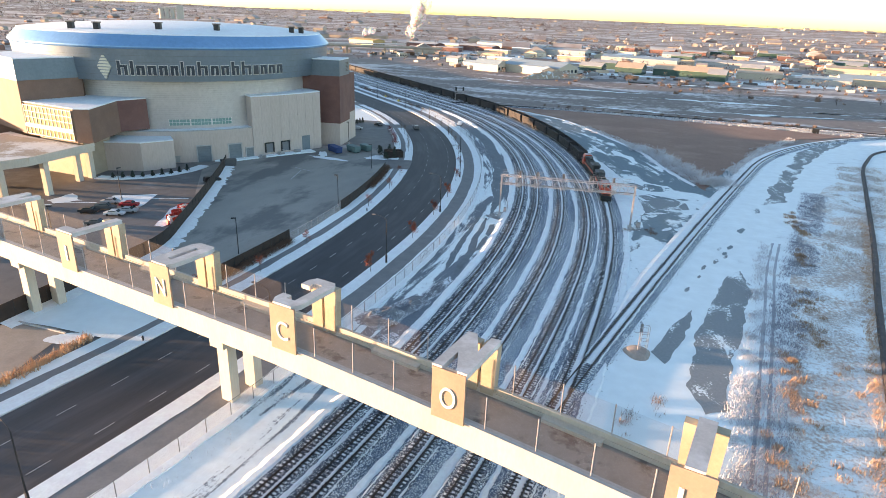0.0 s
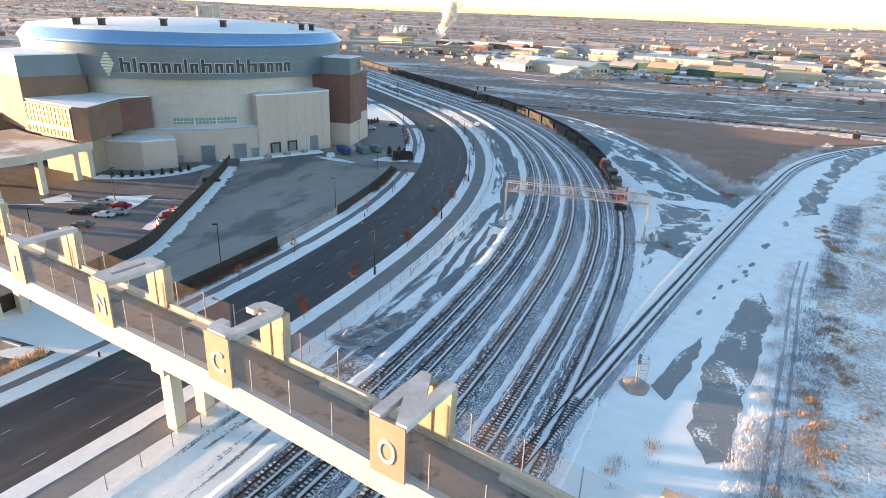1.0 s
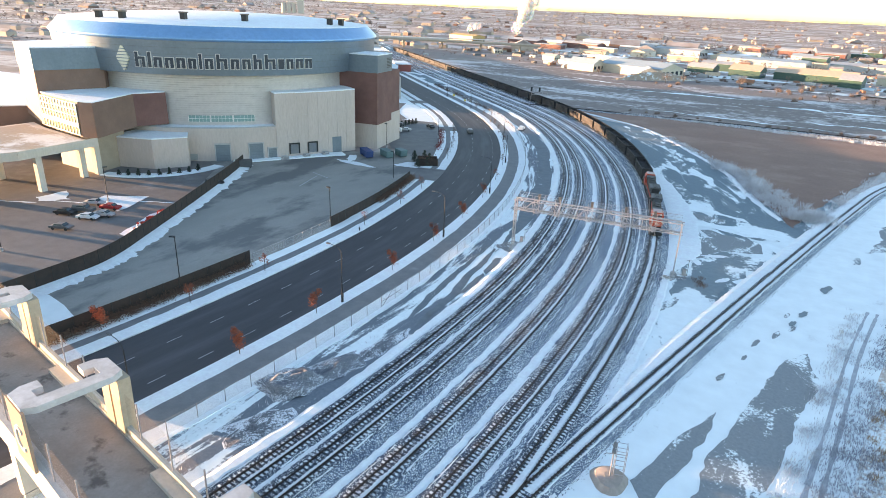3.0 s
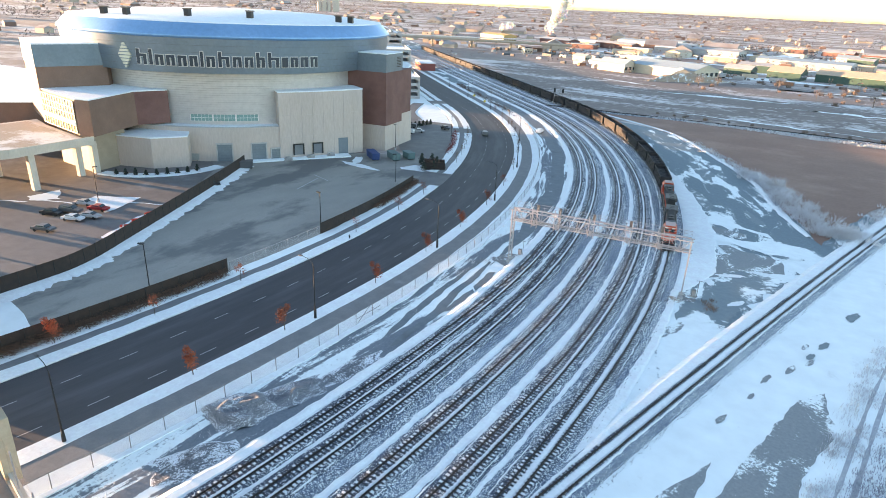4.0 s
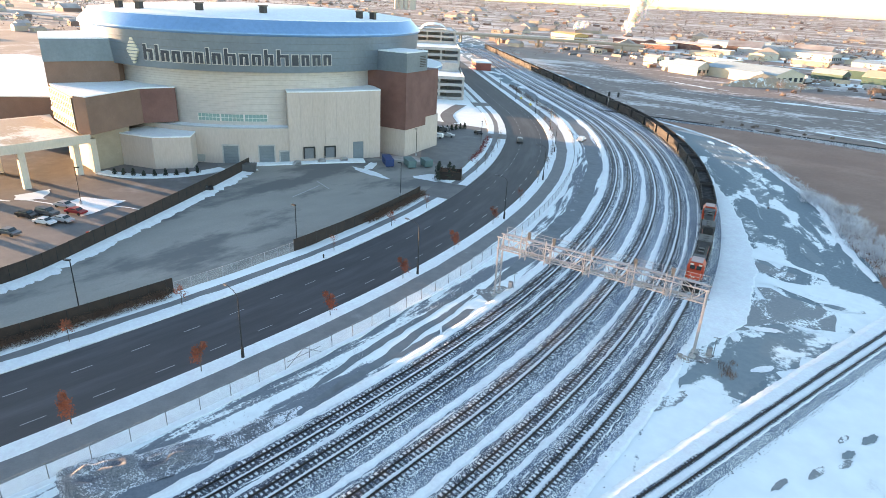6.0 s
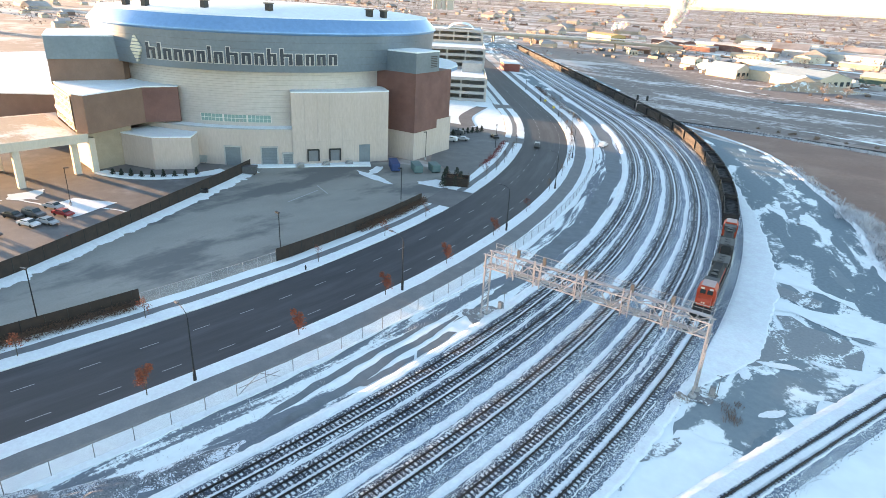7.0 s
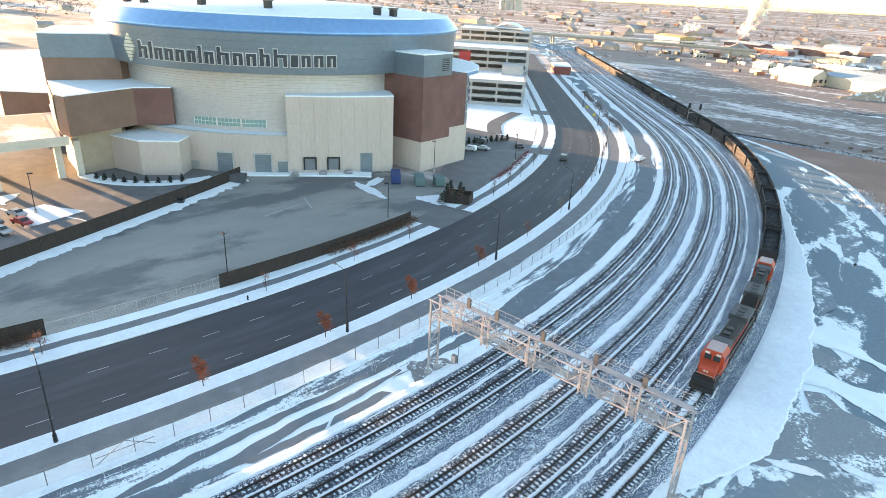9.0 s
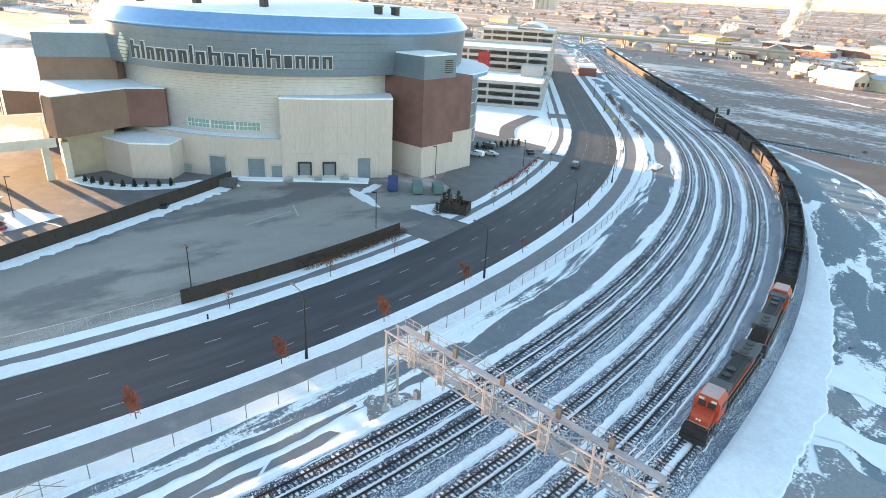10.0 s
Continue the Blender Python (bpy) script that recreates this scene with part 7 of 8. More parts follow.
def dumpster(x, y, turn, mat, label, l=5.5):
    root = thing("dumpster", (x, y, 0), turn, label, "dumpster", "dumpsters")
    bm = bmesh.new()
    a = [(-l / 2, 0.25), (l / 2, 0.25), (l / 2 + 0.3, 2.2), (-l / 2 - 0.3, 2.2)]
    va = [bm.verts.new((px, -1.2, pz)) for px, pz in a]
    vb = [bm.verts.new((px, 1.2, pz)) for px, pz in a]
    bm.faces.new(va)
    bm.faces.new(vb[::-1])
    for i in range(4):
        bm.faces.new((va[i], va[(i + 1) % 4], vb[(i + 1) % 4], vb[i]))
    body = part("body", bm, mat, root)
    for k in range(6):
        px = -l / 2 + 0.4 + k * (l - 0.8) / 5
        for sy in (-1.26, 1.2):
            bm = bmesh.new()
            quad_box(bm, (px - 0.08, sy, 0.25), (px + 0.08, sy + 0.06, 2.15))
            part("rib", bm, mat, body)
    bm = bmesh.new()
    quad_box(bm, (-l / 2 - 0.3, -1.25, 2.2), (l / 2 + 0.3, 1.25, 2.3))
    part("lid", bm, mat, root)
    bm = bmesh.new()
    for px in (-l / 2 + 0.4, l / 2 - 0.4):
        tube(bm, (px, -1.1, 0.15), (px, 1.1, 0.15), 0.15, 0.15, 8)
    part("roller", bm, M["dark_metal"], root)


dumpster(-107.5, 200.2, -35, plain("dumpster_blue", (0.02, 0.055, 0.16)), "large blue steel dumpster by the wall", 6.5)
dumpster(-101.8, 203.8, -32, plain("dumpster_green", (0.10, 0.18, 0.18)), "grey-green steel dumpster by the wall", 5.5)
dumpster(-98.6, 207.8, -28, plain("dumpster_green", (0.10, 0.18, 0.18)), "grey-green steel dumpster by the wall", 4.0)
dumpster(-146.6, 161.0, 42, plain("bin_grey", (0.30, 0.31, 0.29)), "pale grey machinery container by the annex", 4.4)
dumpster(-127.6, 164.8, 50, plain("gate_dark", (0.07, 0.075, 0.08)), "dark steel container at the fence end", 4.2)
# painted strokes on the lot
bm = bmesh.new()
for a, b in (((-100.9, 159.2), (-104.2, 170.7)), ((-107.7, 172.9), (-100.3, 170.7))):
    beam(bm, (*a, -0.02), (*b, -0.02), 0.28, 0.03)
tagged(part("lot_marks", bm, M["white_paint"]), "white painted strokes on the lot", "marking", kind="structure")
# fenced plant enclosure with a dark screen
enc = thing("plant_enclosure", (-85.3, 202.8, 0), 34, "dark screened enclosure with brown hedge", "enclosure")
for nm, lo, hi in (("screen_panel", (-3.2, -2.2, 0), (3.2, -2.08, 2.3)), ("screen_panel", (-3.2, 2.08, 0), (3.2, 2.2, 2.3)), ("screen_panel", (-3.2, -2.08, 0), (-3.08, 2.08, 2.3)), ("screen_panel", (3.08, -2.08, 0), (3.2, 2.08, 2.3))):
    bm = bmesh.new()
    quad_box(bm, lo, hi)
    part(nm, bm, M["black_screen"], enc)
bm = bmesh.new()
g_ = random.Random(77)
for _ in range(60):
    leaf_cloud(bm, (g_.uniform(-3, 3), g_.uniform(-2, 2), g_.uniform(0.4, 2.4)), 0.8, 14, 0.15, g_)
part("hedge", bm, plain("dark_shrub", (0.12, 0.07, 0.05), 0.9), enc)
# dock stairs and hand rails
for i, k in enumerate((0.05, 0.31, 0.55)):
    p = lerp2(TL, TR, k)
    ds = thing("dock_stair", (p[0] + 2.2, p[1] - 1.2, 0), math.degrees(math.atan2(0.877, 0.478)), "grey dock steps with steel handrail", "steps", "dock steps")
    for j in range(4):
        bm = bmesh.new()
        quad_box(bm, (-1.2 + 0.3 * j, -1.0, 0), (1.2, 1.0, 0.28 * (j + 1)))
        part("step", bm, M["kerb"], ds)
    bm = bmesh.new()
    for x in (-1.2, 0, 1.2):
        beam(bm, (x, -1.0, 0), (x, -1.0, 2.1), 0.06)
    for z in (1.5, 2.1):
        beam(bm, (-1.2, -1.0, z), (1.2, -1.0, z), 0.06)
    part("handrail", bm, M["galv"], ds)
blot("ramp_snow", -104.5, 189.8, 7.0, 1.6, -0.05, 0.012, M["snow_clean"], "strip of snow on the dock ramp", "snow", 41.0, 60, 0.5)
blot("ramp_snow_b", -109.5, 194.5, 1.6, 5.0, 0.5, 0.016, M["snow"], "trodden snow on the dock ramp", "snow", 42.0, 60, 0.5)
# evergreens
def evergreen(x, y, h, r, seed, label):
    g = random.Random(seed)
    root = thing("evergreen_shrub", (x, y, 0), 0, label, "evergreen", "evergreens")
    bm = bmesh.new()
    tube(bm, (0, 0, -0.1), (0, 0, h * 0.3), 0.07, 0.05, 5)
    part("trunk", bm, M["bark"], root)
    bm = bmesh.new()
    for k in range(9):
        z = h * (0.08 + 0.1 * k)
        leaf_cloud(bm, (0, 0, z), r * (1.05 - k / 10), 34, 0.16, g, 0.5)
    part("crown", bm, M["evergreen"], root)


for i in range(9):
    a = -1.15 + i * 0.12
    evergreen(-157 + 22.6 * math.cos(a), 158 + 22.6 * math.sin(a), 1.7 + 0.3 * (i % 3), 0.7, i, "small dark evergreen shrub in a snowy bed")
for i, (x, y, h) in enumerate(((-90.5, 203.5, 3.4), (-88.2, 206.0, 4.0), (-85.6, 204.6, 3.6), (-84.4, 201.0, 3.0), (-86.3, 198.3, 2.8), (-92.5, 206.5, 3.2))):
    evergreen(x, y, h, 1.3, 20 + i, "dark evergreen shrub beside the driveway")
for i in range(8):
    p = at_line(172 + i * 2.1, -66 + i * 1.6)
    evergreen(p.x, p.y, 2.4, 0.9, 40 + i, "small dark evergreen in a snowy bed")
# red shrub row by the north lot
bm = bmesh.new()
for _ in range(160):
    leaf_cloud(bm, at_line(rng.uniform(124, 168), rng.gauss(-45.0, 0.5), 0.5), 0.7, 9, 0.13, rng)
stuff_cloud("red_shrubs", bm, plain("red_twig", (0.2, 0.035, 0.03), 0.9), "low dark red shrubs in snow", "shrubs")

# ---------- parking garage, station and overpass ----------
garage = thing("parking_garage", label="white open-deck parking garage with snow on top", category="parking garage")
gm2 = Matrix.Translation((-172.0, 321.0, 0)) @ Matrix.Rotation(math.atan2(0.755, -0.655), 4, 'Z')
wp = plain("garage_white", (0.40, 0.385, 0.37))
for i, (x0, x1, top, wide) in enumerate(((0, 42, 3, 60), (50, 92, 6, 52), (108, 160, 8, 46))):
    for k in range(top + 1):
        bm = bmesh.new()
        quad_box(bm, (x0, 0, 3.3 * k), (x1, wide, 3.3 * k + 0.35), gm2)
        part("deck", bm, wp, garage)
        z = 3.3 * k
        for a, b in (((x0 - 0.2, -0.2), (x1 + 0.2, -0.2)), ((x0 - 0.2, 0), (x0 - 0.2, wide)), ((x1 + 0.2, 0), (x1 + 0.2, wide))):
            bm = bmesh.new()
            beam(bm, gm2 @ Vector((*a, z + 0.7)), gm2 @ Vector((*b, z + 0.7)), 0.35, 1.4)
            part("spandrel", bm, wp, garage, "white concrete spandrel")
    for y in [0.3 + (wide - 0.6) * k / 5 for k in range(6)]:
        bm = bmesh.new()
        quad_box(bm, (x0 - 0.3, y - 0.45, 0), (x0 + 0.5, y + 0.45, 3.3 * top), gm2)
        part("column", bm, wp, garage)
    for k in range(5):
        x = x0 + (x1 - x0) * k / 4
        bm = bmesh.new()
        quad_box(bm, (x - 0.45, -0.3, 0), (x + 0.45, 0.5, 3.3 * top), gm2)
        part("column", bm, wp, garage)
    bm = bmesh.new()
    quad_box(bm, (x0 + 0.5, 0.5, 3.3 * top + 0.36), (x1 - 0.5, wide - 0.5, 3.3 * top + 0.44), gm2)
    part("roof_snow", bm, M["snow_clean"], garage)
    # added dark box within the open decks, its grey painting their inside shade
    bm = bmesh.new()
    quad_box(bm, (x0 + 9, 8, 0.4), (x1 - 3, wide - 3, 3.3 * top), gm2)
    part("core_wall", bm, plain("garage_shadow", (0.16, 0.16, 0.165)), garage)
bm = bmesh.new()
quad_box(bm, (30, 1.5, 9.9), (40, 12, 15.0), gm2)
part("stair_tower", bm, wp, garage)
bm = bmesh.new()
quad_box(bm, (49.4, 30, 8), (49.9, 36, 19), gm2)
part("red_panel", bm, plain("red_panel", (0.35, 0.03, 0.03)), garage, "red panel on the garage wall")
bm = bmesh.new()
prev = None
for k in range(13):
    a_ = math.pi * k / 12
    cur = [bm.verts.new(gm2 @ Vector((x, 14 - 9 * math.cos(a_), 26.4 + 4.5 * math.sin(a_)))) for x in (112, 150)]
    if prev:
        bm.faces.new((prev[0], prev[1], cur[1], cur[0]))
    prev = cur
part("arched_roof", bm, M["snow_clean"], garage, "arched snowy roof")
# forecourt loop drive
bm = bmesh.new()
for a0, b0 in zip(smooth_line([(-137, 268), (-150, 281), (-158, 296), (-163, 308)], 6), smooth_line([(-137, 268), (-150, 281), (-158, 296), (-163, 308)], 6)[1:]):
    beam(bm, (*a0, 0.0), (*b0, 0.0), 5.5, 0.04)
solid("loop_drive", bm, M["lot_dark"], "dark loop drive through the snow", "driveway", kind="structure")


def block_building(x, y, w, l, h, turn, wall, roof, label, name="building", gable=0.0, windows=0, group=""):
    root = thing(name, (x, y, 0), turn, label, "building", group)
    bm = bmesh.new()
    if gable:
        prof = [(-w / 2, -0.3), (w / 2, -0.3), (w / 2, h), (0, h + gable), (-w / 2, h)]
        a = [bm.verts.new((px, -l / 2, pz)) for px, pz in prof]
        b = [bm.verts.new((px, l / 2, pz)) for px, pz in prof]
        bm.faces.new(a)
        bm.faces.new(b[::-1])
        for i in (0, 1, 4):
            bm.faces.new((a[i], a[(i + 1) % 5], b[(i + 1) % 5], b[i]))
    else:
        quad_box(bm, (-w / 2, -l / 2, -0.3), (w / 2, l / 2, h))
    wob = part("wall", bm, wall, root)
    bm = bmesh.new()
    if gable:
        for sx in (-1, 1):
            p = [Vector((sx * (w / 2 + 0.4), -l / 2 - 0.4, h - 0.1)), Vector((0, -l / 2 - 0.4, h + gable + 0.15)), Vector((0, l / 2 + 0.4, h + gable + 0.15)), Vector((sx * (w / 2 + 0.4), l / 2 + 0.4, h - 0.1))]
            lo = [bm.verts.new(q) for q in p]
            hi = [bm.verts.new(q + Vector((0, 0, 0.25))) for q in p]
            bm.faces.new(lo)
            bm.faces.new(hi[::-1])
            for i in range(4):
                bm.faces.new((lo[i], lo[(i + 1) % 4], hi[(i + 1) % 4], hi[i]))
    else:
        quad_box(bm, (-w / 2 - 0.2, -l / 2 - 0.2, h), (w / 2 + 0.2, l / 2 + 0.2, h + 0.5))
    part("roof", bm, roof, root)
    if windows:
        for k in range(windows):
            px = -w / 2 + w * (k + 0.5) / windows
            for sy in (-1, 1):
                bm = bmesh.new()
                quad_box(bm, (px - w / windows * 0.28, sy * l / 2 - 0.06, h * 0.3), (px + w / windows * 0.28, sy * l / 2 + 0.06, h * 0.72))
                part("window", bm, M["glass"], wob)
    return root


BR = M["brick"]
sn = M["snow_clean"]
block_building(-256, 452, 26, 11, 5.2, 134, plain("depot_brick", (0.26, 0.07, 0.055), 0.8), sn, "small red brick depot beside the tracks", "depot", 0, 6)
# overpass beyond the depot
over = thing("overpass", label="long road overpass on concrete piers crossing the railway", category="overpass")
oa, ob_ = Vector((-720, 560, 0)), Vector((-250, 740, 0))
bm = bmesh.new()
beam(bm, oa + Vector((0, 0, 9.5)), ob_ + Vector((0, 0, 8.5)), 12, 1.6)
part("deck", bm, plain("overpass_deck", (0.30, 0.24, 0.19)), over)
bm = bmesh.new()
od = (ob_ - oa).normalized()
on = Vector((-od.y, od.x, 0))
for sg in (-6, 6):
    beam(bm, oa + on * sg + Vector((0, 0, 10.8)), ob_ + on * sg + Vector((0, 0, 9.8)), 0.4, 1.0)
part("barrier", bm, plain("overpass_rail", (0.4, 0.35, 0.3)), over)
for k in range(11):
    p = oa + (ob_ - oa) * (k + 0.5) / 11
    bm = bmesh.new()
    for sg in (-3.5, 3.5):
        tube(bm, p + on * sg, p + on * sg + Vector((0, 0, 8.5)), 0.8, 0.8, 8)
    beam(bm, p - on * 5.5 + Vector((0, 0, 8.3)), p + on * 5.5 + Vector((0, 0, 8.3)), 1.2, 1.0)
    part("pier", bm, plain("overpass_deck", (0.30, 0.24, 0.19)), over)
bm = bmesh.new()
beam(bm, Vector((-640, 690, 4)), Vector((-330, 820, 8)), 9, 1.2)
solid("ramp_road", bm, plain("overpass_snow", (0.5, 0.48, 0.46)), "snowy ramp road behind the overpass", "ramp")

# ---------- industrial quarter ----------
yel = plain("tan_siding", (0.47, 0.41, 0.32))
grn = plain("green_siding", (0.03, 0.075, 0.058))
wht = plain("white_siding", (0.36, 0.355, 0.345))
tan = plain("tan_roof", (0.48, 0.36, 0.26))
gry = plain("grey_roof", (0.32, 0.33, 0.34))
org = plain("orange_siding", (0.42, 0.28, 0.11))
blu = plain("frost_roof", (0.26, 0.33, 0.37))
G = "industrial sheds"
for args in [(-104, 596, 34, 62, 7, 68, yel, blu, "yellow warehouse with a wide frosted roof", 4), (-150, 590, 16, 28, 6, 70, yel, blu, "yellow gabled store", 4), (-92, 572, 14, 20, 5, 20, yel, blu, "small yellow gabled workshop", 3),
             (-24, 662, 22, 26, 6, 80, grn, tan, "dark green gabled shed with a tan roof", 4), (30, 668, 24, 62, 6, 78, grn, tan, "long green shed with a tan roof", 4), (55, 640, 20, 16, 6, 78, grn, gry, "dark green shed with a white door front", 4),
             (-62, 668, 14, 24, 5, 75, grn, gry, "green equipment shed", 3), (96, 690, 26, 40, 6, 84, yel, tan, "tan warehouse with a flat sunny roof", 2), (150, 668, 16, 40, 5, 80, wht, blu, "white low store", 2), (190, 690, 22, 50, 6, 85, yel, blu, "tan long store", 3),
             (215, 660, 12, 20, 5, 60, wht, blu, "white small store", 2), (-410, 868, 22, 58, 9, 62, org, org, "orange warehouse by the overpass", 2), (-330, 900, 20, 60, 7, 65, BR, gry, "long brown brick store", 2), (-250, 910, 20, 60, 7, 70, BR, gry, "long brown brick works", 2),
             (-286, 700, 9, 14, 4, 40, yel, yel, "bright yellow container store", 0), (-210, 668, 10, 16, 4, 70, yel, wht, "small cream store", 2), (-176, 622, 12, 18, 4, 60, wht, blu, "small white store", 2), (-20, 820, 30, 90, 7, 80, wht, blu, "long white warehouse", 2), (90, 830, 26, 90, 7, 82, wht, gry, "long grey warehouse", 2),
             (220, 840, 28, 70, 7, 84, yel, tan, "tan warehouse", 2), (320, 760, 24, 60, 6, 86, wht, blu, "white long shed", 3), (-120, 900, 24, 60, 8, 75, wht, gry, "white workshop", 2), (300, 690, 18, 36, 6, 80, yel, blu, "tan shed", 3), (-240, 1010, 26, 80, 8, 70, wht, blu, "white warehouse", 2)]:
    x, y, w, l, h, t, wl, rf, lb, gb = args
    block_building(x, y, w, l, h, t, wl, rf, lb + " on snowy ground", "warehouse", gb, 5 if w > 20 else 3, G)
# more low sheds and stores across the quarter
gs = random.Random(91)
kinds = [(wht, blu, "white metal shed with a snowy roof"), (yel, tan, "tan shed with a tan roof"), (grn, gry, "dark green shed with a grey roof"), (gry, blu, "grey store with a frosted roof"), (BR, gry, "brick store with a grey roof"), (tan, sn, "brown store with a snowy roof")]
taken = [(-104, 596), (-150, 590), (-24, 662), (30, 668), (55, 640), (-62, 668), (96, 690), (150, 668), (190, 690), (-20, 820), (90, 830), (220, 840), (-286, 700), (-210, 668), (-176, 622), (320, 760), (-90, 545), (-410, 868), (-330, 900), (-250, 910)]
for _ in range(400):
    if len(taken) > 84:
        break
    y = gs.uniform(640, 1250)
    x = gs.uniform(-330, 520)
    if x < -210 and y < 800 or any((x - a) ** 2 + (y - b) ** 2 < 42 ** 2 for a, b in taken):
        continue
    taken.append((x, y))
    wl, rf, lb = gs.choice(kinds)
    w, l = gs.uniform(8, 20), gs.uniform(14, 44)
    block_building(x, y, w, l, gs.uniform(3.5, 6.5), gs.choice((75, 80, 84, 170)) + gs.uniform(-4, 4), wl, rf, lb + " on snowy ground", "warehouse", gs.choice((0, 0, 2, 3)), 0, G)
# parked trailers in the yards
for i in range(34):
    x, y = gs.uniform(-140, 260), gs.uniform(600, 720)
    if any((x - a) ** 2 + (y - b) ** 2 < 26 ** 2 for a, b in taken):
        continue
    tr = thing("parked_trailer", (x, y, -0.1), gs.choice((20, 75, 165)), "white box trailer parked on a snowy yard", "trailer", "parked trailers")
    bm = bmesh.new()
    quad_box(bm, (-6, -1.25, 1.1), (6, 1.25, 3.9))
    part("box", bm, wht if gs.random() < 0.7 else tan, tr)
    bm = bmesh.new()
    for wx in (-4.6, -3.4, 4.2):
        tube(bm, (wx, -1.2, 0.5), (wx, 1.2, 0.5), 0.5, 0.5, 8)
    part("axle_set", bm, M["tyre"], tr)
for i, (x0, y0, rx, ry) in enumerate(((-60, 630, 60, 14), (20, 700, 90, 12), (120, 640, 70, 16), (-140, 660, 60, 18), (220, 720, 80, 16), (-40, 770, 100, 14), (120, 780, 110, 14), (-180, 830, 90, 16), (60, 900, 150, 18), (300, 850, 110, 20), (-100, 1000, 150, 20), (180, 1010, 160, 22), (-70, 1245, 130, 26))):
    blot(f"snow_yard_{i}", x0, y0, rx, ry, 0.12, 0.0 + 0.006 * i, M["snow"], "open snow-covered storage yard", "snow", 300.0 + i, 60, 0.5)
# trees, parked vehicles and stacked goods between the sheds, too small to tell apart
quarter = {"tree": bmesh.new(), "pale": bmesh.new(), "dark": bmesh.new(), "rust": bmesh.new()}
for _ in range(1500):
    x, y = gs.uniform(-330, 560), gs.uniform(590, 1250)
    if any((x - a) ** 2 + (y - b) ** 2 < 17 ** 2 for a, b in taken):
        continue
    k = gs.random()
    if k < 0.4:
        h = gs.uniform(3.5, 8.5)
        for _ in range(12):
            v = Vector((x + gs.gauss(0, 0.3) * h, y + gs.gauss(0, 0.3) * h, abs(gs.gauss(0.5, 0.25)) * h))
            a = Vector((gs.uniform(-1, 1), gs.uniform(-1, 1), gs.uniform(-0.4, 1))).normalized() * h * gs.uniform(0.06, 0.15)
            b = a.orthogonal() * gs.uniform(0.4, 0.9)
            quarter["tree"].faces.new([quarter["tree"].verts.new(v + q) for q in (-a, -b, a, b)])
    else:
        w, l, h = gs.uniform(0.9, 1.6), gs.uniform(2.2, 6.5), gs.uniform(1.3, 3.2)
        m = Matrix.Translation((x, y, -0.1)) @ Matrix.Rotation(gs.choice((0.15, 1.4, 1.3, 2.9)), 4, 'Z')
        prism(quarter["pale" if k < 0.66 else ("dark" if k < 0.9 else "rust")], [(-w, -l), (w, -l), (w, l), (-w, l)], 0, h, m)
stuff_cloud("yard_trees", quarter["tree"], M["twig"], "bare trees between the industrial sheds", "trees")
stuff_cloud("yard_goods", quarter["pale"], wht, "pale trailers and stacked goods in the yards", "clutter")
stuff_cloud("yard_goods", quarter["dark"], plain("yard_dark", (0.07, 0.07, 0.075)), "dark vehicles and stacked goods in the yards", "clutter")
stuff_cloud("yard_goods", quarter["rust"], plain("yard_rust", (0.26, 0.12, 0.07)), "rusty containers in the yards", "clutter")
# heap of rubble and snow
bm = bmesh.new()
g = [[bm.verts.new((-112 + i * 1.9 + j * 0.9, 524 + i * 1.5 + j * 2.2, max(0, 6.5 * math.sin(math.pi * i / 26) * math.sin(math.pi * j / 10) + rng.uniform(-0.9, 0.9)) if 0 < i < 26 and 0 < j < 10 else -0.1)) for j in range(11)] for i in range(27)]
for i in range(26):
    for j in range(10):
        bm.faces.new((g[i][j], g[i + 1][j], g[i + 1][j + 1], g[i][j + 1]))
tagged(part("rubble_heap", bm, patchy("rubble", (0.4, 0.3, 0.22), (0.25, 0.2, 0.17), SNOW, 0.3, (0.54, 0.66), 1.5)), "heap of snowy rubble", "rubble", kind="stuff")

# long streaks of snow and a farm track across the field
for i, (x0, y0, x1, y1, wd) in enumerate(((-60, 388, 40, 380, 3), (20, 400, 110, 415, 5), (-20, 452, 120, 468, 6), (-90, 470, 0, 482, 5), (90, 440, 230, 430, 7), (110, 395, 300, 385, 4), (-30, 560, 120, 585, 8), (160, 470, 330, 500, 8), (-150, 520, -90, 500, 4))):
    ragged(f"field_snow_{i}", [(x0, y0), ((x0 + x1) / 2, (y0 + y1) / 2 - wd / 2), (x1, y1), ((x0 + x1) / 2, (y0 + y1) / 2 + wd / 2)], -0.035 + 0.004 * i, M["snow"], "long streak of snow in the dry field", "snow", wd * 1.1, 2.5, 200.0 + i)
# small far signals in the field
fs = thing("field_signal", (-109.5, 361, 0), 20, "pale steel signal post pair with two black heads beside the track", "signal")
for x in (-2.2, 2.2):
    bm = bmesh.new()
    tube(bm, (x, 0, 0), (x, 0, 8.6), 0.14, 0.1, 6)
    mast_ = part("post", bm, M["galv"], fs)
    bm = bmesh.new()
    quad_box(bm, (x - 0.5, -0.5, 6.3), (x + 0.5, -0.15, 8.6))
    part("signal_head", bm, M["dark_metal"], mast_, "black signal head")
bm = bmesh.new()
for z in (4.6, 6.2):
    beam(bm, (-2.2, 0.25, z), (6.5, 0.25, z), 0.16)
for k in range(8):
    beam(bm, (-2.2 + k * 1.24, 0.25, 4.6), (-2.2 + k * 1.24, 0.25, 7.2), 0.1)
beam(bm, (6.5, 0.25, 0), (6.5, 0.25, 7.2), 0.2)
part("platform", bm, M["galv"], fs, "pale steel platform with rails")
bm = bmesh.new()
quad_box(bm, (-1.5, -1.2, 0), (1.5, 1.2, 2.4))
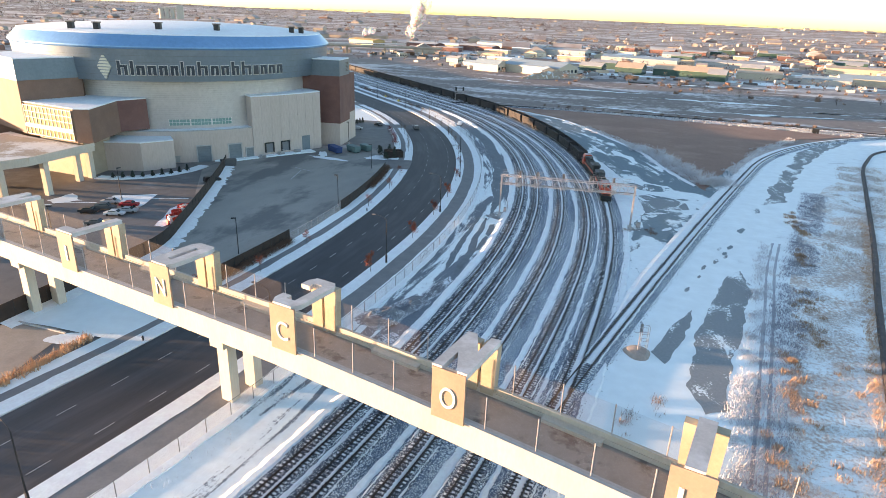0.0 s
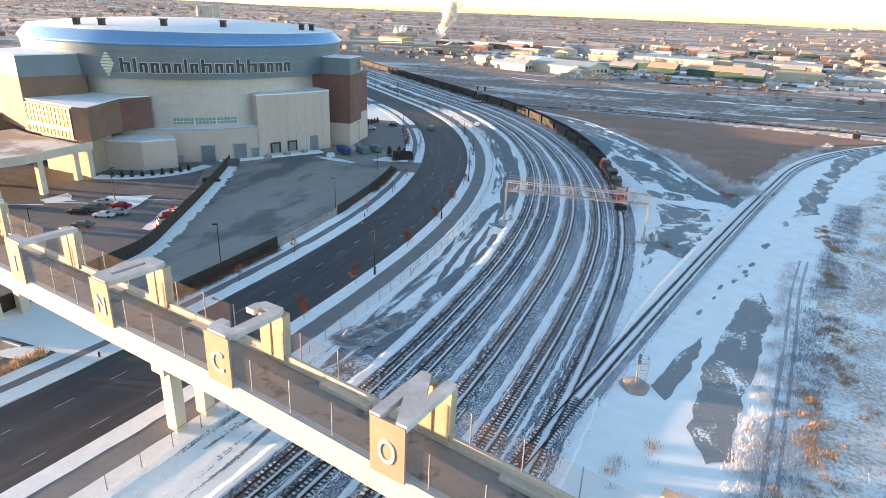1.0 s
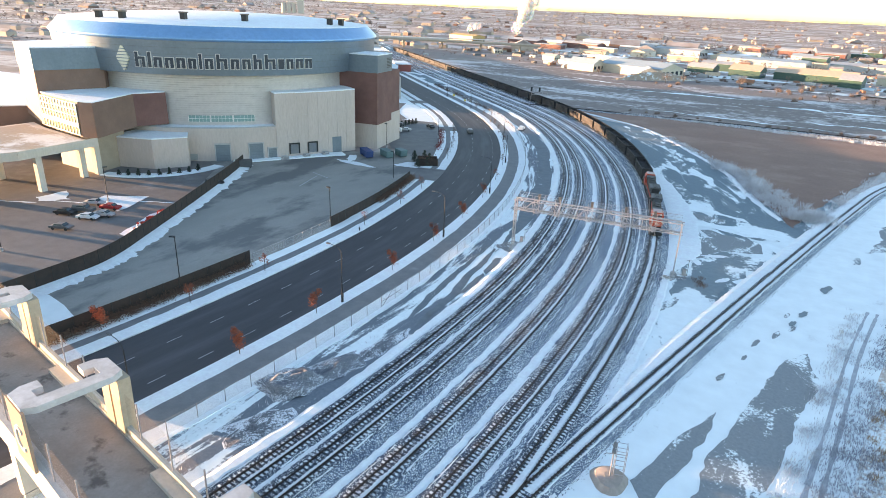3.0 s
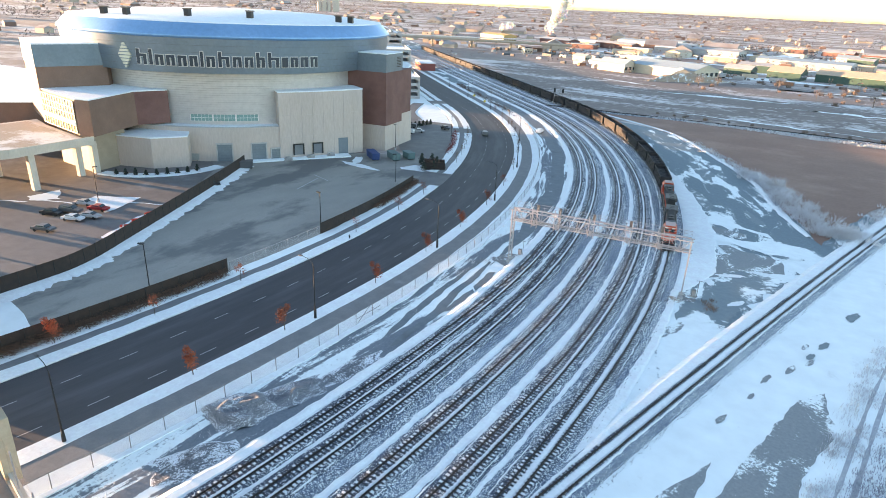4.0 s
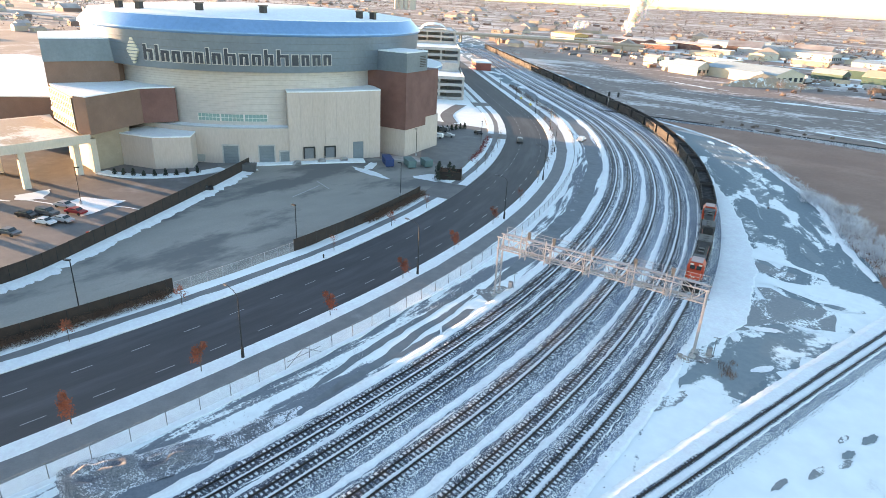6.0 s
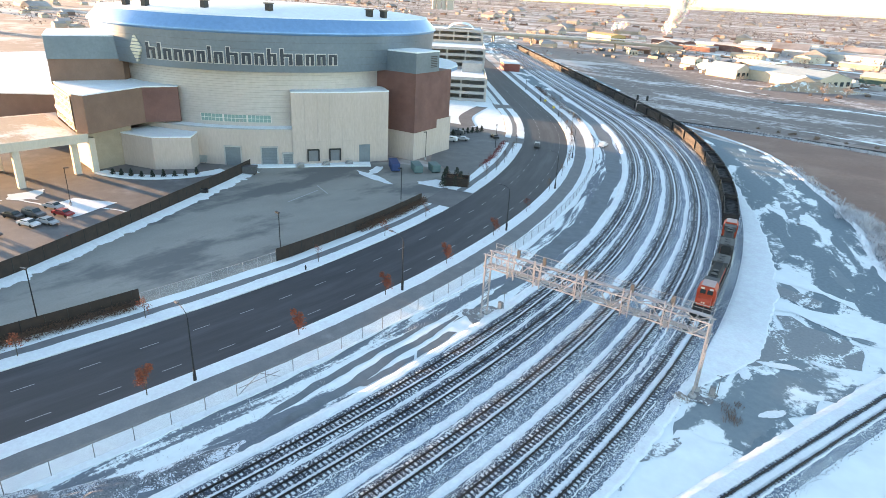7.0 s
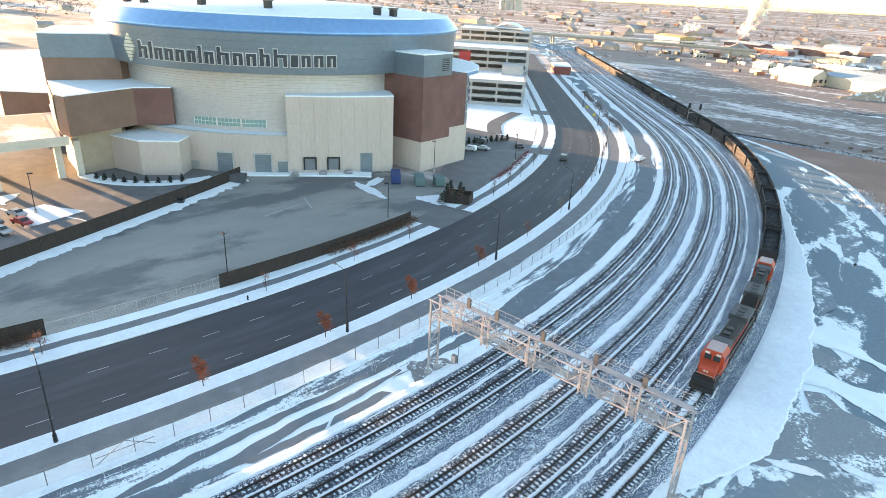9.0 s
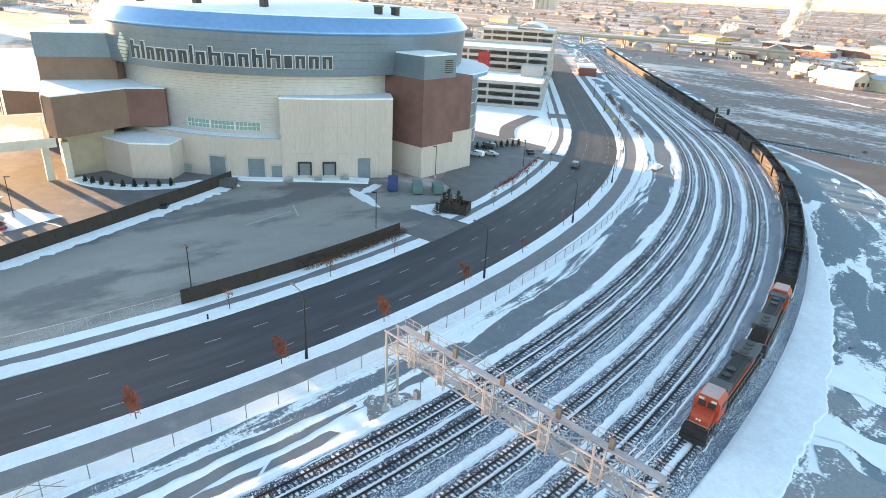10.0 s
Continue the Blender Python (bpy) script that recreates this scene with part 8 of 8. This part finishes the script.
hut = solid("relay_hut", bm, M["dark_metal"], "small dark relay hut beside the branch", "hut")
hut.location = (80, 351, 0)

# ---------- far town ----------
rng2 = random.Random(11)
tw = {"wall": bmesh.new(), "snow": bmesh.new(), "dark": bmesh.new()}
for _ in range(900):
    a = math.radians(rng2.uniform(-35, 95))
    r = 700 + 3600 * rng2.random() ** 1.3
    x, y = -r * math.sin(a) + 20, 100 + r * math.cos(a)
    if (x > -250 and y < 720 and x < 400) or abs(x + y - 214) < 60 and y < 1000:
        continue
    w, l, h = rng2.uniform(6, 11), rng2.uniform(8, 16), rng2.uniform(3.0, 5.5)
    if rng2.random() < 0.12:
        w, l, h = w * 3, l * 3, h * 1.3
    m = Matrix.Translation((x, y, far_height(x, y) - 0.5)) @ Matrix.Rotation(rng2.choice((0.1, 1.67)) + rng2.gauss(0, 0.1), 4, 'Z')
    quad_box(tw["dark" if rng2.random() < 0.3 else "wall"], (-w / 2, -l / 2, 0), (w / 2, l / 2, h), m)
    pr = [(-w / 2 - 0.3, h), (w / 2 + 0.3, h), (0, h + w * 0.25)]
    va = [tw["snow"].verts.new(m @ Vector((px, -l / 2, pz))) for px, pz in pr]
    vb = [tw["snow"].verts.new(m @ Vector((px, l / 2, pz))) for px, pz in pr]
    tw["snow"].faces.new(va)
    tw["snow"].faces.new(vb[::-1])
    for i in range(3):
        tw["snow"].faces.new((va[i], va[(i + 1) % 3], vb[(i + 1) % 3], vb[i]))
stuff_cloud("far_houses", tw["wall"], surf("house_wall", (0.5, 0.42, 0.34), (0.34, 0.26, 0.2), 0.02, 0.8, bumps=0.0), "walls of the far town's houses", "houses")
stuff_cloud("far_roofs", tw["snow"], surf("house_roof", (0.40, 0.37, 0.365), (0.20, 0.16, 0.145), 0.03, 0.8, bumps=0.0), "snowy roofs of the far town", "houses")
stuff_cloud("far_brick_houses", tw["dark"], surf("house_brick", (0.24, 0.13, 0.1), (0.16, 0.1, 0.08), 0.02, 0.8, bumps=0.0), "brick houses of the far town", "houses")


def far_tree(bm, x, y, z, h, g, n=16):
    for _ in range(n):
        v = Vector((g.gauss(0, 0.33), g.gauss(0, 0.33), abs(g.gauss(0.5, 0.28))))
        p = Vector((x, y, z)) + Vector((v.x * h, v.y * h, v.z * h))
        sz = h * g.uniform(0.07, 0.16)
        a = Vector((g.uniform(-1, 1), g.uniform(-1, 1), g.uniform(-0.4, 1))).normalized() * sz
        b = a.orthogonal().normalized() * sz * g.uniform(0.4, 0.9)
        bm.faces.new([bm.verts.new(p + q) for q in (-a, -b, a, b)])


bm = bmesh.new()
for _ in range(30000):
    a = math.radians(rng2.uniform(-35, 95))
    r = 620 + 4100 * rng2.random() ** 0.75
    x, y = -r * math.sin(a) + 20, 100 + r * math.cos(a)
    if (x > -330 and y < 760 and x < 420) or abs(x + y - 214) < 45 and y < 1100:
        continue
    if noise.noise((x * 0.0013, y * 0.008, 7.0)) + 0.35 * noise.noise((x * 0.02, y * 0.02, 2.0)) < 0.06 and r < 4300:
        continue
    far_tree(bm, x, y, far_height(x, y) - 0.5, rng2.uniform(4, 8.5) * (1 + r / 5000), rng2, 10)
# wood tone kept close to the land's, so haze is painted in
stuff_cloud("far_woods", bm, surf("hazed_winter_wood", (0.15, 0.11, 0.098), (0.20, 0.15, 0.135), 0.01, 0.9, bumps=0.0), "bare brown winter woods across the town", "woods")
# single bare trees and bushes at the field's far side
def bare_tree(x, y, h, g, label):
    root = thing("bare_tree", (x, y, -0.15), g.uniform(0, 360), label, "tree", "field trees")
    bm = bmesh.new()
    tube(bm, (0, 0, -0.2), (0.02 * h, 0, 0.4 * h), 0.03 * h, 0.018 * h, 5)
    tube(bm, (0.02 * h, 0, 0.4 * h), (0, 0.02 * h, 0.85 * h), 0.018 * h, 0.005 * h, 4)
    for k in range(8):
        a = k * 2.4
        tube(bm, (0.01 * h, 0, (0.28 + 0.06 * k) * h), (0.3 * h * math.cos(a), 0.3 * h * math.sin(a), (0.52 + 0.05 * k) * h), 0.012 * h, 0.004 * h, 4)
    part("trunk", bm, M["bark"], root)
    bm = bmesh.new()
    for _ in range(200):
        a, r, z = g.uniform(0, 6.28), 0.36 * g.random() ** 0.5, g.gauss(0.62, 0.16)
        p = Vector((r * math.cos(a), r * math.sin(a), z)) * h
        q = p + Vector((math.cos(a) * 0.1 + g.gauss(0, 0.05), math.sin(a) * 0.1 + g.gauss(0, 0.05), 0.14)) * h
        w = Vector((g.uniform(-1, 1), g.uniform(-1, 1), 0)).normalized() * 0.008 * h
        bm.faces.new([bm.verts.new(c) for c in (p - w, p + w, q)])
    part("crown", bm, M["twig"], root)


for x, y, h in [(-20, 540, 9), (5, 520, 7), (36, 505, 8), (60, 500, 6), (120, 490, 7), (150, 505, 6), (-60, 545, 7), (200, 500, 7), (90, 545, 8), (260, 520, 8), (-130, 560, 6), (300, 560, 9), (180, 560, 9), (-70, 528, 8), (20, 548, 7)]:
    bare_tree(x, y, h, rng2, "bare brown tree at the far side of the field")
bm = bmesh.new()
for x, y, h in [(rng2.uniform(-90, 400), rng2.uniform(490, 640), rng2.uniform(1.5, 3.2)) for _ in range(110)] + [(rng2.uniform(-60, 260), rng2.gauss(372, 2), 1.4) for _ in range(50)]:
    for _ in range(60):
        a, r = rng2.uniform(0, 6.28), h * 0.6 * rng2.random() ** 0.5
        p = Vector((x + r * math.cos(a), y + r * math.sin(a), -0.1))
        q = p + Vector((rng2.gauss(0, 0.25), rng2.gauss(0, 0.25), rng2.uniform(0.5, 1.0))) * h
        w = Vector((rng2.uniform(-1, 1), rng2.uniform(-1, 1), 0)).normalized() * 0.05 * h
        bm.faces.new([bm.verts.new(c) for c in (p - w, p + w, q)])
stuff_cloud("field_bushes", bm, M["twig"], "low bare bushes at the edge of the field", "bushes")

# steam over the works
def plume(x, y, z, size, n, drift, seed):
    g = random.Random(seed)
    bm = bmesh.new()
    for k in range(n):
        f = k / n
        c = Vector((x + drift[0] * f + g.gauss(0, size * 0.25), y + g.gauss(0, size * 0.2), z + drift[1] * f + g.gauss(0, size * 0.15)))
        bmesh.ops.create_icosphere(bm, subdivisions=2, radius=size * (0.35 + 0.8 * f) * g.uniform(0.7, 1.2), matrix=Matrix.Translation(c))
    for v in bm.verts:
        v.co += 0.22 * size * noise.noise_vector(v.co * (1.2 / size))
    m = bpy.data.materials.get("steam")
    if not m:
        m, nt, b = nodes_of("steam")
        b.inputs["Base Color"].default_value = (0.95, 0.93, 0.9, 1)
        b.inputs["Roughness"].default_value = 1.0
        b.inputs["Subsurface Weight"].default_value = 0.3
        n_ = noise_node(nt, 0.05, 3.0)
        nt.links.new(ramp2(nt, n_, 0.05, 0.3), b.inputs["Alpha"])
    return tagged(part("steam_plume", bm, m, smooth=True), "white steam rising from the works", "steam", kind="stuff")


plume(-470, 1190, 6, 15, 22, (30, 62), 1)
plume(-540, 1120, 6, 8, 6, (26, 10), 2)
plume(-1250, 3300, 50, 12, 5, (15, 45), 3)

# ---------- corner under the bridge ----------
ragged("corner_snow", [(-93, 62), (-96, 72), (-90, 84), (-74.5, 81), (-71.5, 76), (-73.5, 68), (-75.5, 63), (-82, 63)], 0.03, M["snow"], "snowy corner ground under the footbridge", "ground", 0.5)
flat("corner_lot", [(-150, 20), (-78, 26), (-78.5, 50), (-81.5, 62), (-93.5, 62), (-150, 66)], 0.0, surf("corner_concrete", (0.30, 0.26, 0.22), (0.36, 0.31, 0.27), 0.2, 0.8, fine=3.0, stain=(0.2, 0.18, 0.16), stain_scale=0.08), "pale concrete corner lot with worn marks", "car park")
bm = bmesh.new()
beam(bm, (-78.2, 26, 0.1), (-78.7, 50, 0.1), 0.3, 0.3)
beam(bm, (-81.5, 62, 0.1), (-93.5, 62, 0.1), 0.3, 0.3)
solid("corner_kerb", bm, M["kerb"], "pale concrete kerb around the corner lot", "kerb", kind="structure")
brush("ornamental_grass", [(-77.2 + rng.gauss(0, 0.45) + (0.03 * (y - 50)), y) for y in (rng.uniform(30, 62) for _ in range(120))], M["reed"], "row of dry orange ornamental grass", 1.1, 22, 0.06, 0.7)
blot("grass_island", -79.5, 61.0, 3.6, 1.7, 0.4, 0.05, M["snow_clean"], "snowy kerbed island", "snow", 51.0, 40, 0.2)
# fire hydrants on the verge
def hydrant(s, d):
    p = at_line(s, d, 0.13)
    root = thing("fire_hydrant", p, 0, "dark fire hydrant standing in snow", "hydrant", "hydrants")
    bm = bmesh.new()
    tube(bm, (0, 0, -0.05), (0, 0, 0.65), 0.14, 0.13, 8)
    part("barrel", bm, M["dark_metal"], root)
    bm = bmesh.new()
    tube(bm, (0, 0, 0.65), (0, 0, 0.85), 0.17, 0.05, 8)
    part("bonnet", bm, M["dark_metal"], root)
    bm = bmesh.new()
    tube(bm, (-0.26, 0, 0.5), (0.26, 0, 0.5), 0.07, 0.07, 8)
    part("outlet", bm, M["dark_metal"], root)


for s_, d_ in ((-60, -39.2), (22.5, -38.9)):
    hydrant(s_, d_)
# yellow warning signs by the crossing
for s_ in (243, 262):
    p = at_line(s_, -21.2, 0.1)
    ws = thing("warning_sign", p, math.degrees(ref(s_)[2]), "yellow diamond warning sign on a post", "road sign", "road signs")
    bm = bmesh.new()
    tube(bm, (0, 0, 0), (0, 0, 2.6), 0.05, 0.05, 6)
    part("post", bm, M["fence_grey"], ws)
    bm = bmesh.new()
    prism(bm, [(-0.75, 0), (0, -0.75), (0.75, 0), (0, 0.75)], -0.02, 0.02, Matrix.Translation((0, -0.08, 2.9)) @ Matrix.Rotation(math.pi / 2, 4, 'X'))
    part("plate", bm, M["yellow"], ws)
# dark bushes along the path towards the depot
bm = bmesh.new()
for _ in range(260):
    leaf_cloud(bm, at_line(rng.uniform(225, 330), rng.gauss(-12.6, 1.0), 0.6), 1.0, 10, 0.17, rng)
stuff_cloud("lane_shrubs", bm, plain("dark_shrub", (0.12, 0.07, 0.05), 0.9), "dark bare shrubs along the railway lane", "shrubs")
# grain elevator far off on the skyline
ge = thing("grain_elevator", (-1497, 1711, far_height(-1497, 1711) - 2), 35, "pale concrete grain elevator with tall silos", "grain elevator")
conc = plain("silo_concrete", (0.50, 0.43, 0.37))
for k in range(3):
    bm = bmesh.new()
    tube(bm, (k * 17 - 26, 0, -2), (k * 17 - 26, 0, 30 + 6 * (k == 1)), 7.5, 7.5, 14)
    part("silo", bm, conc, ge)
bm = bmesh.new()
quad_box(bm, (20, -8, -2), (40, 8, 42))
part("headhouse", bm, conc, ge)
bm = bmesh.new()
quad_box(bm, (-34, -4, 30), (20, 4, 34))
part("gallery", bm, conc, ge)
